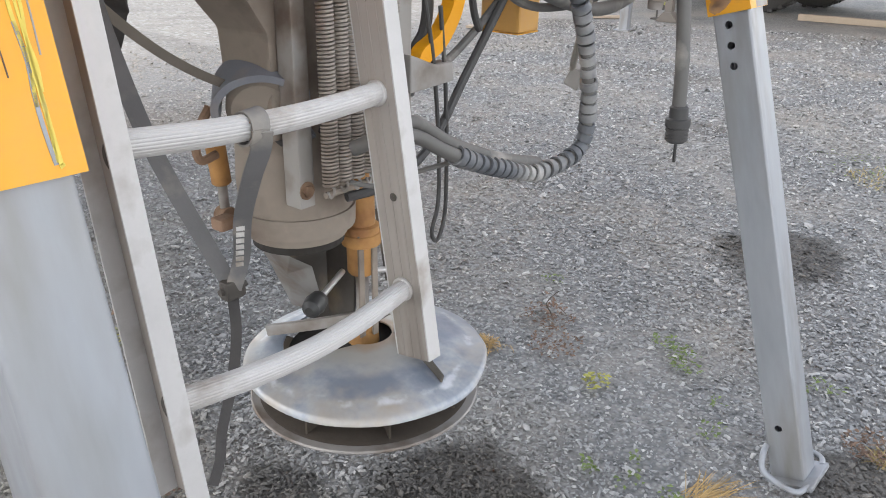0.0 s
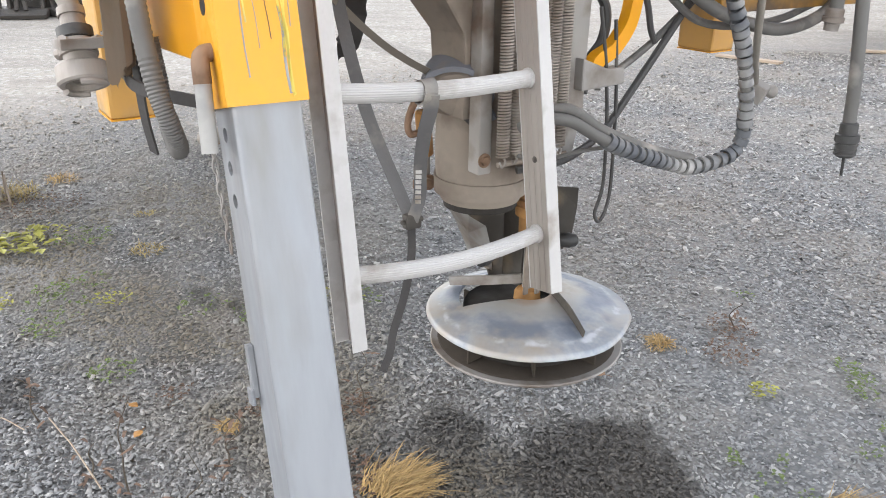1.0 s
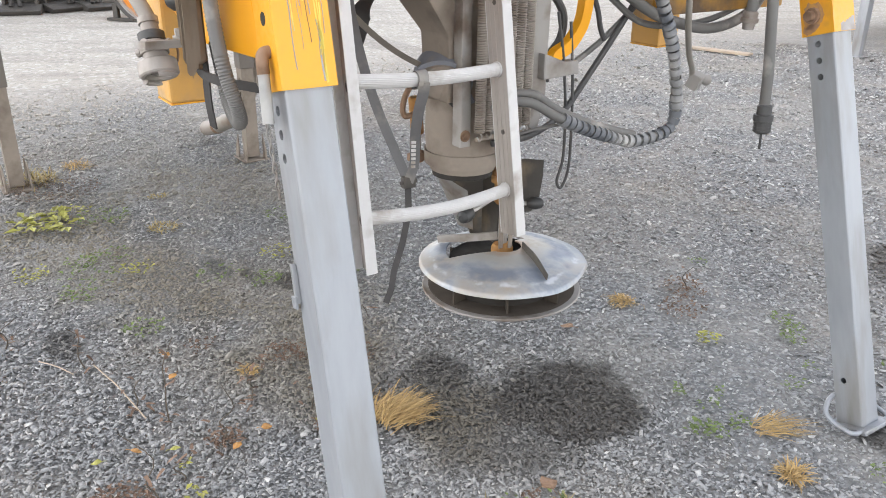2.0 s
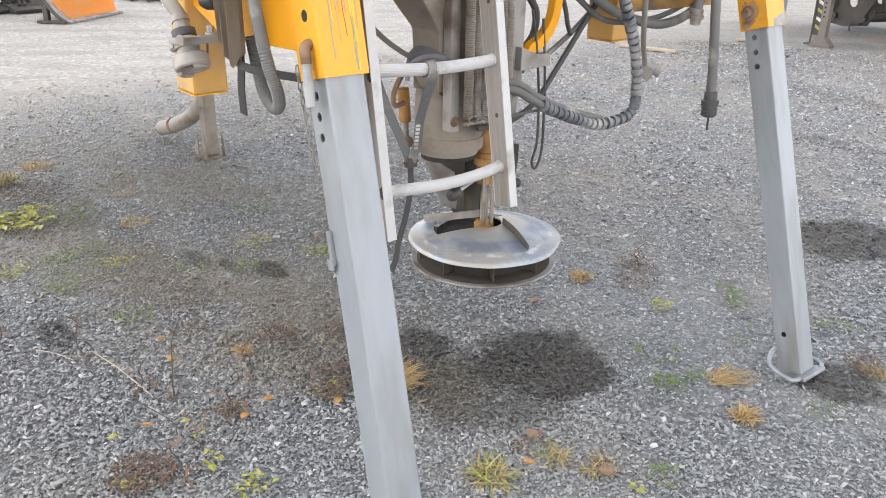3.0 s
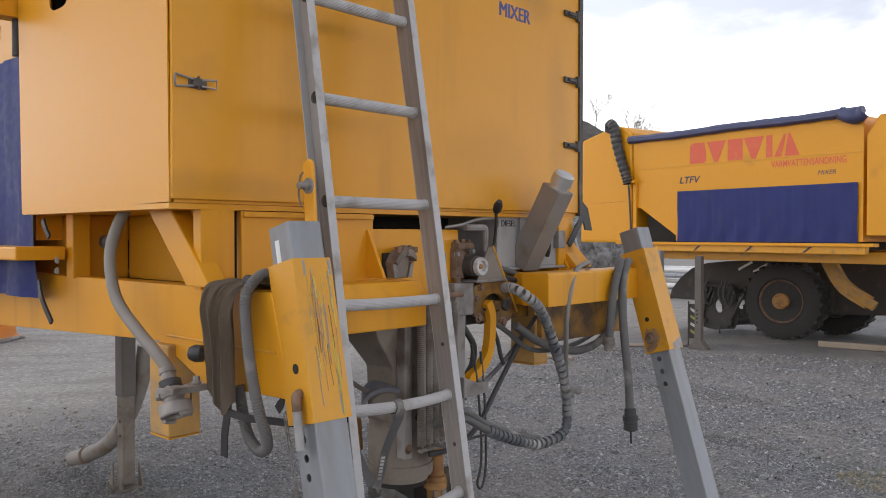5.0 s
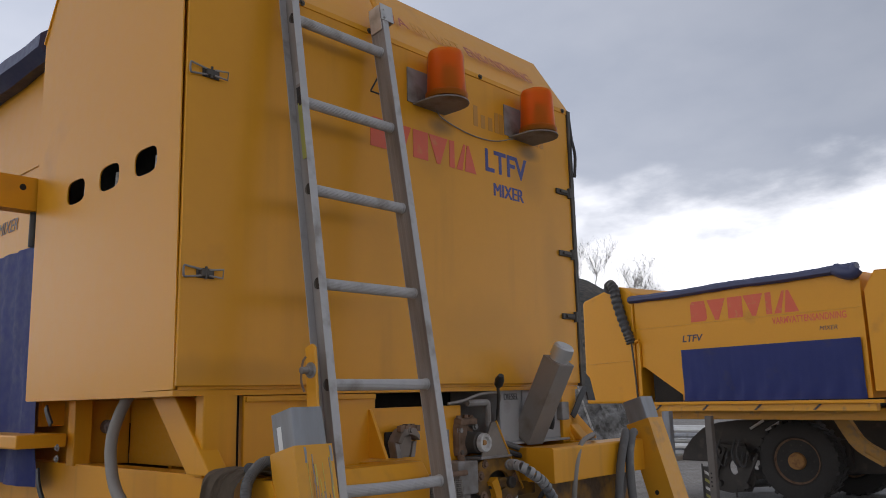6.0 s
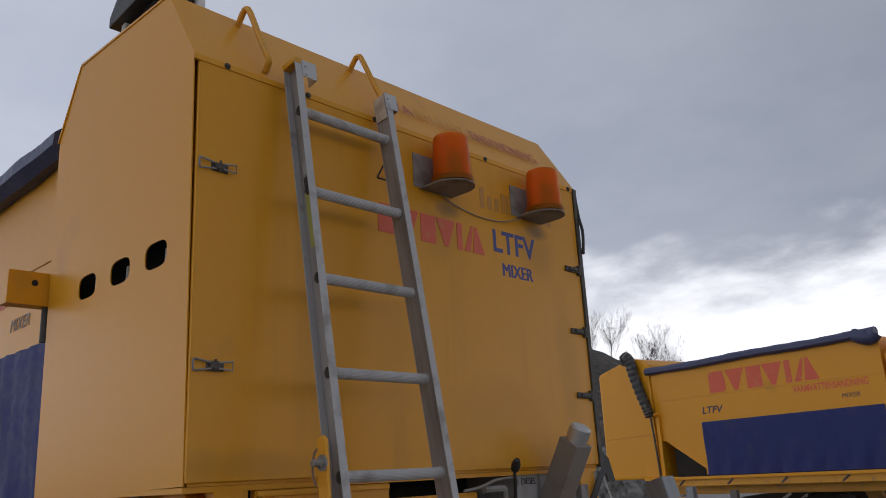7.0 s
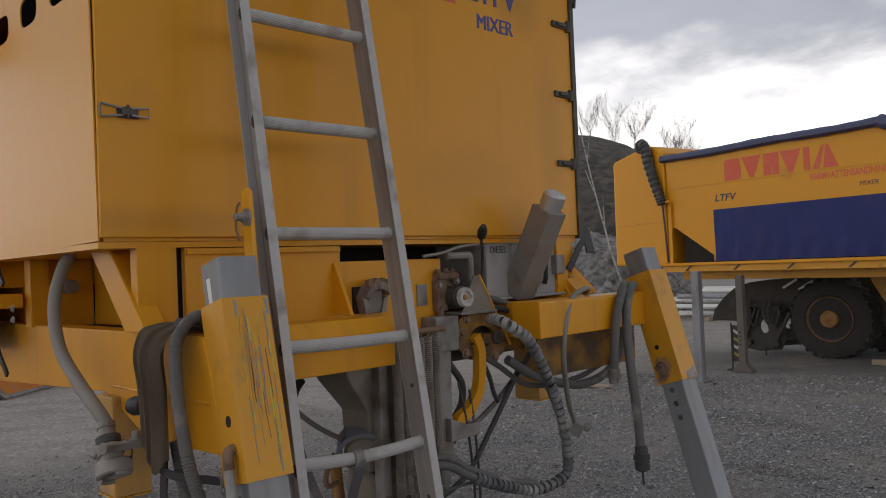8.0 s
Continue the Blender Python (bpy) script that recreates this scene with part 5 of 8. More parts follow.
    part("side_lug", box((-0.165, 0.735, 0.90), (-0.13, 0.775, 0.925), 0.006), RUST, root)
    # upright support bar with a cross arm, on the other side
    bar = prism([(1.015, 1.47), (1.09, 1.47), (1.085, 1.235), (1.085, 1.10), (1.062, 1.0), (1.03, 0.985), (1.02, 1.1), (1.03, 1.2), (1.015, 1.25)], "x", 0.03, 0.042, 0.003)
    su = part("support_bar", bar, SAND_GREY, root, "grey flat support bar")
    part("cross_arm", prism([(1.05, 1.145), (1.05, 1.22), (1.13, 1.19), (1.182, 1.19), (1.187, 1.15), (1.11, 1.147)], "x", 0.030, 0.070, 0.005), SAND_GREY, su)
    part("bolt", bolt((0.042, 1.05, 1.075), (1, 0, 0), 0.012, 0.012), RUST, su)
    arm = band([(0.058, 1.185, 1.475), (0.058, 1.205, 1.43), (0.056, 1.208, 1.38), (0.054, 1.204, 1.322), (0.05, 1.193, 1.278), (0.048, 1.154, 1.231), (0.045, 1.108, 1.205), (0.045, 1.10, 1.16)], 0.030, 0.034, (1, 0, 0), n=5)
    part("swing_arm", arm, YELLOW, root, "bent yellow swing arm")
    part("head_bracket", box((-0.02, 1.015, 1.435), (0.056, 1.118, 1.548), 0.006), SAND_GREY, root, "grey bracket block")
    ear = [(1.117, 1.50), (1.127, 1.534), (1.169, 1.547), (1.311, 1.544), (1.363, 1.446), (1.335, 1.40), (1.268, 1.38), (1.235, 1.395), (1.18, 1.405), (1.125, 1.43)]
    ring_hole = [(1.235 + 0.058 * math.cos(a), 1.468 + 0.036 * math.sin(a)) for a in [2 * math.pi * i / 20 for i in range(20)]]
    for xa in (0.036, -0.05):
        part("clevis_ear", plate(ear, [ring_hole], "x", xa, xa + 0.014), GREASY_SHADE, root, "greasy yellow clevis plate with a round opening")
    part("clevis", box((-0.036, 1.125, 1.39), (0.0, 1.345, 1.535), 0.008), DARK_STEEL, root, "black greasy clevis inside")
    part("clevis_bridge", box((-0.036, 1.24, 1.44), (0.05, 1.285, 1.475), 0.006), GREASY_SHADE, root)
    for y, z, r in ((1.135, 1.49, 0.012), (1.16, 1.53, 0.010), (1.33, 1.47, 0.012), (1.29, 1.395, 0.014), (1.15, 1.42, 0.012)):
        part("bolt", bolt((0.05, y, z), (1, 0, 0), r, 0.012), RUST, root)
    part("tail_block", box((-0.04, 1.345, 1.40), (0.03, 1.48, 1.51), 0.006), GREASY_SHADE, root)
    part("shelf", box((-0.02, 1.125, 1.548), (0.066, 1.30, 1.557), 0.002), SAND_GREY, root, "flat grey shelf plate")
    for y, r in ((1.196, 0.020), (1.300, 0.021)):
        part("clevis_pin", rod((-0.03, y, 1.457), (0.066, y, 1.457), r, seg=20, w=0.004), DARK_STEEL, root, smooth=True)
    part("clevis_plate", prism([(1.13, 1.555), (1.285, 1.555), (1.216, 1.676), (1.192, 1.676)], "x", 0.056, 0.062, 0.002), SANDED, root)
    part("clevis_edge", rod((0.062, 1.362, 1.43), (0.062, 1.217, 1.678), 0.004, seg=8), YELLOW_WORN, root)
    return root


spinner_unit()


# ---- pump, tank and small fittings at the rear ----
def pump():
    root = tagged(empty("hydraulic_pump"), "rusty hydraulic motor with a pale ring at its end", "pump")
    body = lathe([(-0.075, 0.055), (-0.06, 0.062), (-0.02, 0.064), (-0.016, 0.058), (0.0, 0.056), (0.004, 0.045)], basis((-0.01, 1.125, 1.615), (1, 0, 0)), 9)
    part("body", body, RUST, root, "rusty cast motor body")
    part("housing", box((-0.06, 1.07, 1.56), (0.012, 1.12, 1.675), 0.014), RUST, root, "rusty cast housing")
    part("flange", box((-0.05, 1.075, 1.668), (0.02, 1.165, 1.690), 0.006), RUST, root)
    for y, z in ((1.085, 1.69), (1.15, 1.69), (1.12, 1.692)):
        part("bolt", bolt((0.0, y, z), (0, 0, 1), 0.010, 0.012), RUST, root)
    for y, z in ((1.085, 1.575), (1.082, 1.65), (1.165, 1.66)):
        part("bolt", bolt((0.004, y, z), (1, 0, 0), 0.009, 0.012), SAND_GREY, root)
    m = basis((-0.005, 1.140, 1.606), (1, 0, 0))
    part("barrel", lathe([(0, 0.040), (0.006, 0.038), (0.055, 0.038), (0.06, 0.034), (0.066, 0.034)], m, 28), DARK_STEEL, root, "dusty brown motor barrel", True)
    ring = part("end_ring", lathe([(0.064, 0.033), (0.080, 0.033), (0.084, 0.030), (0.084, 0.021), (0.080, 0.019), (0.072, 0.019)], m, 28), DULL_WHITE, root, "pale worn end ring", True)
    part("ring_hollow", lathe([(0.068, 0.0195), (0.070, 0.0)], m, 20), SHADE_BLACK, ring)
    part("shaft_end", lathe([(0.069, 0.010), (0.078, 0.009), (0.080, 0.0)], m, 12), ORANGE_RUST, ring, "brass shaft end", True)
    part("pipe_elbow", tube([(0.0, 1.09, 1.56), (0.02, 1.07, 1.545), (0.03, 1.055, 1.52), (0.02, 1.05, 1.49)], 0.013, n=5, seg=10), RUST, root, "", True)
    part("union", lathe([(0, 0.017), (0.02, 0.017)], basis((0.024, 1.064, 1.535), (0.2, -0.5, -0.8)), 6), SAND_GREY, root)
    return root


pump()


def rear_bracket():
    """A folded bracket: an arched hood over a cast core, with rust flaking off its top."""
    root = tagged(empty("work_bracket"), "dusty folded bracket with a rusty top on the rear panel", "bracket")
    # near-black backing paints the shade in the bracket's hollow
    part("back", box((-0.0155, 0.735, 1.578), (-0.006, 0.845, 1.66), 0.003), SHADE_BLACK, root)
    arch = [(0.742, 1.628), (0.755, 1.650), (0.772, 1.668), (0.80, 1.676), (0.826, 1.668), (0.842, 1.648), (0.842, 1.63), (0.824, 1.644), (0.80, 1.652), (0.776, 1.646), (0.758, 1.622)]
    part("hood", prism(arch, "x", -0.006, 0.045, 0.003), SANDED, root, "dusty bent hood")
    rng = random.Random(77)
    for k in range(9):
        y = 0.756 + 0.010 * k
        part("rust_flake", box((0.0 + 0.03 * rng.random(), y, 1.660), (0.040 + 0.008 * rng.random(), y + 0.013, 1.678 + 0.008 * rng.random()), 0.002), RUST, root)
    part("side", prism([(0.742, 1.63), (0.758, 1.625), (0.776, 1.578), (0.752, 1.578)], "x", -0.006, 0.03, 0.002), SAND_GREY, root)
    part("side", prism([(0.842, 1.63), (0.826, 1.625), (0.812, 1.578), (0.832, 1.578)], "x", -0.006, 0.03, 0.002), NECK, root)
    part("core", box((-0.006, 0.768, 1.578), (0.022, 0.826, 1.648), 0.006), SANDED, root, "dusty cast core")
    part("bolt", bolt((0.045, 0.80, 1.664), (1, 0, 0), 0.009), NECK, root)
    return root


rear_bracket()


def diesel_tank():
    root = tagged(empty("fuel_tank"), "dusty grey steel diesel tank with a slanted filler neck", "fuel tank")
    part("body", box((-0.28, 1.345, 1.59), (-0.02, 1.765, 1.797), 0.008), TANK_GREY, root, "dusty grey tank body")
    part("base_flange", box((-0.29, 1.33, 1.583), (0.0, 1.775, 1.592), 0.002), TANK_GREY, root)
    d = (Vector((0.175, 1.482, 1.915)) - Vector((-0.01, 1.495, 1.60))).normalized()
    m = basis((-0.012, 1.50, 1.60), d)
    nk = part("filler_neck", box((-0.045, -0.045, 0), (0.045, 0.045, 0.345), 0.004, m=m), NECK, root, "slanted grey square filler neck")
    part("filler_cap", lathe([(0.345, 0.038), (0.36, 0.036), (0.362, 0.042), (0.40, 0.040), (0.408, 0.032)], m, 20), ALU, nk, "worn chrome filler cap", True)
    part("gauge_tube", tube([(-0.008, 1.655, 1.63), (0.0, 1.655, 1.66), (0.0, 1.655, 1.73), (-0.008, 1.655, 1.76)], 0.009, seg=8), BLACK, root, "black sight tube", True)
    part("seam", rod((-0.016, 1.48, 1.60), (-0.016, 1.48, 1.79), 0.004, seg=6), TANK_GREY, root)
    lettering("lettering", "DIESEL", 0.034, on_rear(1.366, 1.752, -0.0185), BLACK, root, "black stencilled word", 0.92)
    return root


diesel_tank()
part("tank_bracket", prism([(0.0, 1.575), (0.02, 1.575), (-0.12, 1.79), (-0.15, 1.79)], "y", 1.775, 1.80, 0.003), YELLOW, spreader)
part("tank_post", box((-0.06, 1.80, 1.575), (-0.02, 1.85, 1.803), 0.004), YELLOW, spreader)
part("gusset_plate", prism([(1.80, 1.700), (1.822, 1.704), (1.985, 1.590), (1.985, 1.578), (1.80, 1.578)], "x", -0.018, -0.006, 0.003), YELLOW_FRAME, spreader)
part("strap_bracket", box((-0.020, 1.715, 1.664), (0.008, 1.766, 1.737), 0.004), SAND_GREY, spreader, "dusty steel strap bracket")
part("tank_strap", band([(0.004, 1.905, 1.800), (0.010, 1.850, 1.752), (0.012, 1.805, 1.700), (0.010, 1.785, 1.676)], 0.026, 0.006, (0.2, 0.7, -0.7), n=5), BLACK, spreader, "black rubber strap beside the tank", True)
part("rubber_flap", prism([(1.868, 1.870), (1.890, 1.870), (1.945, 1.835), (1.980, 1.738), (1.925, 1.740), (1.905, 1.800), (1.868, 1.820)], "x", -0.004, 0.003, 0.001), RUBBER, spreader, "hanging black rubber flap")


def hand_lever():
    root = tagged(empty("control_lever"), "thin control lever with a black knob beside the tank", "lever")
    part("rod", tube([(-0.02, 1.30, 1.58), (0.0, 1.30, 1.68), (0.03, 1.275, 1.755), (0.06, 1.238, 1.802)], 0.006, seg=8), DARK_STEEL, root, smooth=True)
    part("knob", lathe([(0, 0.010), (0.01, 0.016), (0.035, 0.017), (0.055, 0.010)], basis((0.06, 1.238, 1.802), (0.035, -0.022, 0.04)), 16), BLACK, root, "black lever knob", True)
    part("crank", tube([(0.03, 1.10, 1.745), (0.035, 1.14, 1.745), (0.035, 1.19, 1.745), (0.035, 1.205, 1.735), (0.03, 1.21, 1.66)], 0.012, n=4, seg=8), SAND_GREY, root, "bent grey crank", True)
    part("cord", tube([(0.055, 0.97, 1.745), (0.05, 1.06, 1.755), (0.04, 1.16, 1.775), (0.035, 1.27, 1.778), (0.03, 1.285, 1.75)], 0.005, n=5, seg=6), BEIGE_HOSE, root, "frayed beige cord", True)
    return root


hand_lever()


def rail_strut():
    """A yellow flat bar that ties the ladder to the frame, with bolt and chain."""
    root = tagged(empty("ladder_bracket"), "yellow flat bar bracket holding the ladder rail", "bracket")
    part("bar", prism([(0.262, 1.45), (0.31, 1.45), (0.275, 1.905), (0.262, 1.915), (0.235, 1.905)], "y", 0.222, 0.232, 0.003), YELLOW, root)
    b = bolt((0.262, 0.222, 1.845), (0, -1, 0), 0.014, 0.014)
    rod((0.262, 0.19, 1.845), (0.262, 0.215, 1.845), 0.009, seg=12, bm=b)
    part("clamp_bolt", b, SAND_GREY, root)
    ch = [(0.262, 0.205, 1.88), (0.255, 0.2, 1.865), (0.252, 0.198, 1.82), (0.256, 0.205, 1.79)]
    part("wire", tube(ch, 0.003, seg=6), RUST, root, "rusty wire", True)
    return root


rail_strut()


def beacon(y, z):
    """An orange beacon on a folded plate bracket."""
    root = tagged(empty("warning_beacon", pose(0.012, y, z)), "orange warning beacon on a grey plate bracket", "beacon", "beacons over the rear door")
    part("back_plate", box((0, -0.115, -0.015), (0.005, 0.025, 0.115), 0.002), SAND_GREY, root, "grey bracket plate")
    shelf = [(0.0, -0.085), (0.085, -0.085)] + [(0.085 + 0.085 * math.sin(math.pi * i / 12), -0.085 * math.cos(math.pi * i / 12)) for i in range(13)] + [(0.0, 0.085)]
    part("shelf", prism(shelf[:1] + shelf[2:], "z", -0.021, -0.015, 0.001), SAND_GREY, root, "rounded grey shelf")
    part("base", lathe([(-0.010, 0.078), (0.012, 0.078), (0.016, 0.072)], Matrix.Translation((0.088, 0, 0)), 32), BEACON, root, "orange base ring", True)
    part("lens", lathe([(0.012, 0.073), (0.02, 0.072), (0.160, 0.066), (0.172, 0.062), (0.176, 0.050), (0.173, 0.050), (0.160, 0.062), (0.02, 0.068), (0.012, 0.068)], Matrix.Translation((0.088, 0, 0)), 36), BEACON, root, "orange plastic lens", True)
    part("lens_top", lathe([(0.172, 0.051), (0.177, 0.050)], Matrix.Translation((0.088, 0, 0)), 32), BEACON, root, smooth=True)
    part("reflector", box((0.095, -0.036, 0.035), (0.118, 0.036, 0.115), 0.012), BLACK, root, "dark inner reflector")
    part("bulb_post", rod((0.09, 0, -0.005), (0.09, 0, 0.08), 0.014, seg=12), SAND_GREY, root)
    return root


beacon(0.955, 2.83)
beacon(1.51, 2.83)
cable = tagged(part("beacon_cable", tube([(0.03, 0.97, 2.815), (0.02, 1.02, 2.79), (0.018, 1.17, 2.765), (0.018, 1.32, 2.77), (0.03, 1.43, 2.80)], 0.0025, seg=6), NECK, None, "", True), "thin grey cable between the two beacons", "cable")


# ---- hanging boxes of the lifting frame ----
def frame_foot(x0, x1, y0, y1, z0, z1, label):
    root = tagged(empty("locking_box"), label, "locking box")
    part("body", box((x0, y0, z0 + 0.004), (x1, y1, z1), 0.008), DUSTY_YELLOW, root)
    part("end_plate", box((x0 + 0.001, y0 + 0.001, z0), (x1 - 0.001, y1 - 0.001, z0 + 0.004), 0), YELLOW_WORN, root)
    return root


frame_foot(-0.285, -0.175, 0.068, 0.168, 1.142, 1.409, "yellow hanging box section of the lifting frame")
frame_foot(-0.33, -0.197, 1.825, 1.93, 1.14, 1.43, "yellow hanging box section under the frame")

# ---- hoses, cables and straps ----
def thing(name, label, category, m=None, group=""):
    return tagged(empty(name, m), label, category, group)


def spiral_hose():
    root = thing("wrapped_hose", "hydraulic hoses in a spiral wrap hanging in a loop", "hose")
    pts = [(0.15, 1.16, 1.528), (0.205, 1.125, 1.538), (0.255, 1.11, 1.532), (0.28, 1.135, 1.508), (0.285, 1.188, 1.473), (0.285, 1.24, 1.41), (0.285, 1.285, 1.33), (0.285, 1.335, 1.225), (0.278, 1.378, 1.09), (0.266, 1.372, 1.003), (0.252, 1.24, 0.982), (0.25, 1.11, 1.02), (0.25, 1.01, 1.058), (0.25, 0.93, 1.095)]
    path = smooth_path(pts, 16)
    part("hose", tube(pts[7:] + [(0.235, 0.87, 1.13), (0.21, 0.82, 1.135), (0.16, 0.80, 1.11)], 0.0125, n=10, seg=12), GREY_HOSE, root, "grey rubber hose", True)
    part("hose", tube([(p[0] - 0.012, p[1] + 0.012, p[2] + 0.015) for p in pts[10:]] + [(0.225, 0.88, 1.15), (0.19, 0.83, 1.15)], 0.012, n=10, seg=12), GREY_HOSE, root, "", True)
    # the wrap: short overlapping collars, tilted, with gaps between the turns
    length, marks, last = 0.0, [], 0.0
    for a, b in zip(path, path[1:]):
        length += (b - a).length
        if length - last > 0.0205:
            marks.append((a, (b - a).normalized()))
            last = length
    rng = random.Random(3)
    for a, d in marks[1:-1]:
        ax = (d + Vector((rng.uniform(-0.10, 0.10), rng.uniform(-0.10, 0.10), 0.12))).normalized()
        r = 0.0172 + rng.uniform(-0.001, 0.0015)
        ring = [(-0.0086, r), (0.0086, r + 0.0008), (0.0086, r - 0.004), (-0.0086, r - 0.004)]
        part("wrap_turn", lathe(ring, basis(a, ax), 18, closed=True), SPIRAL, root, smooth=True)
    return root


spiral_hose()


def plug_cable():
    root = thing("trailer_cable", "thick grey cable hanging with a heavy black plug", "cable")
    part("cable", tube([(0.20, 1.90, 1.585), (0.25, 1.86, 1.61), (0.275, 1.80, 1.60), (0.285, 1.755, 1.52), (0.30, 1.735, 1.37), (0.325, 1.732, 1.15), (0.332, 1.732, 1.03)], 0.0165, n=8, seg=14), GREY_HOSE, root, "grey ribbed cable", True)
    m = basis((0.333, 1.732, 1.045), (0.003, 0.001, -0.12))
    part("plug", lathe([(0, 0.017), (0.004, 0.022), (0.03, 0.023), (0.032, 0.030), (0.05, 0.030), (0.052, 0.026), (0.085, 0.025), (0.09, 0.020)], m, 20), RUBBER, root, "black ribbed plug", True)
    for h in (0.055, 0.068, 0.078):
        part("plug_ring", lathe([(h, 0.0275), (h + 0.006, 0.0275)], m, 20), RUBBER, root, smooth=True)
    part("plug_pin", rod((0.3355, 1.7325, 0.955), (0.337, 1.733, 0.905), 0.004, seg=8), BLACK, root)
    return root


plug_cable()


def looped_hose():
    root = thing("air_hose", "grey hose looped over the rear beam with a brass end", "hose")
    pts = [(0.10, 1.30, 1.385), (0.12, 1.42, 1.315), (0.13, 1.55, 1.275), (0.13, 1.68, 1.255), (0.14, 1.80, 1.275), (0.15, 1.88, 1.33), (0.16, 1.92, 1.45), (0.18, 1.90, 1.57), (0.23, 1.83, 1.612), (0.262, 1.77, 1.60), (0.275, 1.71, 1.52), (0.272, 1.69, 1.42), (0.262, 1.692, 1.31)]
    part("hose", tube(pts, 0.0165, n=8, seg=12), GREY_HOSE, root, "", True)
    m = basis((0.262, 1.692, 1.32), (-0.003, 0, -0.05))
    part("coupling", lathe([(0, 0.018), (0.004, 0.022), (0.02, 0.022), (0.022, 0.026), (0.034, 0.026), (0.036, 0.019), (0.055, 0.017)], m, 18), SAND_GREY, root, "worn hose coupling", True)
    return root


looped_hose()


def beige_hose():
    root = thing("water_hose", "thin beige hose hanging with an angled plug", "hose")
    pts = [(0.05, 1.83, 1.585), (0.16, 1.70, 1.605), (0.215, 1.60, 1.61), (0.235, 1.50, 1.585), (0.25, 1.44, 1.51), (0.24, 1.43, 1.40), (0.19, 1.50, 1.29), (0.11, 1.62, 1.18), (0.03, 1.745, 1.11), (0.012, 1.775, 1.075)]
    part("hose", tube(pts, 0.0095, n=8, seg=10), BEIGE_HOSE, root, "", True)
    part("plug", box((-0.022, -0.02, -0.028), (0.022, 0.02, 0.028), 0.006, m=pose(0.018, 1.785, 1.062, 10, 25, 20)), SAND_GREY, root, "angled dusty plug")
    part("plug_cap", lathe([(0, 0.014), (0.02, 0.02), (0.028, 0.018)], basis((0.028, 1.805, 1.067), (0.3, 0.9, -0.2)), 14), SAND_GREY, root, smooth=True)
    return root


beige_hose()
for lab, r, mat_, pts in (
        ("thin black cable hanging in a long loop", 0.0045, RUBBER, [(0.06, 1.10, 1.33), (0.06, 1.13, 1.20), (0.055, 1.155, 1.05), (0.055, 1.16, 0.90), (0.05, 1.145, 0.825), (0.05, 1.165, 0.80), (0.05, 1.19, 0.86), (0.055, 1.185, 1.0), (0.06, 1.17, 1.15), (0.06, 1.15, 1.30)]),
        ("black hose running slantwise behind the chute", 0.0095, RUBBER, [(0.06, 1.42, 1.36), (0.05, 1.36, 1.27), (0.04, 1.26, 1.14), (0.06, 1.14, 1.04), (0.09, 1.02, 1.005), (0.10, 0.93, 0.995), (0.08, 0.86, 0.99)]),
        ("grey hose crossing below the clevis", 0.010, GREY_HOSE, [(0.02, 1.22, 1.42), (0.06, 1.30, 1.36), (0.07, 1.42, 1.285), (0.08, 1.56, 1.265), (0.09, 1.72, 1.275), (0.10, 1.85, 1.31)]),
        ("grey hose slanting across to the support bar", 0.009, GREY_HOSE, [(0.05, 1.50, 1.40), (0.04, 1.42, 1.32), (0.03, 1.32, 1.24), (0.03, 1.22, 1.185), (0.05, 1.13, 1.165)]),
        ("black hose curving beside the swing arm", 0.012, RUBBER, [(0.02, 1.06, 1.44), (0.03, 1.10, 1.38), (0.03, 1.145, 1.32), (0.02, 1.15, 1.25), (0.02, 1.11, 1.20), (0.03, 1.09, 1.13)]),
        ("short grey hose above the clevis", 0.011, GREY_HOSE, [(0.0, 1.30, 1.60), (0.03, 1.34, 1.585), (0.04, 1.40, 1.565), (0.03, 1.46, 1.56)]),
        ("short black hose above the clevis", 0.010, RUBBER, [(0.01, 1.29, 1.575), (0.04, 1.34, 1.555), (0.05, 1.40, 1.54), (0.04, 1.45, 1.545)]),
        ("short black hose end beside the swing arm", 0.008, RUBBER, [(0.03, 1.24, 1.40), (0.04, 1.27, 1.33), (0.04, 1.29, 1.27), (0.04, 1.31, 1.235)]),
        ("thin grey wire below the wrapped hoses", 0.0045, GREY_HOSE, [(0.23, 0.99, 1.06), (0.20, 0.92, 1.05), (0.16, 0.86, 1.03), (0.13, 0.82, 1.04)]),
        ("thin pale wire hanging between the springs", 0.0028, BEIGE_HOSE, [(0.125, 0.865, 1.22), (0.13, 0.872, 1.17), (0.13, 0.868, 1.12), (0.128, 0.885, 1.08), (0.125, 0.90, 1.075)])):
    tagged(part("hose", tube(pts, r, n=7, seg=9), mat_, None, "", True), lab, "hose")


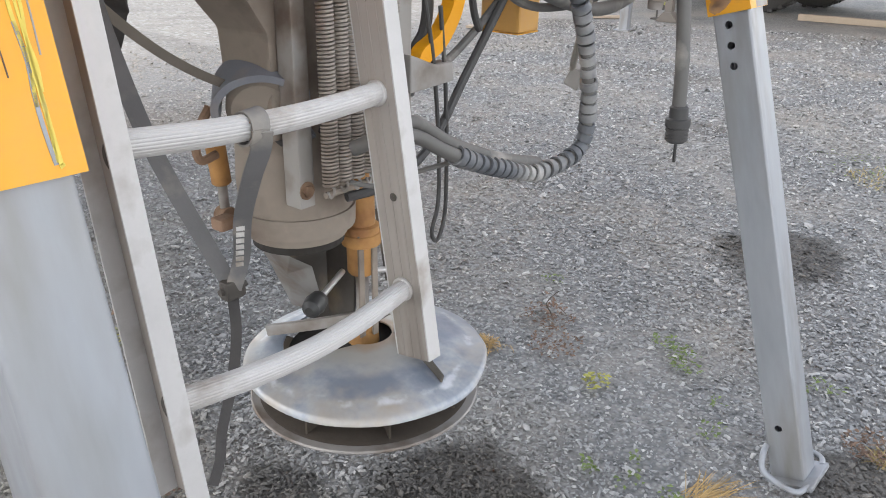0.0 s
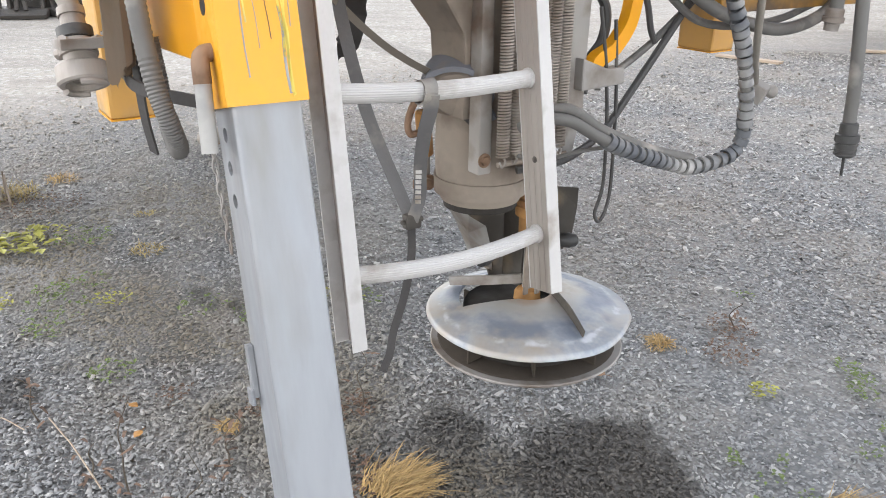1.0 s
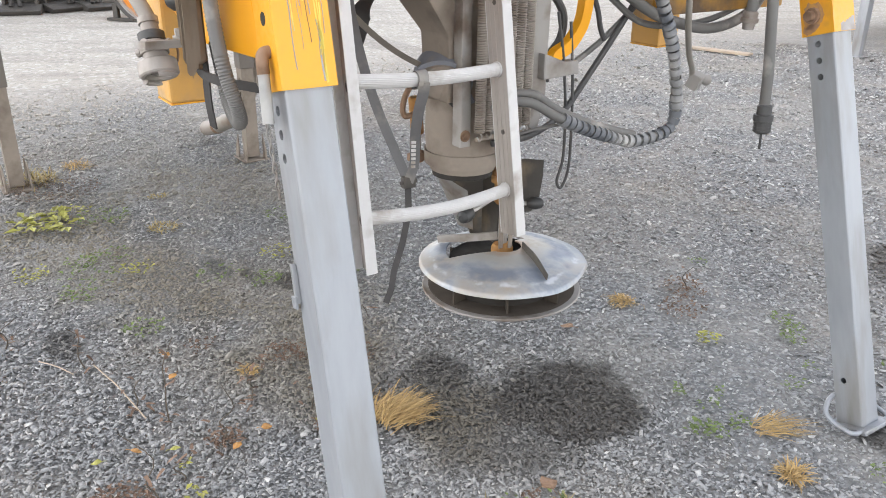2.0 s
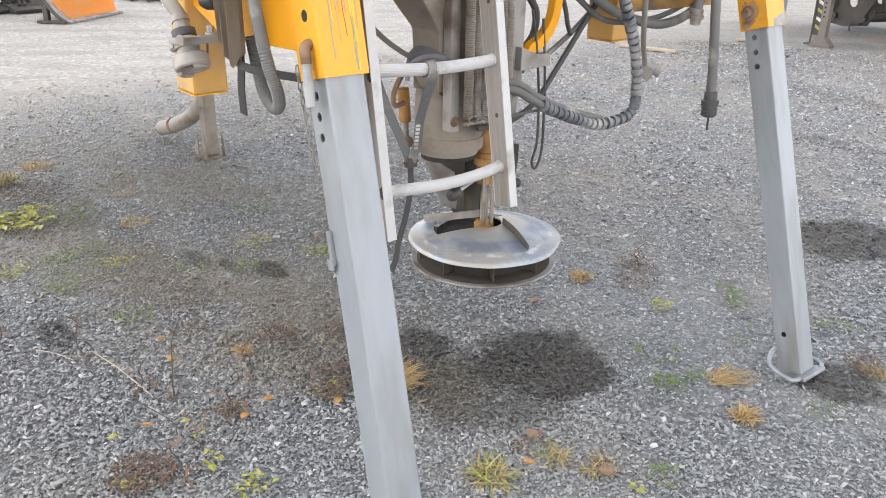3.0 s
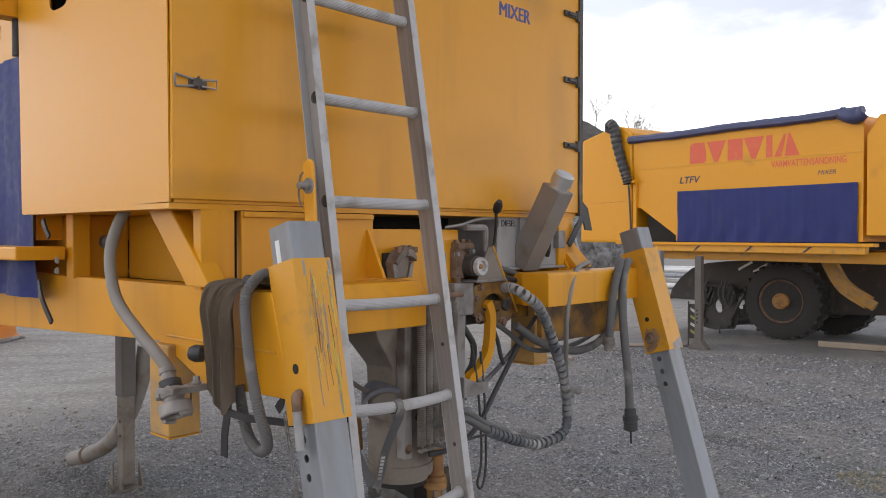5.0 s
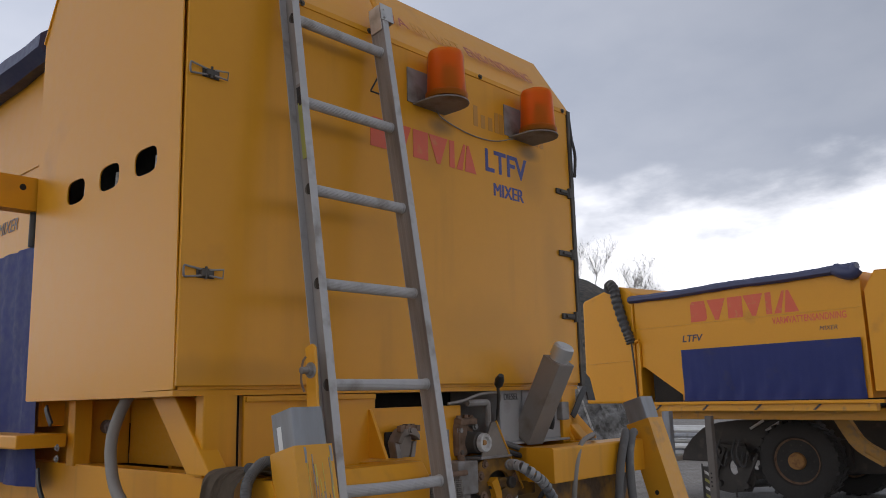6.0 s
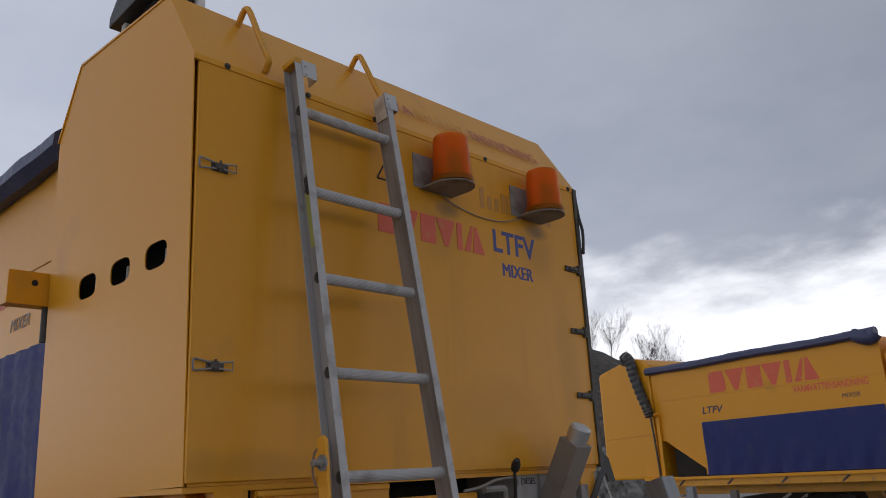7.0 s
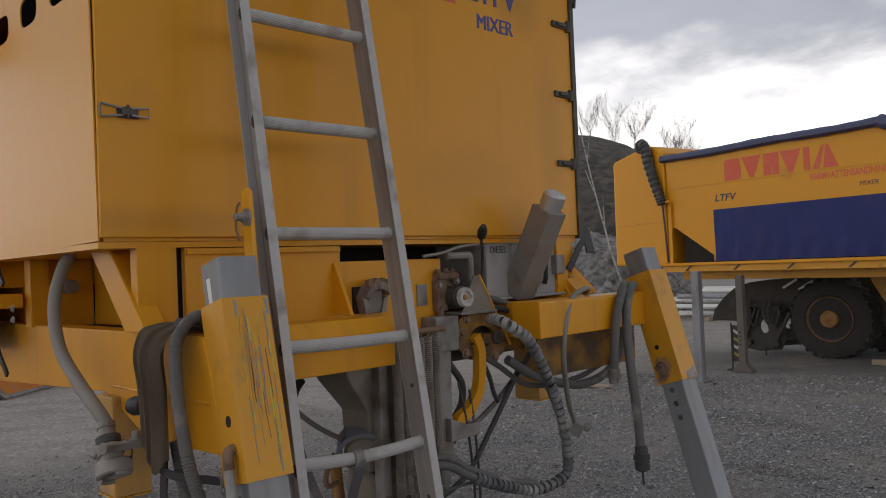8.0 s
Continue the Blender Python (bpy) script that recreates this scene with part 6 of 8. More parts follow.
def left_hose():
    root = thing("discharge_hose", "grey hose from the side opening down to a metal coupling", "hose")
    pts = [(-0.40, 0.06, 1.80), (-0.415, 0.04, 1.75), (-0.415, 0.018, 1.68), (-0.388, 0.004, 1.607), (-0.335, 0.0, 1.527), (-0.22, 0.0, 1.455), (-0.118, 0.004, 1.398), (-0.078, 0.010, 1.366), (-0.066, 0.010, 1.346)]
    part("hose", tube(pts, 0.017, n=8, seg=16), BEIGE_HOSE, root, "grey ribbed hose", True)
    d = Vector((0.468, -0.04, -0.884)).normalized()
    m = basis((-0.076, 0.010, 1.363), d) @ Matrix.Diagonal((0.86, 0.86, 1.0, 1.0))
    part("clamp", lathe([(0, 0.024), (0.0, 0.026), (0.014, 0.026), (0.014, 0.024)], m, 20), ALU_DULL, root, smooth=True)
    part("sleeve", lathe([(0.01, 0.022), (0.034, 0.024), (0.04, 0.03), (0.055, 0.032)], m, 32), ALU_DULL, root)
    part("collar", lathe([(0.034, 0.030), (0.036, 0.034), (0.054, 0.034), (0.056, 0.03)], m, 20), RUBBER, root, smooth=True)
    part("body", lathe([(0.055, 0.027), (0.058, 0.033), (0.066, 0.036), (0.082, 0.036), (0.083, 0.031), (0.098, 0.031), (0.099, 0.047), (0.103, 0.050), (0.129, 0.050), (0.133, 0.046), (0.133, 0.037), (0.122, 0.032), (0.122, 0.022), (0.11, 0.02)], m, 40), ALU_DULL, root, "worn aluminium cam coupling")
    part("gasket", lathe([(0.118, 0.031), (0.125, 0.031), (0.125, 0.022), (0.118, 0.022)], m, 24, closed=True), BEIGE_HOSE, root, smooth=True)
    for a in (0.7, 2.2, 3.9, 5.4):
        u = m @ Vector((0.037 * math.cos(a), 0.037 * math.sin(a), 0.07)) - m @ Vector((0, 0, 0.07))
        p = m @ Vector((0, 0, 0.068))
        lug = rod(p + u, p + u + u * 0.35, 0.010, seg=8)
        part("lug", lug, ALU_DULL, root)
    # the two claws of the coupling stand proud of its face
    for a in (0.5, 0.5 + math.pi):
        arc = [m @ Vector((0.040 * math.cos(a + q * 0.22), 0.040 * math.sin(a + q * 0.22), 0.137)) for q in range(7)]
        part("claw", tube(arc, 0.006, n=2, seg=8), ALU_DULL, root, smooth=True)
    part("wire_clip", tube([m @ Vector((0.034, 0.02, 0.055)), m @ Vector((0.055, 0.01, 0.075)), m @ Vector((0.052, -0.012, 0.10)), m @ Vector((0.04, -0.025, 0.085))], 0.003, seg=6), RUST, root, "", True)
    part("hanger", prism([(-0.060, 1.302), (0.025, 1.309), (0.030, 1.327), (-0.060, 1.317)], "y", -0.03, 0.078, 0.002), SAND_GREY, root, "bent steel hanger plate")
    part("bolt", bolt((0.005, 0.05, 1.327), (0, 0, 1), 0.009, 0.02), SAND_GREY, root)
    return root


left_hose()


def draped_bundle():
    """Flat brown hose folded over the side rail, with a black corrugated hose in front."""
    root = thing("folded_hose", "brown flat hose folded over the side rail with dark straps", "hose")
    def fold(o, top, low, w, x0):
        pts = [(x0 + 0.03, 0.20, top - 0.04), (x0 + 0.02, 0.12, top), (x0, 0.06, top - 0.005), (x0 - 0.015, 0.045 - o, top - 0.06), (x0 - 0.02, 0.052 - o, (top + low) / 2), (x0, 0.05 - o, low)]
        n, q = 44, 16
        path = smooth_path(pts, 9)
        b = bmesh.new()
        rows = []
        for i, c in enumerate(path):
            s = i / (len(path) - 1)
            row = []
            for j in range(q + 1):
                u = j / q - 0.5
                wave = 0.010 * math.sin(j * 0.62 + o * 90) * (0.5 + s) + 0.0035 * math.sin(j * 1.7 + s * 5)
                squeeze = 1 - 0.35 * max(0, s - 0.6) / 0.4
                row.append(b.verts.new((c.x + u * w * squeeze + 0.006 * math.sin(s * 9 + o * 50), c.y - wave - 0.012, c.z - 0.02 * math.cos(u * 3) * s + 0.012 * math.sin(j * 0.9 + o * 70) * (s > 0.9))))
            rows.append(row)
        for p, r in zip(rows, rows[1:]):
            for j in range(q):
                b.faces.new((p[j], r[j], r[j + 1], p[j + 1]))
        bmesh.ops.solidify(b, geom=b.faces[:], thickness=0.010)
        return b
    part("fold", fold(0.0, 1.60, 1.325, 0.11, 0.130), CANVAS, root, "brown canvas hose fold", True)
    part("fold", fold(0.012, 1.606, 1.30, 0.09, 0.175), CANVAS, root, "brown canvas hose fold", True)
    part("fold", fold(0.022, 1.60, 1.31, 0.05, 0.205), CANVAS, root, "brown canvas hose fold", True)
    part("knot", rod((0.20, 0.10, 1.602), (0.225, 0.06, 1.608), 0.014, seg=12, w=0.005), RUBBER, root, smooth=True)
    part("strap", band([(0.165, 0.045, 1.36), (0.150, 0.052, 1.28), (0.120, 0.062, 1.21), (0.095, 0.076, 1.145)], 0.020, 0.004, (1, 0.3, 0)), STRAP_DARK, root, "dark hanging strap end", True)
    part("strap", band([(0.12, 0.05, 1.33), (0.17, 0.03, 1.29), (0.23, 0.04, 1.275), (0.29, 0.09, 1.265), (0.35, 0.14, 1.26), (0.39, 0.16, 1.285)], 0.018, 0.005, (0, 0, 1)), STRAP_DARK, root, "dark strap slung below", True)
    return root


draped_bundle()


def corrugated_hose():
    root = thing("corrugated_hose", "black corrugated hose hanging in a narrow loop by the leg", "hose")
    pts = [(0.285, 0.16, 1.598), (0.262, 0.12, 1.618), (0.245, 0.085, 1.618), (0.236, 0.050, 1.57), (0.262, 0.034, 1.485), (0.288, 0.030, 1.39), (0.310, 0.035, 1.30), (0.324, 0.045, 1.245), (0.302, 0.060, 1.205), (0.255, 0.070, 1.192), (0.205, 0.074, 1.222), (0.182, 0.074, 1.28), (0.172, 0.070, 1.34)]
    path = smooth_path(pts, 24)
    b = bmesh.new()
    sec = circle(0.0138, 14)
    part("hose", sweep(path, sec, b, 1, False, radii=lambda s: 1.0 + 0.05 * (-1) ** int(s * 286 + 0.5)), GREY_HOSE, root, "", True)
    part("cuff", lathe([(0, 0.0145), (0.003, 0.017), (0.030, 0.017), (0.033, 0.0145)], basis((0.285, 0.16, 1.598), (-0.4, -0.8, 0.4)), 18), RUBBER, root, "black rubber end cuff", True)
    part("coupling", lathe([(0, 0.012), (0.01, 0.022), (0.03, 0.024), (0.045, 0.018)], basis((0.020, 0.07, 1.405), (-0.9, -0.5, 0)), 16), BLACK, thing("hose_coupling", "black plastic coupling on the side rail", "coupling"), smooth=True)
    return root


corrugated_hose()


def tie_straps():
    root = thing("ratchet_strap", "grey ratchet strap wound round the chute and ladder rung", "strap")
    part("belt", band([(0.055, 0.440, 1.44), (0.062, 0.442, 1.356), (0.115, 0.462, 1.18), (0.165, 0.510, 1.01), (0.182, 0.522, 0.965)], 0.024, 0.003, (0.55, 0.83, 0)), STRAP, root, "grey webbing belt", True)
    part("belt", band([(0.376, 0.441, 1.252), (0.362, 0.447, 1.225), (0.325, 0.460, 1.180), (0.255, 0.495, 1.10), (0.205, 0.525, 1.02), (0.185, 0.520, 0.965)], 0.024, 0.003, (0.5, 0.85, 0)), STRAP, root, "grey webbing belt with faded print", True)
    # faded print kept as small pale bars
    for k in range(7):
        f = k / 6
        c = Vector((0.243 - 0.044 * f, 0.499 + 0.026 * f, 1.085 - 0.075 * f))
        part("print_bar", box((-0.0055, -0.0026, -0.0042), (0.0055, -0.0018, 0.0042), 0, m=pose(*c, 24, 0, 58)), DULL_WHITE, root)
    turn = [2 * math.pi * k / 12 for k in range(13)]
    part("loop", band([(0.357 + 0.0185 * math.cos(a), 0.440 + 0.002 * math.sin(a), 1.255 + 0.0185 * math.sin(a)) for a in turn], 0.024, 0.0025, (0, 1, 0.1), n=3), STRAP, root, "grey strap loop over the rung", True)
    bk = box((0.170, 0.506, 0.95), (0.190, 0.54, 0.98), 0.004)
    rod((0.18, 0.500, 0.965), (0.18, 0.547, 0.965), 0.005, seg=10, bm=bk)
    part("buckle", bk, DARK_STEEL, root, "dark steel ratchet buckle")
    part("tail", band([(0.18, 0.522, 0.95), (0.185, 0.518, 0.89), (0.18, 0.505, 0.81), (0.178, 0.48, 0.735), (0.182, 0.468, 0.69), (0.18, 0.452, 0.65)], 0.016, 0.003, (0.5, 0.85, 0)), STRAP_DARK, root, "loose dark strap tail", True)
    part("thin_strap", band([(0.10, 0.375, 1.425), (0.05, 0.455, 1.355), (0.0, 0.555, 1.285), (-0.03, 0.64, 1.235), (-0.045, 0.72, 1.195)], 0.015, 0.003, (0.35, -0.15, 0.92)), WEBBING, root, "", True)
    return root


tie_straps()


def strap_reel():
    root = thing("strap_pad", "dark grey webbing pad strapped round the chute", "pad")
    ax, u = Vector((0.70, -0.62, -0.30)).normalized(), Vector((0.62, 0.78, 0.0))
    v = ax.cross(u) if ax.cross(u).z > 0 else u.cross(ax)
    c = Vector((-0.035, 0.775, 1.165))
    arc = [c + u * 0.078 * math.cos(radians(a)) + v * 0.066 * math.sin(radians(a)) for a in (195, 165, 135, 108, 80, 52, 25, 0, -25)]
    arc.append(c + u * 0.085 - v * 0.055)
    part("pad", band(arc, 0.088, 0.013, ax, n=6), PAD, root, "folded grey webbing pad", True)
    part("drum", rod(c - ax * 0.03, c + ax * 0.038, 0.060, seg=24, w=0.010), SANDED, root, "dusty winding drum", True)
    part("fold", band([c + u * 0.02 - v * 0.05 + ax * 0.02, c + u * 0.05 - v * 0.075 + ax * 0.02, c + u * 0.09 - v * 0.07 + ax * 0.01, c + u * 0.11 - v * 0.03], 0.05, 0.012, ax, n=6), STRAP_DARK, root, "", True)
    return root


strap_reel()
tagged(part("dark_strap", band([(-0.10, 0.60, 1.40), (-0.14, 0.58, 1.33), (-0.22, 0.60, 1.25), (-0.30, 0.56, 1.17), (-0.32, 0.54, 1.13)], 0.055, 0.004, (0.7, 0.2, 0.6)), STRAP_DARK, None, "", True), "wide black strap hanging below the frame", "strap")


def locking_pin():
    root = thing("leg_pin", "rusty bent locking pin with chain in the support leg", "pin")
    pts = [(0.400, 0.11, 1.345), (0.403, 0.082, 1.347), (0.407, 0.071, 1.340), (0.413, 0.069, 1.31), (0.421, 0.067, 1.27), (0.432, 0.064, 1.224)]
    part("pin", tube(pts, 0.0110, n=6, seg=12), SPIRAL, root, "bent grey steel pin", True)
    part("pin_bend", tube(pts[:4], 0.0118, n=6, seg=12), RUST, root, "rusty bend", True)
    for i in range(14):
        c = Vector((0.338 + 0.0035 * i, 0.090 + 0.0004 * i, 1.285 - 0.0165 * i))
        r = 0.0075
        ring = [c + Vector((r * 0.55 * math.cos(a) * (i % 2), r * 0.55 * math.cos(a) * (1 - i % 2), r * 1.5 * math.sin(a))) for a in [2 * math.pi * k / 8 for k in range(9)]]
        part("chain_link", tube(ring, 0.0018, n=2, seg=5), SAND_GREY, root)
    return root


locking_pin()


def hold_bracket(leg, m):
    """A small folded steel bracket on the side of the leg."""
    b = box((-0.044, -0.0565, 0.885), (-0.030, -0.0465, 0.965), 0.002)
    pl = part("side_bracket", b, GALV, leg, "small folded steel bracket")
    part("bracket_tab", box((-0.050, -0.0605, 0.875), (-0.028, -0.0545, 0.90), 0.002), GALV, pl)


hold_bracket(legs[0], None)
# white label on the leg's top
m_a, L_a = leg_frame(*LEG_A)
lb = tagged(part("leg_label", box((-0.022, -0.0477, L_a - 0.10), (-0.004, -0.0467, L_a - 0.035), 0), WHITE, None), "white paper label on the support leg's top", "label")
lb.matrix_basis = m_a


# ---- front support legs, upright ----
def front_leg(x, y, label):
    root = thing("front_leg", label, "support leg", pose(x, y, 0), "front support legs")
    for s in (-1, 1):
        a, b = sorted((s * 0.042, s * 0.037))
        part("tube_side", plate([(-0.042, 0.02), (0.042, 0.02), (0.042, 0.80), (-0.042, 0.80)], [oval(0, z, 0.02, 0.02, 14, 2) for z in (0.35, 0.45, 0.55, 0.65)], "y", a, b), SANDED, root)
        part("tube_face", box((a, -0.037, 0.02), (b, 0.037, 0.80), 0), SANDED, root)
    part("outer_tube", box((-0.05, -0.05, 0.62), (0.05, 0.05, 1.43), 0.006), FAR_LEG, root, "grey outer tube")
    part("foot_plate", box((-0.10, -0.09, -0.004), (0.10, 0.09, 0.008), 0.003), SANDED, root)
    for s in (-1, 1):
        part("foot_wing", prism([(0.042 * s, 0.008), (0.10 * s, 0.008), (0.085 * s, 0.08), (0.042 * s, 0.17)], "y", -0.075, -0.065, 0.002), SANDED, root)
        part("foot_wing", prism([(0.042 * s, 0.008), (0.10 * s, 0.008), (0.085 * s, 0.08), (0.042 * s, 0.17)], "y", 0.065, 0.075, 0.002), SANDED, root)
    return root


front_leg(-3.40, 1.505, "galvanised upright front support leg on a foot plate")
front_leg(-3.55, 0.05, "galvanised upright front support leg among dry grass")


def drain_hose():
    root = thing("drain_hose", "thick pale drain hose reaching down to the gravel", "hose")
    pts = [(-3.38, 1.64, 0.95), (-3.41, 1.62, 0.70), (-3.52, 1.58, 0.45), (-3.70, 1.53, 0.24), (-3.94, 1.48, 0.12), (-4.13, 1.45, 0.062)]
    part("hose", tube(pts, 0.055, n=8, seg=18), NECK, root, "pale ribbed hose", True)
    d = Vector(pts[-1]) - Vector(pts[-2])
    part("clamp", lathe([(-0.20, 0.059), (-0.17, 0.059)], basis(pts[-1], d), 20), RUST, root, "rusty clamp", True)
    part("mouth", rod(Vector(pts[-1]) - d * 0.02, Vector(pts[-1]) + d * 0.01, 0.045, seg=18), SHADE_BLACK, root)
    return root


drain_hose()

# ---- the second spreader, the loader and other things in the yard ----
def far_spreader():
    ang = math.degrees(math.atan2(-0.1936, 0.98108))
    m = pose(0, 0, 0, 0, 0, ang)
    off = Vector((-1.12, 10.46, -0.075)) - m @ Vector((-0.97, 0.05, 0))
    m = Matrix.Translation(off) @ m
    root = tagged(empty("sand_spreader", m), "second yellow sand spreader with blue side cover, parked behind", "sand spreader")
    housing(root, False)
    hopper(root, 1.0, 0.05, True)
    # rounded water tank at the front end
    z0, z1 = 1.66, 3.62
    prof = [(-6.14, z0), (-6.12, z1 - 0.17), (-6.08, z1 - 0.12), (-5.80, z1 - 0.05), (-5.55, z1 + 0.01), (-5.25, z1 + 0.05), (-5.10, z1 + 0.01), (-4.95, z1 - 0.10), (-4.95, z0)]
    part("water_tank", prism(prof, "y", 0.03, W - 0.03, 0.04), YELLOW, root, "rounded yellow water tank")
    part("tank_seam", rod((-6.05, 0.028, 2.35), (-4.95, 0.028, 2.38), 0.006, seg=6), YELLOW_WORN, root)
    path = [(-5.42, 0.02, 3.62), (-5.36, -0.04, 3.70), (-5.26, -0.06, 3.60), (-5.20, -0.06, 3.35), (-5.10, -0.06, 3.05), (-5.0, -0.06, 2.80), (-4.96, -0.05, 2.66)]
    part("exhaust_hose", sweep(smooth_path(path, 14), circle(0.10, 14), None, 1, False, radii=lambda s: 1.0 - 0.25 * s + 0.10 * math.sin(s * 110)), RUBBER, root, "black wrapped exhaust hose", True)
    part("exhaust_end", tube([(-4.96, -0.05, 2.70), (-4.94, -0.03, 2.30), (-4.93, 0.0, 1.70)], 0.016, seg=8), DARK_STEEL, root, smooth=True)
    part("tarp_fold", sweep([(-1.35, 0.02, 3.42), (-1.22, -0.02, 3.36), (-1.12, 0.0, 3.34), (-1.06, 0.02, 3.40)], circle(0.09, 10), n=6), NAVY, root, "bunched tarpaulin end", True)
    at = m.inverted() @ pose(-3.48, 10.50, 0.0)
    le = part("front_leg", box((-0.05, -0.05, 0.012), (0.05, 0.05, 1.40), 0.006, m=at), FAR_LEG, root, "grimy brown support leg")
    foot = prism([(-0.15, 0.0), (0.15, 0.0), (0.15, 0.012), (0.055, 0.13), (-0.055, 0.13), (-0.15, 0.012)], "y", -0.07, 0.07, 0.004)
    foot.transform(at)
    part("foot", foot, FAR_LEG, le)
    for z in (0.40, 0.46, 0.52, 0.58):
        h = rod((-0.01, -0.0515, z), (-0.01, -0.045, z), 0.013, seg=12)
        h.transform(at)
        part("pin_hole", h, SHADE_BLACK, le)
    post = box((-0.055, -0.055, 0.0), (0.055, 0.055, 1.50), 0.006)
    post.transform(m.inverted() @ pose(-3.56, 9.38, 0.0))
    le = part("front_leg", post, GALV, root, "galvanised square support leg")
    pads = box((-0.10, -0.10, 0.0), (0.10, 0.10, 0.015), 0.004)
    pads.transform(m.inverted() @ pose(-3.56, 9.38, 0.0))
    part("foot_plate", pads, GALV, le)
    for y in (0.10, 1.70):
        part("rear_leg", box((-0.55, y - 0.05, 0.076), (-0.45, y + 0.05, 1.55), 0.006), GALV, root)
    part("underframe", box((-4.9, 0.3, 1.40), (-0.4, 1.5, 1.56), 0.01), YELLOW_WORN, root)
    part("lock_handle", tube([(-4.86, 0.0, 2.66), (-4.86, -0.06, 2.68), (-4.78, -0.06, 2.70)], 0.02, seg=8), YELLOW, root, smooth=True)
    return root


far_spreader()


def wheel(root, x, y, z, r, w, side=-1):
    m = basis((x, y, z), (0, side, 0))
    prof = [(-w / 2, r * 0.55), (-w / 2, r * 0.86), (-w / 2 + 0.04, r * 0.96), (-w / 4, r * 0.985), (w / 4, r * 0.985), (w / 2 - 0.04, r * 0.96), (w / 2, r * 0.86), (w / 2, r * 0.60), (w / 2 - 0.04, r * 0.55)]
    wh = part("wheel", lathe(prof, m, 64), TYRE, root, "worn black loader tyre on an orange hub", True)
    lugs = bmesh.new()
    for i in range(26):
        a = 360 * i / 26
        box((r * 0.93, -0.03, -w / 2 + 0.01), (r * 1.01, 0.035, w * 0.08), 0.012, lugs, m=pose(0, 0, 0, 0, 0, a) @ pose(0, 0, 0, 12, 0, 0))
        box((r * 0.93, -0.03, -w * 0.08), (r * 1.01, 0.035, w / 2 - 0.01), 0.012, lugs, m=pose(0, 0, 0, 0, 0, a + 7) @ pose(0, 0, 0, -12, 0, 0))
    lugs.transform(m)
    tagged(part("tread", lugs, TYRE, wh), kind="stuff")
    part("rim", lathe([(w / 2 - 0.10, r * 0.30), (w / 2 - 0.06, r * 0.53), (w / 2 - 0.01, r * 0.56), (w / 2 - 0.05, r * 0.50), (w / 2 - 0.12, r * 0.30)], m, 40), RUST, wh, "rusty dark rim", True)
    part("hub", lathe([(0, r * 0.31), (w / 2 - 0.10, r * 0.31), (w / 2 - 0.06, r * 0.22), (w / 2 + 0.03, r * 0.20), (w / 2 + 0.05, r * 0.12)], m, 24), ORANGE_RUST, wh, "orange hub", True)
    for i in range(10):
        a = 2 * math.pi * i / 10
        p = m @ Vector((r * 0.40 * math.cos(a), r * 0.40 * math.sin(a), w / 2 - 0.07))
        part("wheel_nut", bolt(p, (0, side, 0), 0.02, 0.03), DARK_STEEL, wh)
    return wh


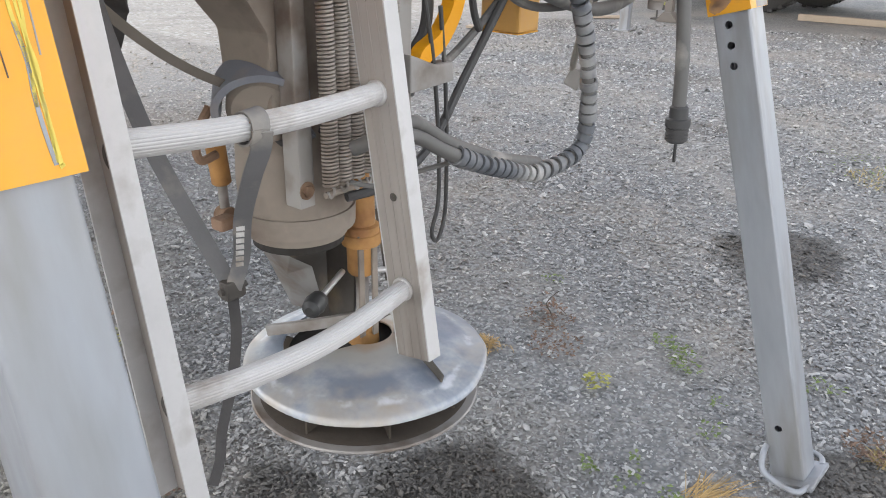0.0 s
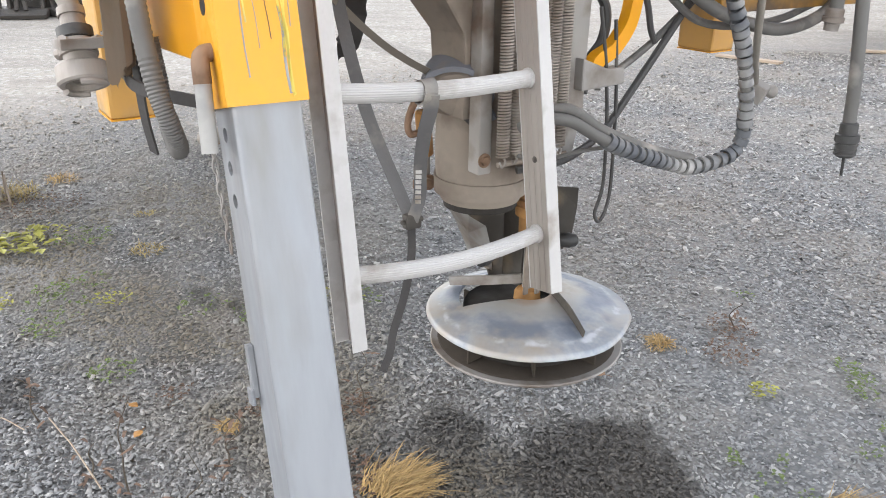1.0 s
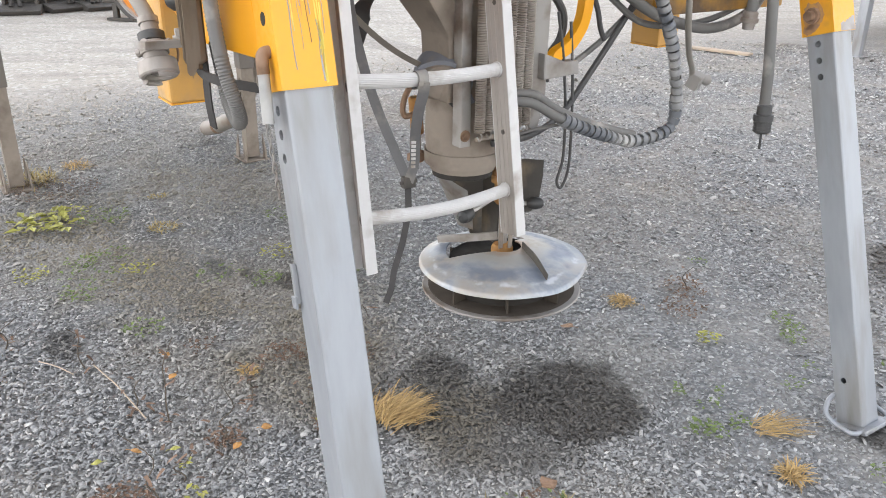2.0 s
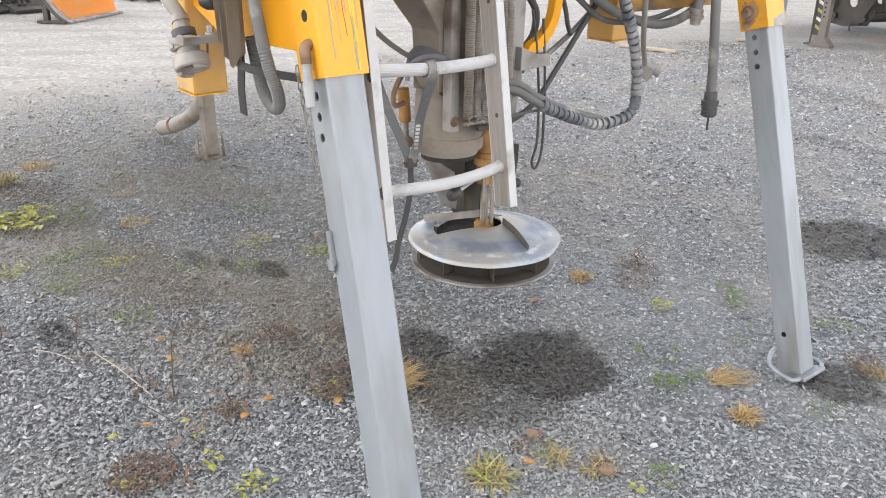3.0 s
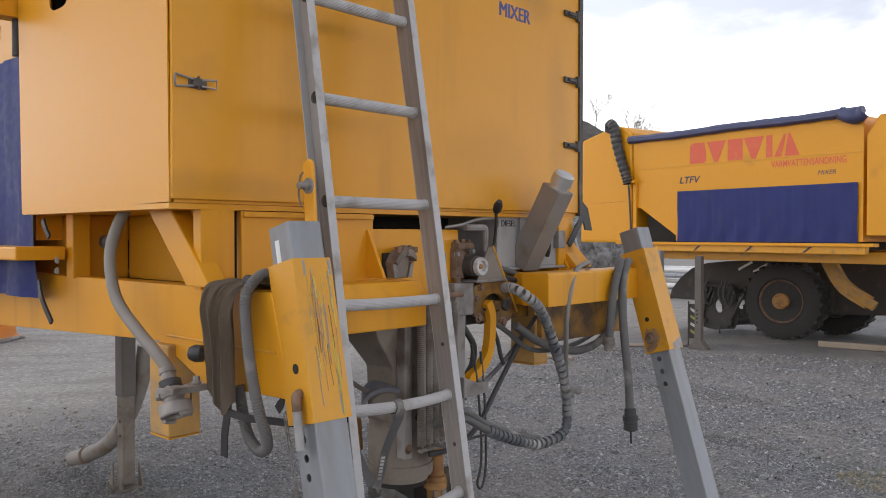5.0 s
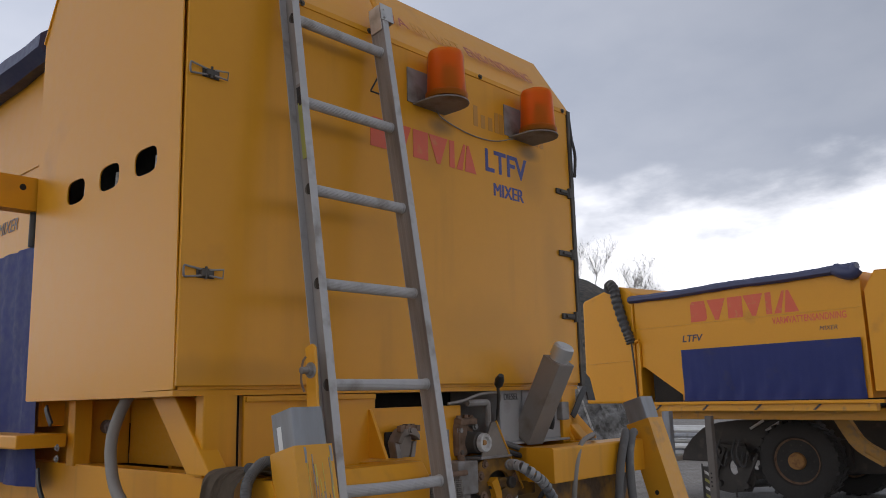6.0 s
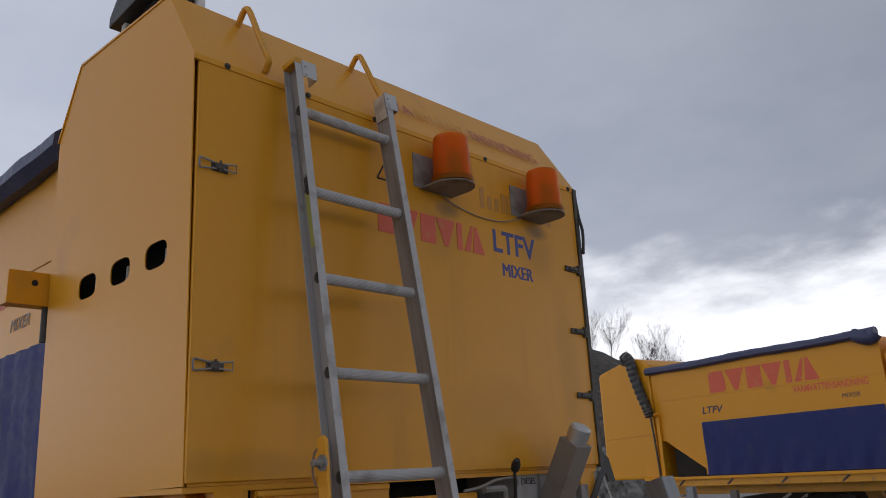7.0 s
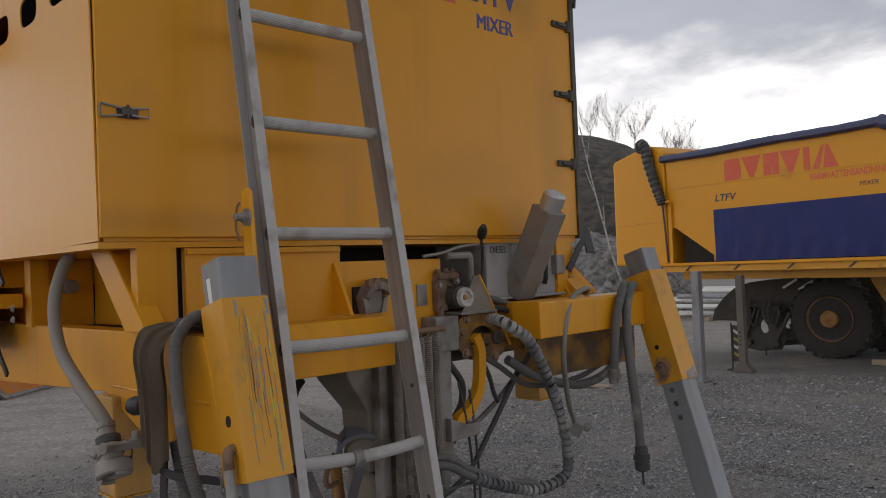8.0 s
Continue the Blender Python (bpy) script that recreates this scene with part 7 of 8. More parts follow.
def loader():
    root = tagged(empty("wheel_loader", pose(0.60, -0.95, 0)), "dark wheel loader with big tyres behind the second spreader", "wheel loader")
    wheel(root, -3.60, 13.7, 0.62, 0.645, 0.5)
    wheel(root, -3.15, 14.9, 0.66, 0.67, 0.5)
    wheel(root, -0.9, 13.7, 0.66, 0.67, 0.5)
    part("axle", box((-3.75, 13.9, 0.45), (-2.9, 14.8, 0.95), 0.05), MACHINE, root)
    part("chassis", prism([(-4.2, 0.50), (-3.9, 0.35), (-1.0, 0.5), (-0.3, 1.0), (-0.3, 1.5), (-3.2, 1.45), (-4.2, 1.2)], "y", 14.0, 14.7, 0.03), MACHINE, root, "dark greasy chassis")
    # quick hitch: two holed cheek plates with cross tubes, slanted bars and hanging hoses
    cheek = [(-5.0, 0.10), (-4.75, 0.06), (-4.40, 0.10), (-4.31, 0.30), (-4.36, 0.60), (-4.45, 0.88), (-4.95, 0.92), (-5.06, 0.60)]
    for y in (13.50, 14.45):
        part("cheek_plate", plate(cheek, [oval(-4.67, 0.48, 0.16, 0.24, 20, 2)], "y", y, y + 0.04), MACHINE, root, "dark holed hitch plate")
    for x, z, q in ((-4.90, 0.75, 0.06), (-4.45, 0.20, 0.05), (-4.92, 0.22, 0.05)):
        part("cross_tube", rod((x, 13.40, z), (x, 14.55, z), q, seg=14), MACHINE, root, smooth=True)
    for xa, za, xb, zb in ((-5.05, 0.15, -4.78, 0.80), (-4.52, 0.12, -4.22, 0.72), (-4.95, 0.86, -4.40, 0.80)):
        part("bar", band([(xa, 13.46, za), ((xa + xb) / 2, 13.46, (za + zb) / 2), (xb, 13.46, zb)], 0.07, 0.04, (0, 1, 0), n=2, soft=False), MACHINE, root)
    for x in (-4.85, -4.58, -4.50):
        part("hose", tube([(x, 13.44, 0.95), (x - 0.06, 13.40, 0.70), (x + 0.05, 13.40, 0.50), (x + 0.12, 13.44, 0.75)], 0.018, n=6, seg=8), RUBBER, root, smooth=True)
    part("hook_chain", tube([(-4.63, 13.45, 0.14), (-4.64, 13.45, 0.05), (-4.63, 13.45, 0.0)], 0.016, n=3, seg=8), MACHINE, root, smooth=True)
    part("boom", prism([(-5.67, 0.56), (-5.62, 0.74), (-5.45, 0.95), (-5.24, 1.12), (-4.95, 1.22), (-4.60, 1.26), (-4.20, 1.28), (-3.90, 1.38), (-3.30, 1.46), (-3.30, 1.08), (-4.20, 0.85), (-4.60, 0.60), (-5.20, 0.55)], "y", 13.62, 13.90, 0.02), MACHINE, root, "dark lifting boom")
    part("engine_cover", prism([(-2.7, 1.45), (-0.2, 1.4), (-0.2, 2.2), (-2.4, 2.3)], "y", 13.9, 14.9, 0.06), YELLOW_WORN, root)
    for x, z in ((-4.355, 1.12), (-4.095, 1.09)):
        part("ram_rod", rod((x, 13.57, z), (x + 0.255, 13.57, z + 0.150), 0.022, seg=12), WHITE, root, "bright chromed ram rod", True)
        part("ram", rod((x + 0.25, 13.57, z + 0.147), (x + 0.80, 13.57, z + 0.47), 0.05, seg=12), MACHINE, root, "dark ram cylinder", True)
    arm = band([(-2.97, 13.5, 1.52), (-2.76, 13.48, 1.11), (-2.59, 13.46, 0.88), (-2.26, 13.45, 0.67)], 0.20, 0.16, (0.8, 0, 0.5), n=4)
    part("lift_arm", arm, DUSTY_YELLOW, root, "grimy yellow lift arm")
    part("lift_arm", rod((-2.52, 13.42, 0.84), (-2.17, 13.42, 0.62), 0.08, seg=12), DUSTY_YELLOW, root, "", True)
    return root


loader()


def marker_board():
    root = tagged(empty("marker_board", pose(-3.63, 10.62, 0)), "small striped marker board in a dark steel frame", "marker board")
    part("backing", box((-0.085, 0.0, 0.13), (0.075, 0.012, 0.66), 0.003), MACHINE, root)
    for x in (-0.085, 0.060):
        part("frame_bar", box((x, -0.012, 0.0), (x + 0.022, 0.0, 0.70), 0.003), MACHINE, root)
    for i in range(4):
        z = 0.20 + 0.11 * i
        part("stripe", prism([(-0.045, z + 0.03), (0.045, z - 0.02), (0.045, z + 0.025), (-0.045, z + 0.075)], "y", -0.003, -0.0005, 0), DULL_WHITE if i % 2 else LEAF_YELLOW, root)
    part("foot", box((-0.14, -0.06, 0.0), (0.12, 0.07, 0.02), 0.004), MACHINE, root)
    return root


marker_board()


def pipe_stack():
    root = tagged(empty("pipe_stack"), "low stack of pale steel pipes and poles", "pipe stack")
    rng = random.Random(9)
    for i in range(16):
        y, z = 19.0 + rng.uniform(0, 2.2), 0.10 + 0.13 * (i % 6)
        x = -9.5 + rng.uniform(-0.8, 0.8)
        part("pipe", rod((x, y, z), (x + 6.5 + rng.uniform(-1, 1), y + rng.uniform(-0.5, 0.8), z + rng.uniform(-0.03, 0.06)), 0.06, seg=8), (ALU, GALV, WHITE)[i % 3], root, smooth=True)
    for x in (-8.5, -6.0, -4.2):
        part("bearer", box((x, 18.8, 0.0), (x + 0.15, 21.6, 0.10), 0.01), PLANK, root)
    return root


pipe_stack()


def plough():
    """A concave mouldboard that lowers and flattens towards its far end, with a dark rib at the near one."""
    root = tagged(empty("snow_plough", pose(-11.37, 2.95, 0, 0, 0, 41.5) @ Matrix.Scale(0.80, 4)), "orange curved snow plough blade resting in the yard", "snow plough")
    prof = [(0.0, 0.03), (0.10, 0.05), (0.20, 0.11), (0.31, 0.21), (0.42, 0.35), (0.52, 0.53), (0.60, 0.74), (0.64, 0.95), (0.62, 1.08)]
    b = bmesh.new()
    rows = []
    for k in range(25):
        s = k / 24
        f = 1 - 0.50 * s
        rows.append([b.verts.new((-d * f * (1 - 0.2 * s) + 0.05 * s * s * (h > 0.3) - 0.09 * math.exp(-((s - 1) / 0.08) ** 2) * (0.1 < h < 0.8), 2.0 * s, 0.03 + (h - 0.03) * f)) for d, h in prof])
    for p, q in zip(rows, rows[1:]):
        for a in range(len(prof) - 1):
            b.faces.new((p[a], q[a], q[a + 1], p[a + 1]))
    bmesh.ops.solidify(b, geom=b.faces[:], thickness=0.02)
    part("blade", b, ORANGE_BLADE, root, "scuffed orange mouldboard", True)
    # bare, scoured strips beside the rib and along the lower edge
    for k, (y, w0) in enumerate(((0.07, 0.10), (0.15, 0.035), (0.21, 0.018))):
        f = 1 - 0.25 * y
        line = [(-d * f + 0.012, y, 0.03 + (h - 0.03) * f + 0.010) for d, h in prof[:8 - 2 * k]]
        part("scoured_strip", band(line, w0, 0.004, (0, 1, 0), n=4), (NECK, SAND_GREY, NECK)[k], root, "bare scoured steel")
    rib = [(-d, -0.02, h) for d, h in prof]
    part("end_rib", band(rib, 0.09, 0.03, (0, 1, 0), n=4), MACHINE, root, "dark end rib")
    part("cutting_edge", prism([(-0.12, 0.0), (0.03, 0.0), (0.03, 0.045), (-0.12, 0.06)], "y", -0.05, 1.9, 0.006), SAND_GREY, root, "worn steel cutting edge")
    part("push_frame", box((-1.1, 0.5, 0.25), (-0.45, 1.1, 0.42), 0.02), MACHINE, root)
    part("stand", box((-0.62, -0.10, 0.0), (-0.05, 0.06, 0.05), 0.01), MACHINE, root)
    part("stand", box((-0.50, -0.06, 0.05), (-0.40, 0.04, 0.32), 0.01), MACHINE, root)
    part("ram", rod((-0.55, 0.2, 0.35), (-1.05, 0.6, 0.75), 0.04, seg=10), MACHINE, root)
    return root


plough()


def machinery_row():
    """Dark attachments standing in a tangle at the edge of the yard: frames, rams, hoses and hooks."""
    rng = random.Random(4)
    for i in range(7):
        x, y = -13.75 + 0.06 * i + rng.uniform(-0.10, 0.10), -0.75 + 0.60 * i
        top = 0.70 + 0.22 * rng.random()
        root = tagged(empty("attachment", pose(x, y, 0, 0, 0, rng.uniform(-20, 20))), "dark steel machine attachment with rams, standing in the yard", "attachment", "attachments in the yard")
        part("base", prism([(-0.50, 0.0), (0.36, 0.0), (0.40, 0.06), (0.10, 0.13), (-0.42, 0.13)], "y", -0.33, 0.33, 0.01), MACHINE, root)
        for yy in (-0.27, 0.22):
            part("upright", prism([(-0.16, 0.10), (0.06, 0.10), (0.02, top * 0.6), (0.09, top), (-0.05, top + 0.03), (-0.12, top * 0.6)], "y", yy, yy + 0.05, 0.006), MACHINE, root)
        part("cross_tube", rod((-0.03, -0.30, top * 0.82), (-0.03, 0.30, top * 0.86), 0.045, seg=12), MACHINE, root, smooth=True)
        part("back_plate", box((-0.24, -0.26, 0.12), (-0.21, 0.26, top * 0.75), 0.008), MACHINE, root)
        for k in range(2):
            yy = rng.uniform(-0.20, 0.16)
            lean = rng.uniform(-0.14, 0.14)
            ram = part("ram", rod((0.20, yy, 0.12), (0.10, yy + lean * 0.5, 0.42), 0.034, seg=10), MACHINE, root, smooth=True)
            part("ram_rod", rod((0.10, yy + lean * 0.5, 0.42), (0.03, yy + lean, top * 0.95), 0.016, seg=8), (ALU_DULL, SAND_GREY)[k], ram, smooth=True)
            part("ram_eye", rod((0.03, yy + lean - 0.03, top * 0.95), (0.03, yy + lean + 0.03, top * 0.95), 0.045, seg=12), MACHINE, ram, smooth=True)
        for k in range(3):
            ya, yb = rng.uniform(-0.25, 0.25), rng.uniform(-0.25, 0.25)
            part("hose", tube([(0.0, ya, top), (0.12, ya + 0.03, top + 0.06 * rng.random()), (0.20, (ya + yb) / 2, 0.5 * top), (0.14, yb, 0.25)], 0.014, n=5, seg=8), RUBBER, root, smooth=True)
        part("hook", band([(0.02, -0.10, top), (0.16, -0.11, top - 0.02), (0.20, -0.10, top - 0.12), (0.12, -0.09, top - 0.18)], 0.05, 0.03, (0, 1, 0), n=4), (MACHINE, LEAF_YELLOW)[i == 1], root)


machinery_row()


# planks and stones lying about
for i, (x, y, a, l) in enumerate(((-4.7, 8.25, 12, 0.8), (-4.3, 10.2, 40, 0.5))):
    tagged(part("plank", box((-l / 2, -0.06, 0.0), (l / 2, 0.06, 0.03), 0.004, m=pose(x, y, 0, 0, 0, a)), PLANK, None), "weathered plank lying on the ground", "plank", "loose planks")


tagged(part("timber", box((-1.45, -0.045, 0.0), (1.45, 0.045, 0.085), 0.006, m=pose(-0.80, 12.19, 0, 0, 0, 7)), PLANK, None), "long squared timber lying on the ground by the loader", "timber")

# ---- far bank, woods and bare trees ----
def ridge(az):
    """Height and nearness of the bank in a direction: a high wooded slope ahead, a low near bank to the side."""
    h = 1.0 * noise.noise(Vector((az * 0.06, 0, 0))) + 0.6 * noise.noise(Vector((az * 0.28, 3, 0)))
    near = min(1.0, max(0.0, (az - 136) / 12))
    return (h + 4.4) * (1 - near) + 1.6 * near + 14.0 * math.exp(-((az - 127) / 12) ** 2), near


def hills():
    b = bmesh.new()
    rows = []
    n = 240
    for i in range(n + 1):
        az = 60 + 215 * i / n
        hgt, near = ridge(az)
        row = []
        for s, f in ((0.0, 0.0), (0.10, 0.35), (0.3, 0.7), (0.55, 0.9), (0.8, 1.0), (1.0, 0.95)):
            r = (62 - 38 * near) + 55 * s + 3 * noise.noise(Vector((az * 0.17, s * 4, 7)))
            row.append(b.verts.new((r * math.cos(radians(az)), r * math.sin(radians(az)), -0.2 + hgt * f + 0.5 * f * noise.noise(Vector((az * 0.8, s * 9, 1))))))
        rows.append(row)
    for p, q in zip(rows, rows[1:]):
        for j in range(5):
            b.faces.new((p[j], q[j], q[j + 1], p[j + 1]))
    mt = surface("wooded_slope", ((0.055, 0.043, 0.034), (0.17, 0.135, 0.105)), 0.95, 0, (0.35, 2.4), 0.15, 0.5, ((0.035, 0.036, 0.03), 0.3, 1.1))
    tagged(part("backdrop", b, mt, None, "", True), "brown wooded slope beyond the yard", "hillside", kind="structure")


hills()


def bare_tree(seed, h):
    rng = random.Random(seed)
    root = tagged(empty("tree"), "bare leafless deciduous tree on the slope", "tree", "bare trees on the slope")
    trunk, twigs = bmesh.new(), bmesh.new()

    def grow(bm, a, d, length, r, depth):
        p, pts = Vector(a), [Vector(a)]
        for k in range(4):
            d = (d + Vector((rng.uniform(-0.13, 0.13), rng.uniform(-0.13, 0.13), 0.08))).normalized()
            p = p + d * length / 4
            pts.append(p.copy())
        rows = []
        for i, c in enumerate(pts):
            k = r * (1 - 0.5 * i / 4)
            rows.append([bm.verts.new(c + Vector((k * math.cos(q), k * math.sin(q), 0))) for q in (0, 2.1, 4.2)])
        for u, w in zip(rows, rows[1:]):
            for i in range(3):
                bm.faces.new((u[i], u[(i + 1) % 3], w[(i + 1) % 3], w[i]))
        if depth > 3:
            return
        for k in range((9, 6, 5, 4)[depth]):
            i = rng.choice((1, 2, 3, 4)) if depth == 0 else rng.choice((1, 2, 3, 4))
            nd = (d + Vector((rng.uniform(-1, 1), rng.uniform(-1, 1), rng.uniform(-0.05, 0.45))) * 1.25).normalized()
            grow(twigs, pts[i], nd, length * rng.uniform(0.42, 0.66) * (1.45 if depth == 0 else 1.0), max(0.008, r * 0.40), depth + 1)

    grow(trunk, (0, 0, -0.6), Vector((0, 0, 1)), h * 0.42, h * 0.0075, 0)
    part("trunk", trunk, BARK, root)
    part("crown", twigs, BARK, root, "bare branches and twigs")
    return root


def woods():
    rng = random.Random(21)
    spots = {1: ((122.6, 0.8), (118.9, 0.75), (113, 0.8)), 2: ((124.2, 0.8), (117.3, 0.8), (128, 0.7)), 3: ((118.1, 0.8), (121.4, 0.5), (108, 0.8))}
    for s, rows in spots.items():
        tr = bare_tree(s, 10.2)
        for k, (az, sc) in enumerate(rows):
            r = 62 + 55 * 0.6
            m = pose(r * math.cos(radians(az)), r * math.sin(radians(az)), ridge(az)[0] * 0.91 - 1.5, 0, 0, rng.uniform(0, 360))
            if k == 0:
                tr.matrix_basis = m
                tr.scale = (sc, sc, sc)
            else:
                copy_thing(tr, m)


woods()


def white_heap():
    b = bmesh.new()
    bmesh.ops.create_icosphere(b, subdivisions=4, radius=1.0)
    for v in b.verts:
        d = 1 + 0.22 * noise.noise(v.co * 1.7) + 0.08 * noise.noise(v.co * 5)
        v.co = Vector((v.co.x * 0.30 * d, v.co.y * 0.26 * d, max(-0.02, v.co.z * 0.30 * d)))
    ob = part("snow_heap", b, WHITE, None, "", True)
    ob.location = (-13.15, 5.42, 0)
    tagged(ob, "dirty white heap of old snow at the edge of the yard", "snow heap")


white_heap()


def log_pile():
    """A low dark pile of logs and brush at the edge of the yard."""
    root = tagged(empty("log_pile", pose(-14.5, 5.45, 0, 0, 0, 28)), "low dark pile of logs and brush at the yard's edge", "log pile")
    rng = random.Random(31)
    for i in range(70):
        y, z = rng.uniform(-0.5, 0.5), 0.06 + 0.34 * rng.random() * rng.random()
        x = rng.uniform(-1.3, 0.3)
        part("log", rod((x, y, z), (x + rng.uniform(0.3, 0.9), y + rng.uniform(-0.35, 0.35), max(0.04, z + rng.uniform(-0.12, 0.14))), rng.uniform(0.012, 0.038), seg=8), (MACHINE, BARK, STEM)[i % 3], root, smooth=True)
    return root


log_pile()


def stone_heap():
    """A broad heap of pale broken stone in front of the slope."""
    b = bmesh.new()
    bmesh.ops.create_icosphere(b, subdivisions=6, radius=1.0)
    for v in b.verts:
        d = 1 + 0.16 * noise.noise(v.co * 2.0) + 0.07 * noise.noise(v.co * 7) + 0.035 * noise.noise(v.co * 22)
        v.co = Vector((v.co.x * 3.0 * d, v.co.y * 2.6 * d, max(-0.02, v.co.z * 2.55 * d)))
    ob = part("rubble", b, surface("pale_broken_stone", ((0.16, 0.155, 0.15), (0.40, 0.39, 0.375)), 0.9, 0, (2.5, 14), 0.6, 0.4, ((0.10, 0.095, 0.085), 0.3, 5.0)))
    ob.location = (-13.4, 21.3, 0)
    tagged(ob, "grey heap of broken stone before the wooded slope", "rubble heap", kind="stuff")


stone_heap()


def leaning_birch():
    root = tagged(empty("birch"), "thin pale leaning birch trunk before the slope", "tree")
    part("trunk", tube([(-11.10, 19.6, 0.0), (-11.45, 19.15, 1.8), (-11.58, 19.03, 2.6), (-11.72, 18.88, 3.5), (-11.86, 18.70, 4.6), (-12.0, 18.6, 5.6)], 0.034, n=6, seg=8, radii=lambda q: 1 - 0.55 * q), BIRCH, root, smooth=True)
    for a, b in (((-11.58, 19.03, 2.6), (-11.45, 18.8, 3.5)), ((-11.72, 18.88, 3.5), (-12.1, 18.9, 4.4)), ((-11.86, 18.70, 4.6), (-11.6, 18.5, 5.3))):
        part("branch", rod(a, b, 0.018, 0.006, seg=6), BIRCH, root)
    return root


leaning_birch()

# ---- weeds and grass ----
def blade(bm, p, d, length, w, bend, rng):
    """One grass blade: a thin bent strip of two quads and a tip."""
    side = d.cross(Vector((0, 0, 1)))
    side = side.normalized() if side.length > 0.01 else Vector((1, 0, 0))
    rows = []
    for k, s in enumerate((0.0, 0.4, 0.75)):
        c = p + d * length * s + Vector((0, 0, -bend * s * s * length))
        ww = w * (1 - 0.45 * s)
        rows.append((bm.verts.new(c - side * ww), bm.verts.new(c + side * ww)))
    tip = bm.verts.new(p + d * length + Vector((0, 0, -bend * length)))
    for a, b in zip(rows, rows[1:]):
        bm.faces.new((a[0], a[1], b[1], b[0]))
    bm.faces.new((rows[-1][0], rows[-1][1], tip))


def tuft(name, x, y, r, h, n, material, label, seed, flat=0.5, w=0.0022):
    rng = random.Random(seed)
    b = bmesh.new()
    for i in range(n):
        a, q = rng.uniform(0, 2 * math.pi), r * math.sqrt(rng.random()) * 0.6
        p = Vector((q * math.cos(a), q * math.sin(a), 0.004))
        o = rng.uniform(0, 2 * math.pi)
        d = Vector((math.cos(o) * flat + math.cos(a) * 0.4, math.sin(o) * flat + math.sin(a) * 0.4, rng.uniform(0.35, 1.0))).normalized()
        blade(b, p, d, h * rng.uniform(0.5, 1.15), w * rng.uniform(0.7, 1.4), rng.uniform(0.1, 0.6), rng)
    ob = part(name, b, material)
    ob.location = (x, y, 0)
    return tagged(ob, label, "grass tuft" if "grass" in name else "weed", kind="stuff")


def leafy(x, y, r, n, material, label, seed, leaf=0.02):
    """A low weed: many small pointed leaves close to the ground."""
    rng = random.Random(seed)
    b = bmesh.new()
    for i in range(n):
        a, q = rng.uniform(0, 2 * math.pi), r * math.sqrt(rng.random())
        c = Vector((q * math.cos(a), q * math.sin(a), 0.012 + 0.02 * rng.random()))
        o = rng.uniform(0, 2 * math.pi)
        d = Vector((math.cos(o), math.sin(o), rng.uniform(-0.1, 0.5))).normalized()
        s = d.cross(Vector((0, 0, 1))).normalized()
        l = leaf * rng.uniform(0.6, 1.5)
        up = Vector((0, 0, 0.15 * l))
        vs = [b.verts.new(v) for v in (c, c + d * l * 0.45 + s * l * 0.32 + up, c + d * l, c + d * l * 0.45 - s * l * 0.32 + up)]
        b.faces.new(vs)
    ob = part("weed", b, material)
    ob.location = (x, y, 0)
    return tagged(ob, label, "weed", kind="stuff")


def stalk(x, y, h, lean, seed, head=True):
    """A dry upright stem with a few brown leaves."""
    rng = random.Random(seed)
    root = tagged(empty("dead_stalk", pose(x, y, 0)), "thin brown dead weed stalk in the gravel", "weed", "dead stalks")
    d = Vector((math.cos(lean) * 0.18, math.sin(lean) * 0.18, 1)).normalized()
    pts = [d * h * k / 4 + Vector((rng.uniform(-1, 1), rng.uniform(-1, 1), 0)) * 0.012 * k for k in range(5)]
    part("stem", tube(pts, 0.0034, n=3, seg=5, radii=lambda s: 1 - 0.6 * s), STEM, root)
    b = bmesh.new()
    for k in range(9 if head else 5):
        c = pts[rng.choice((0, 0, 0, 1, 2, 3))] + Vector((rng.uniform(-1, 1), rng.uniform(-1, 1), rng.uniform(0, 1))) * 0.04
        o = rng.uniform(0, 6.28)
        dd = Vector((math.cos(o), math.sin(o), rng.uniform(-0.4, 0.5)))
        blade(b, c, dd.normalized(), 0.035, 0.006, 0.3, rng)
    tagged(part("leaves", b, WEED_BROWN, root), kind="stuff")
    return root


def hay(x, y, way, r, h, n, up, seed):
    """A clump of long dry blades swept over to one side."""
    rng = random.Random(seed)
    b = bmesh.new()
    w = Vector((*way, 0)).normalized()
    q = Vector((-w.y, w.x, 0))
    for i in range(n):
        p = w * rng.uniform(-1, 1) * r * 0.9 + q * rng.gauss(0, 0.5) * r + Vector((0, 0, 0.006))
        d = (w * rng.uniform(0.5, 1.0) + q * rng.gauss(0, 0.30) + Vector((0, 0, up * rng.uniform(0.3, 1.3)))).normalized()
        length = h * rng.uniform(0.45, 1.1)
        blade(b, p, d, length, 0.0015 * rng.uniform(0.7, 1.4), max(0.05, d.z - 0.03) * rng.uniform(0.5, 0.95), rng)
    ob = part("grass_tuft", b, GRASS_DRY)
    ob.location = (x, y, 0)
    return tagged(ob, "swept clump of long bleached dry grass", "grass tuft", kind="stuff")


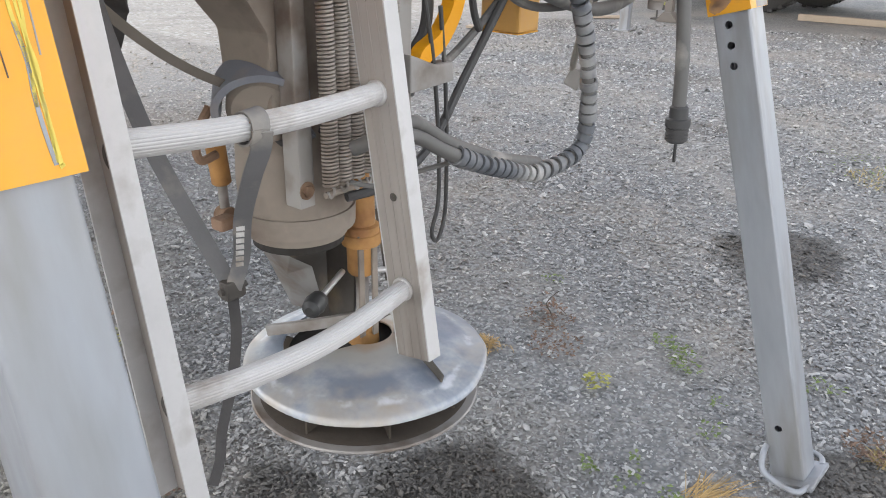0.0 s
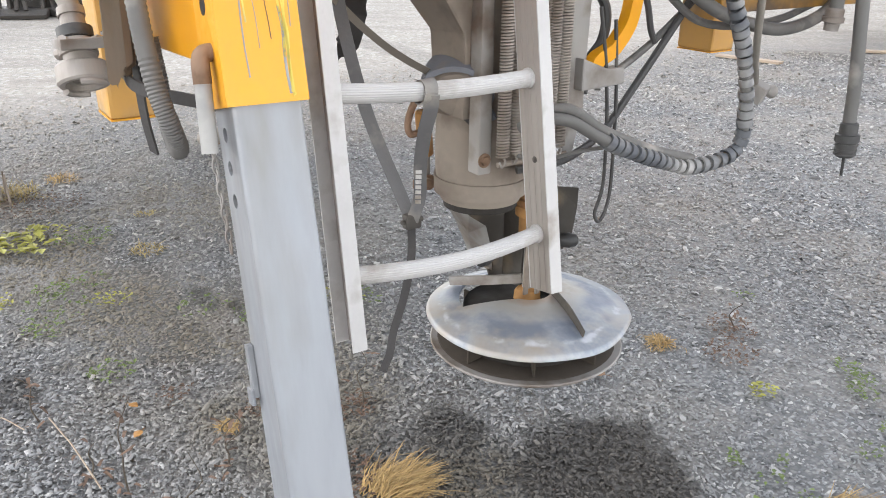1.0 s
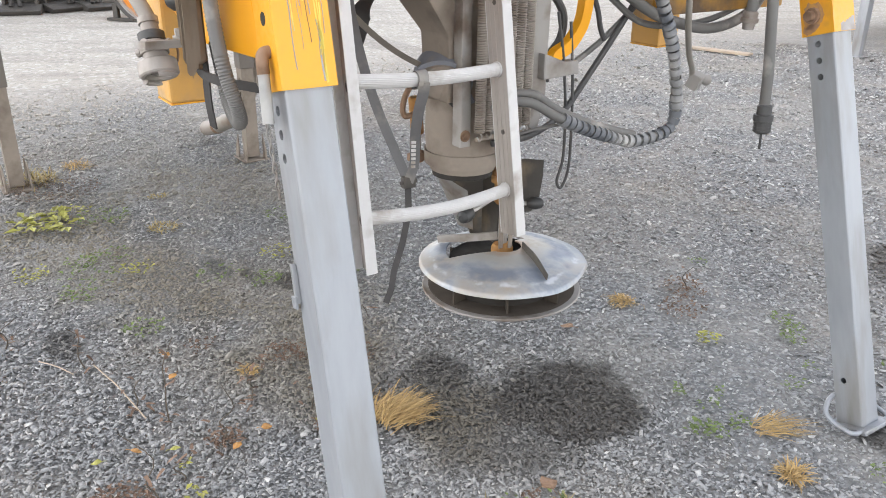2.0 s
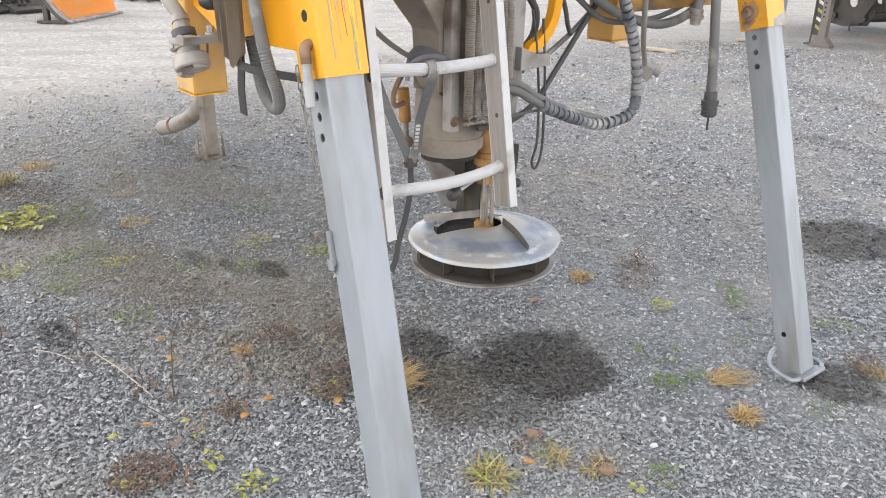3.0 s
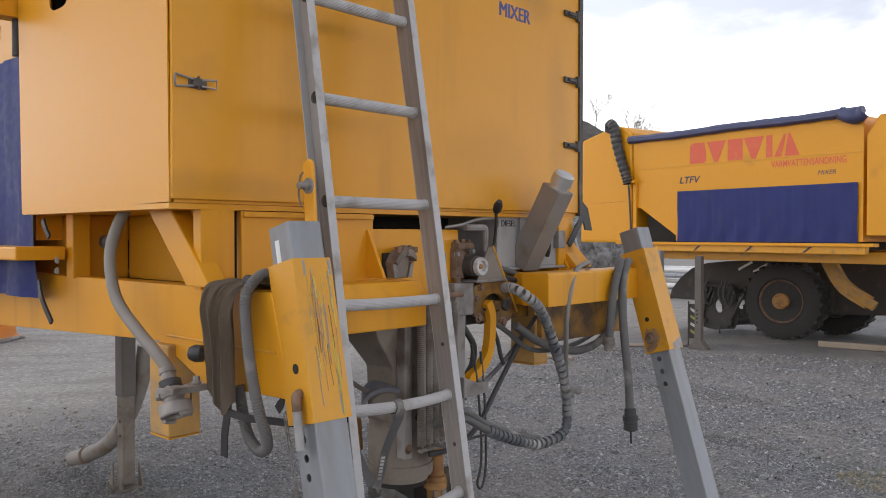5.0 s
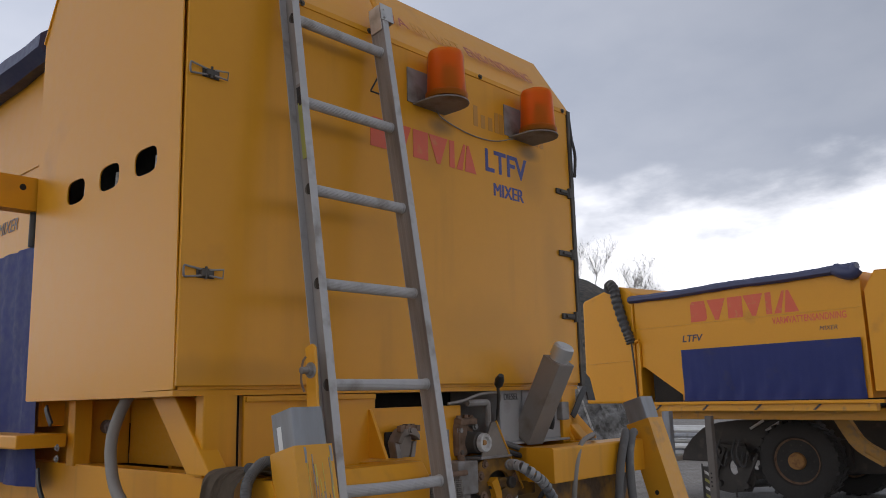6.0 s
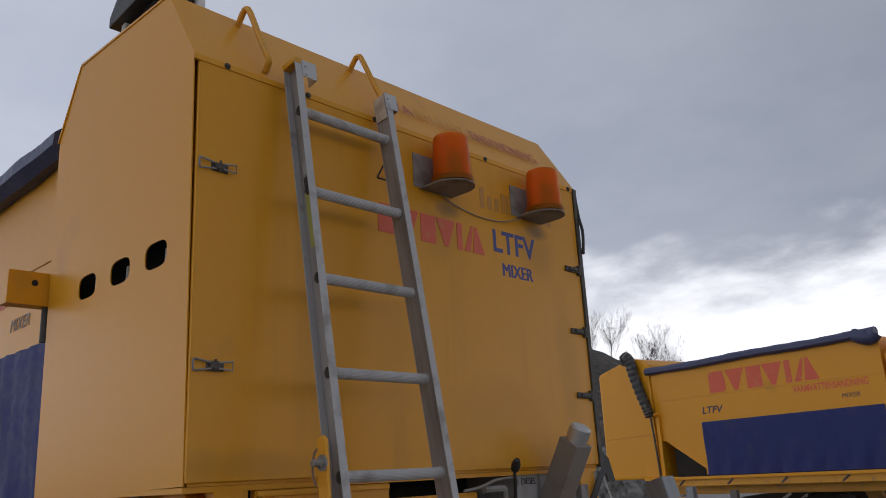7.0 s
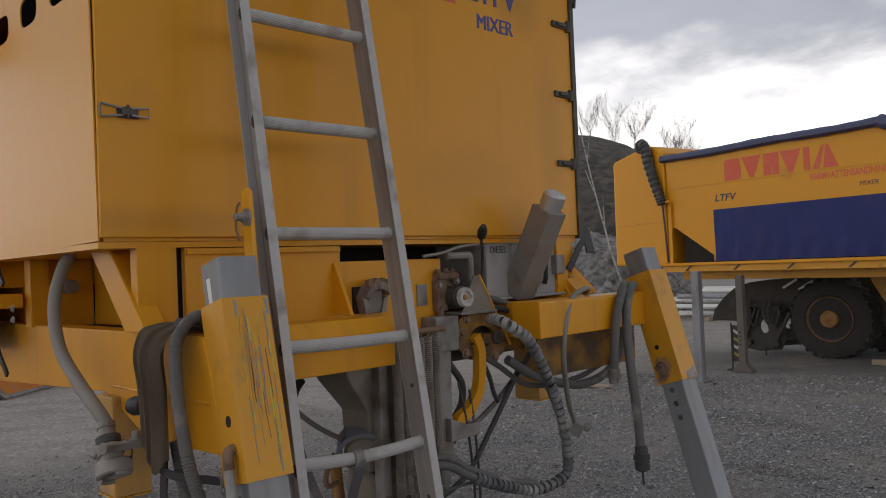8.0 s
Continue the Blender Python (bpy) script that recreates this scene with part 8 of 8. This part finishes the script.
tuft("grass_tuft", -0.736, 0.398, 0.045, 0.045, 80, GRASS_DRY, "small rusty brown dry grass tuft in the gravel", 141, 0.8)
tuft("grass_tuft", 0.92, 2.19, 0.07, 0.06, 70, GRASS_PALE, "thin straw-coloured grass tuft in the gravel", 146, 1.0)
tuft("grass_tuft", 0.434, 0.63, 0.08, 0.10, 70, GRASS_PALE, "thin yellowish grass tuft in the gravel", 142, 1.0)
tuft("grass_tuft", 0.45, 0.64, 0.08, 0.09, 50, LEAF_YELLOW, "sparse yellow-green grass tuft in the gravel", 143, 1.0)
tuft("grass_tuft", 0.50, 0.85, 0.06, 0.08, 60, GRASS_PALE, "thin yellowish grass tuft in the gravel", 144, 1.0)
tuft("grass_tuft", 0.617, 0.917, 0.07, 0.07, 60, GRASS_PALE, "thin yellowish grass tuft in the gravel", 145, 1.0)
hay(-0.19, 0.69, (0.10, 1.0), 0.065, 0.15, 420, 0.62, 131)
hay(-0.22, 0.64, (-0.35, 0.8), 0.05, 0.13, 110, 1.2, 132)
hay(0.56, 1.68, (0.44, 0.9), 0.05, 0.17, 80, 0.10, 133)
hay(-0.375, 1.985, (0.3, -0.9), 0.05, 0.08, 120, 0.7, 134)
for i, (x, y, r, h, n) in enumerate(((-3.62, 0.16, 0.20, 0.16, 420), (-2.39, 0.585, 0.12, 0.06, 260), (-3.81, 0.456, 0.13, 0.08, 240), (0.76, 1.54, 0.05, 0.07, 130), (-0.39, 2.0, 0.07, 0.04, 120), (0.36, 5.05, 0.42, 0.05, 330), (-2.92, 0.708, 0.09, 0.04, 120))):
    tuft("grass_tuft", x, y, r, h, n if x > -2 else n // 2, GRASS_DRY if x > -2 and y < 3 or -3.9 < x < -3.7 else GRASS_PALE, "bleached dry grass tuft in the gravel", 100 + i, 0.9)
for i, (x, y, r, n) in enumerate(((-2.70, 0.35, 0.15, 110), (0.13, 2.41, 0.05, 60), (0.22, 2.36, 0.06, 80), (0.26, 2.28, 0.05, 60), (0.455, 1.475, 0.045, 60), (0.49, 1.52, 0.04, 60), (0.345, 1.722, 0.02, 18), (0.263, 1.604, 0.03, 22), (0.469, 1.989, 0.05, 30), (0.425, 2.142, 0.03, 16), (0.60, 2.43, 0.05, 40), (-0.45, 2.6, 0.05, 26), (-2.1, 0.25, 0.10, 40), (-1.35, 1.2, 0.10, 36), (-1.6, 0.6, 0.12, 36), (-2.2, 1.2, 0.12, 36), (0.93, 1.78, 0.06, 50), (-1.9, 0.1, 0.14, 50), (0.38, 1.62, 0.04, 26), (0.50, 1.62, 0.045, 44), (0.47, 0.85, 0.05, 30), (0.787, 1.033, 0.06, 44), (0.40, 0.72, 0.06, 26), (0.68, 2.48, 0.05, 34), (0.265, 1.615, 0.03, 14), (0.12, 5.22, 0.30, 170), (0.40, 4.95, 0.25, 90))):
    leafy(x, y, r, n if x < -1 else int(0.6 * n) + 2, GRASS_GREEN, "low green weed growing in the gravel", 200 + i, 0.02 if x < -1 else 0.016)
leafy(-2.76, 0.06, 0.18, 70, LEAF_YELLOW, "patch of broad yellow-green leaves lying on the gravel", 351, 0.055)
for i, (x, y) in enumerate(((-2.075, 0.095), (-1.875, 0.303), (-1.73, 0.022), (-2.07, -0.118), (-1.445, 0.759), (-1.70, 0.945), (-1.26, 0.164), (-1.40, 1.154))):
    leafy(x, y, 0.085, 60, (GRASS_GREEN, LEAF_YELLOW)[i % 2], "flat patch of small weeds in the gravel", 360 + i, 0.018)
for i, (x, y, r, n) in enumerate(((0.06, 2.01, 0.05, 34), (-0.147, -0.014, 0.03, 12), (-2.85, 0.2, 0.12, 60), (0.033, 0.037, 0.06, 34), (-0.309, 0.021, 0.02, 6), (-0.20, -0.26, 0.03, 10), (0.77, 0.92, 0.02, 6), (-0.28, 0.50, 0.05, 16))):
    leafy(x, y, r, n, LEAF_YELLOW, "yellowing weed growing in the gravel", 300 + i)
for i, (x, y, r, n) in enumerate(((-0.30, 2.30, 0.10, 90), (-0.17, 2.14, 0.10, 80), (-0.30, 0.60, 0.11, 130), (-3.33, 0.23, 0.25, 220), (0.87, 2.22, 0.08, 110), (-0.221, -0.198, 0.10, 230), (-0.25, 0.49, 0.06, 70), (-0.37, 0.163, 0.06, 60), (-0.76, 0.56, 0.09, 90), (0.40, 0.80, 0.03, 18), (0.62, 0.93, 0.03, 16), (-0.62, 0.78, 0.08, 70), (-1.0, 0.3, 0.07, 30))):
    leafy(x, y, r, int(1.7 * n), WEED_BROWN, "shrivelled brown weed in the gravel", 400 + i, 0.014)
for i, (x, y, h) in enumerate(((-0.581, 0.052, 0.35), (-0.711, -0.023, 0.15), (-0.359, 0.161, 0.18), (-0.14, -0.096, 0.26), (-0.251, -0.005, 0.11), (-0.39, 0.484, 0.15), (-0.656, 0.358, 0.12), (-0.615, 0.814, 0.22), (-0.30, 2.33, 0.13), (-1.1, -0.1, 0.2), (-0.55, 0.33, 0.2), (-1.42, -0.32, 0.12))):
    stalk(x, y, h, 1.3 * i, 500 + i)
# a pale straw and a fallen leaf here and there
tagged(part("straw", tube([(-1.083, -0.071, 0.012), (-0.95, -0.052, 0.02), (-0.868, -0.038, 0.02), (-0.629, -0.010, 0.012)], 0.0026, n=6, seg=5), PLANK, None), "long pale straw lying on the gravel", "straw")
tagged(part("straw", tube([(-1.224, -0.235, 0.012), (-1.14, -0.19, 0.018), (-1.056, -0.148, 0.012)], 0.0022, n=5, seg=5), PLANK, None), "short pale straw lying on the gravel", "straw")
rng = random.Random(77)


def fallen_leaf(material, size):
    """A curled dry leaf: a midrib with two drooping halves and a short stalk."""
    b = bmesh.new()
    rows = []
    for k, w in enumerate((0.0, 0.30, 0.42, 0.36, 0.20, 0.0)):
        x = size * k / 5
        rows.append([b.verts.new((x, q * w * size, 0.006 + 0.10 * size * math.sin(k * 0.9) - 0.16 * size * w * abs(q))) for q in (-1, 0, 1)])
    for p, q in zip(rows, rows[1:]):
        for k in range(2):
            b.faces.new((p[k], q[k], q[k + 1], p[k + 1]))
    bmesh.ops.remove_doubles(b, verts=b.verts[:], dist=0.0004)
    bmesh.ops.solidify(b, geom=b.faces[:], thickness=0.0006)
    tube([(0, 0, 0.006), (-0.2 * size, 0.02 * size, 0.007), (-0.42 * size, -0.03 * size, 0.004)], 0.0009, b, n=2, seg=4)
    return part("fallen_leaf", b, material)


LEAF_SPOTS = ((0.387, 0.849, "brown"), (0.41, 0.87, "brown"), (0.465, 0.747, "orange"), (-0.841, 0.158, "orange"), (-0.467, -0.105, "orange"), (-0.315, 0.199, "orange"), (-1.014, 0.162, "orange"), (-0.355, 0.283, "orange"), (-0.40, 0.001, "yellow"), (-0.456, -0.19, "yellow"), (-0.132, -0.021, "yellow"), (-0.20, 0.498, "orange"), (0.775, 0.911, "yellow"), (0.64, 0.90, "brown"), (-0.30, 1.62, "brown"), (-0.9, 1.9, "orange"), (-1.6, 1.3, "brown"))
models = {"brown": fallen_leaf(RUST, 0.060), "orange": fallen_leaf(ORANGE_RUST, 0.038), "yellow": fallen_leaf(LEAF_YELLOW, 0.034)}
words = {"brown": "curled dry brown fallen leaf on the gravel", "orange": "small dry orange-brown fallen leaf on the gravel", "yellow": "small yellow fallen leaf on the gravel"}
used = set()
for x, y, tone in LEAF_SPOTS:
    lf = new("fallen_leaf", models[tone].data) if tone in used else models[tone]
    used.add(tone)
    lf.matrix_basis = pose(x, y, 0.016, rng.uniform(-12, 12), rng.uniform(-12, 12), rng.uniform(0, 360))
    tagged(lf, words[tone], "leaf", "fallen leaves")


# ---- loose gravel: one object of many small crushed stones ----
def stone_material():
    mt = bpy.data.materials.new("crushed_stone")
    mt.use_nodes = True
    n, l = mt.node_tree.nodes, mt.node_tree.links
    p = n["Principled BSDF"]
    g, tc = n.new("ShaderNodeNewGeometry"), n.new("ShaderNodeTexCoord")
    ramp = n.new("ShaderNodeValToRGB")
    e = ramp.color_ramp.elements
    e[0].position, e[0].color = 0.0, (0.11, 0.11, 0.112, 1)
    e[1].position, e[1].color = 1.0, (0.54, 0.53, 0.51, 1)
    for pos, c in ((0.35, (0.245, 0.245, 0.246, 1)), (0.75, (0.315, 0.315, 0.315, 1)), (0.93, (0.41, 0.40, 0.385, 1))):
        x = e.new(pos)
        x.color = c
    l.new(g.outputs["Random Per Island"], ramp.inputs[0])
    nz = n.new("ShaderNodeTexNoise")
    nz.inputs["Scale"].default_value, nz.inputs["Detail"].default_value = 260, 3
    l.new(tc.outputs["Object"], nz.inputs["Vector"])
    hsv = n.new("ShaderNodeHueSaturation")
    mr = n.new("ShaderNodeMapRange")
    mr.inputs["To Min"].default_value, mr.inputs["To Max"].default_value = 0.75, 1.25
    l.new(nz.outputs["Fac"], mr.inputs["Value"])
    l.new(mr.outputs[0], hsv.inputs["Value"])
    l.new(ramp.outputs[0], hsv.inputs["Color"])
    # fine sand and the dark patches lie over the stones as over the ground
    col = hsv.outputs[0]
    big = n.new("ShaderNodeTexNoise")
    big.inputs["Scale"].default_value, big.inputs["Detail"].default_value = 1.1, 9
    l.new(tc.outputs["Object"], big.inputs["Vector"])
    mb = n.new("ShaderNodeMapRange")
    mb.inputs["From Min"].default_value, mb.inputs["From Max"].default_value, mb.inputs["To Max"].default_value = 0.44, 0.68, 0.5
    l.new(big.outputs["Fac"], mb.inputs["Value"])
    dust = n.new("ShaderNodeMix")
    dust.data_type = "RGBA"
    l.new(mb.outputs[0], dust.inputs["Factor"])
    l.new(col, dust.inputs["A"])
    dust.inputs["B"].default_value = (0.31, 0.283, 0.245, 1)
    # the same pale dust as on the trodden yard, stronger towards it
    at = n.new("ShaderNodeSeparateXYZ")
    l.new(tc.outputs["Object"], at.inputs[0])
    toward = n.new("ShaderNodeMapRange")
    toward.inputs["From Min"].default_value, toward.inputs["From Max"].default_value, toward.inputs["To Max"].default_value = -3.2, -6.0, 0.9
    l.new(at.outputs["X"], toward.inputs["Value"])
    pale = n.new("ShaderNodeMix")
    pale.data_type = "RGBA"
    l.new(toward.outputs[0], pale.inputs["Factor"])
    l.new(dust.outputs["Result"], pale.inputs["A"])
    pale.inputs["B"].default_value = (0.37, 0.334, 0.29, 1)
    # patches of brown earth and moss among the stones on the weedy side
    soil = pale.outputs["Result"]
    patchy = n.new("ShaderNodeTexNoise")
    patchy.inputs["Scale"].default_value, patchy.inputs["Detail"].default_value = 3.0, 8
    l.new(tc.outputs["Object"], patchy.inputs["Vector"])
    for x, y, rx, ry, depth in ((-2.7, 0.1, 0.8, 0.5, 0.85), (-1.75, 0.35, 0.75, 0.45, 0.8), (-3.0, 1.1, 0.9, 0.7, 0.55), (-0.7, 0.65, 0.55, 0.40, 0.7), (-0.1, 0.85, 0.35, 0.25, 0.7), (-1.2, 0.9, 0.5, 0.4, 0.5)):
        mp, le, ad, r = n.new("ShaderNodeMapping"), n.new("ShaderNodeVectorMath"), n.new("ShaderNodeMath"), n.new("ShaderNodeMapRange")
        mp.inputs["Location"].default_value, mp.inputs["Scale"].default_value = (-x / rx, -y / ry, 0), (1 / rx, 1 / ry, 0)
        l.new(tc.outputs["Object"], mp.inputs[0])
        le.operation, ad.operation = "LENGTH", "MULTIPLY_ADD"
        l.new(mp.outputs[0], le.inputs[0])
        l.new(patchy.outputs["Fac"], ad.inputs[0])
        ad.inputs[1].default_value = 1.8
        l.new(le.outputs["Value"], ad.inputs[2])
        r.interpolation_type = "SMOOTHSTEP"
        for k, v in zip(("From Min", "From Max", "To Min", "To Max"), (1.2, 2.0, depth, 0)):
            r.inputs[k].default_value = v
        l.new(ad.outputs[0], r.inputs["Value"])
        mx = n.new("ShaderNodeMix")
        mx.data_type = "RGBA"
        l.new(r.outputs[0], mx.inputs["Factor"])
        l.new(soil, mx.inputs["A"])
        mx.inputs["B"].default_value = (0.215, 0.185, 0.135, 1)
        soil = mx.outputs["Result"]
    wobn = n.new("ShaderNodeTexNoise")
    wobn.inputs["Scale"].default_value, wobn.inputs["Detail"].default_value = 5.5, 7
    l.new(tc.outputs["Object"], wobn.inputs["Vector"])
    patch_mask = None
    for x, y, rx, ry, depth in DARK_PATCHES[:11]:
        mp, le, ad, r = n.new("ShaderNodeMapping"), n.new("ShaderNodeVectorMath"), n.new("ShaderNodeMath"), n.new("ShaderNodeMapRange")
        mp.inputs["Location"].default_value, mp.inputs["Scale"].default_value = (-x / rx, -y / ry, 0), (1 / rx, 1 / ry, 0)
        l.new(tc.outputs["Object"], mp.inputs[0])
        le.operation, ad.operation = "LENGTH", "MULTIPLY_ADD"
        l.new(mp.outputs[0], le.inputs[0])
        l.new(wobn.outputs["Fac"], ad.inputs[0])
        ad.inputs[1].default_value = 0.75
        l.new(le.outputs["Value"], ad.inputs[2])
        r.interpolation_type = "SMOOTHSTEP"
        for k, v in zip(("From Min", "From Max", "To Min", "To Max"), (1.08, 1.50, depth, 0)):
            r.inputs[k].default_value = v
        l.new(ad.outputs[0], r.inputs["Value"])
        if patch_mask is None:
            patch_mask = r.outputs[0]
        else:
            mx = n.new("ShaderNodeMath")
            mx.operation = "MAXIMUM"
            l.new(patch_mask, mx.inputs[0])
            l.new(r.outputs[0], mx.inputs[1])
            patch_mask = mx.outputs[0]
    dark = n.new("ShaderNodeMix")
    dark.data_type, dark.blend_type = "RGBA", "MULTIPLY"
    l.new(patch_mask, dark.inputs["Factor"])
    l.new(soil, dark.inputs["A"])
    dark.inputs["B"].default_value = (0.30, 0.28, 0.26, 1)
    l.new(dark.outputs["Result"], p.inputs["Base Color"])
    p.inputs["Roughness"].default_value = 0.82
    return mt


def gravel(count=290000):
    r = np.random.default_rng(12)
    # a crushed stone: a skewed block of ten triangles, with no underside
    base = np.array([(-0.6, -0.5, 0.7), (0.6, -0.55, 0.6), (0.55, 0.5, 0.75), (-0.5, 0.6, 0.6), (-1, -0.85, -0.6), (1, -0.8, -0.6), (0.9, 0.9, -0.6), (-0.9, 0.85, -0.6)])
    faces = np.array([(0, 1, 2), (0, 2, 3), (0, 4, 5), (0, 5, 1), (1, 5, 6), (1, 6, 2), (2, 6, 7), (2, 7, 3), (3, 7, 4), (3, 4, 0)])
    n = count
    # thinning out with the distance from the trodden side of the machine
    d = 1.35 * (12.0 / 1.35) ** (r.random(n) ** 0.90)
    th = np.radians(r.uniform(74, 184, n) + np.where(r.random(n) < 0.25, r.normal(0, 22, n), 0.0))
    xy = np.stack([1.75 + d * np.cos(th), -0.55 + d * np.sin(th)], 1)
    # few stones lie loose on the trodden, sandy part of the yard
    keep = r.random(n) < np.clip(1.0 - (-xy[:, 0] + 0.12 * np.maximum(xy[:, 1] - 6, 0) - 4.2) / 2.6, 0.0, 1.0)
    d, xy = d[keep], xy[keep]
    n = len(d)
    size = r.lognormal(-5.30, 0.36, n) * np.clip(0.56 + 0.115 * d, 0.70, 1.75)
    stretch = np.stack([size * r.uniform(1.0, 1.9, n), size * r.uniform(0.55, 1.0, n), size * r.uniform(0.25, 0.6, n)], 1)
    v = (base[None] + r.uniform(-0.28, 0.28, (n, 8, 3))) * stretch[:, None, :]
    a, t, q = r.uniform(0, 2 * np.pi, n), r.normal(0, 0.33, n), r.normal(0, 0.33, n)
    ct, st, cq, sq, ca, sa = (f(w)[:, None] for w in (t, q, a) for f in (np.cos, np.sin))
    x, z = v[..., 0] * ct + v[..., 2] * st, -v[..., 0] * st + v[..., 2] * ct
    y, z = v[..., 1] * cq - z * sq, v[..., 1] * sq + z * cq
    lift = (r.uniform(-0.004, 0.006, n) + 0.25 * stretch[:, 2])[:, None] - 0.004
    out = np.stack([x * ca - y * sa + xy[:, :1], x * sa + y * ca + xy[:, 1:], z + lift], -1).reshape(-1, 3)
    idx = (faces[None] + 8 * np.arange(n)[:, None, None]).reshape(-1, 3)
    me = bpy.data.meshes.new("gravel")
    me.vertices.add(len(out))
    me.vertices.foreach_set("co", out.astype(np.float32).ravel())
    me.loops.add(idx.size)
    me.loops.foreach_set("vertex_index", idx.astype(np.int32).ravel())
    me.polygons.add(len(idx))
    me.polygons.foreach_set("loop_start", np.arange(0, idx.size, 3, dtype=np.int32))
    me.update(calc_edges=True)
    me.materials.append(stone_material())
    tagged(new("gravel", me), "loose grey crushed stones covering the yard", "gravel", kind="stuff")


gravel()
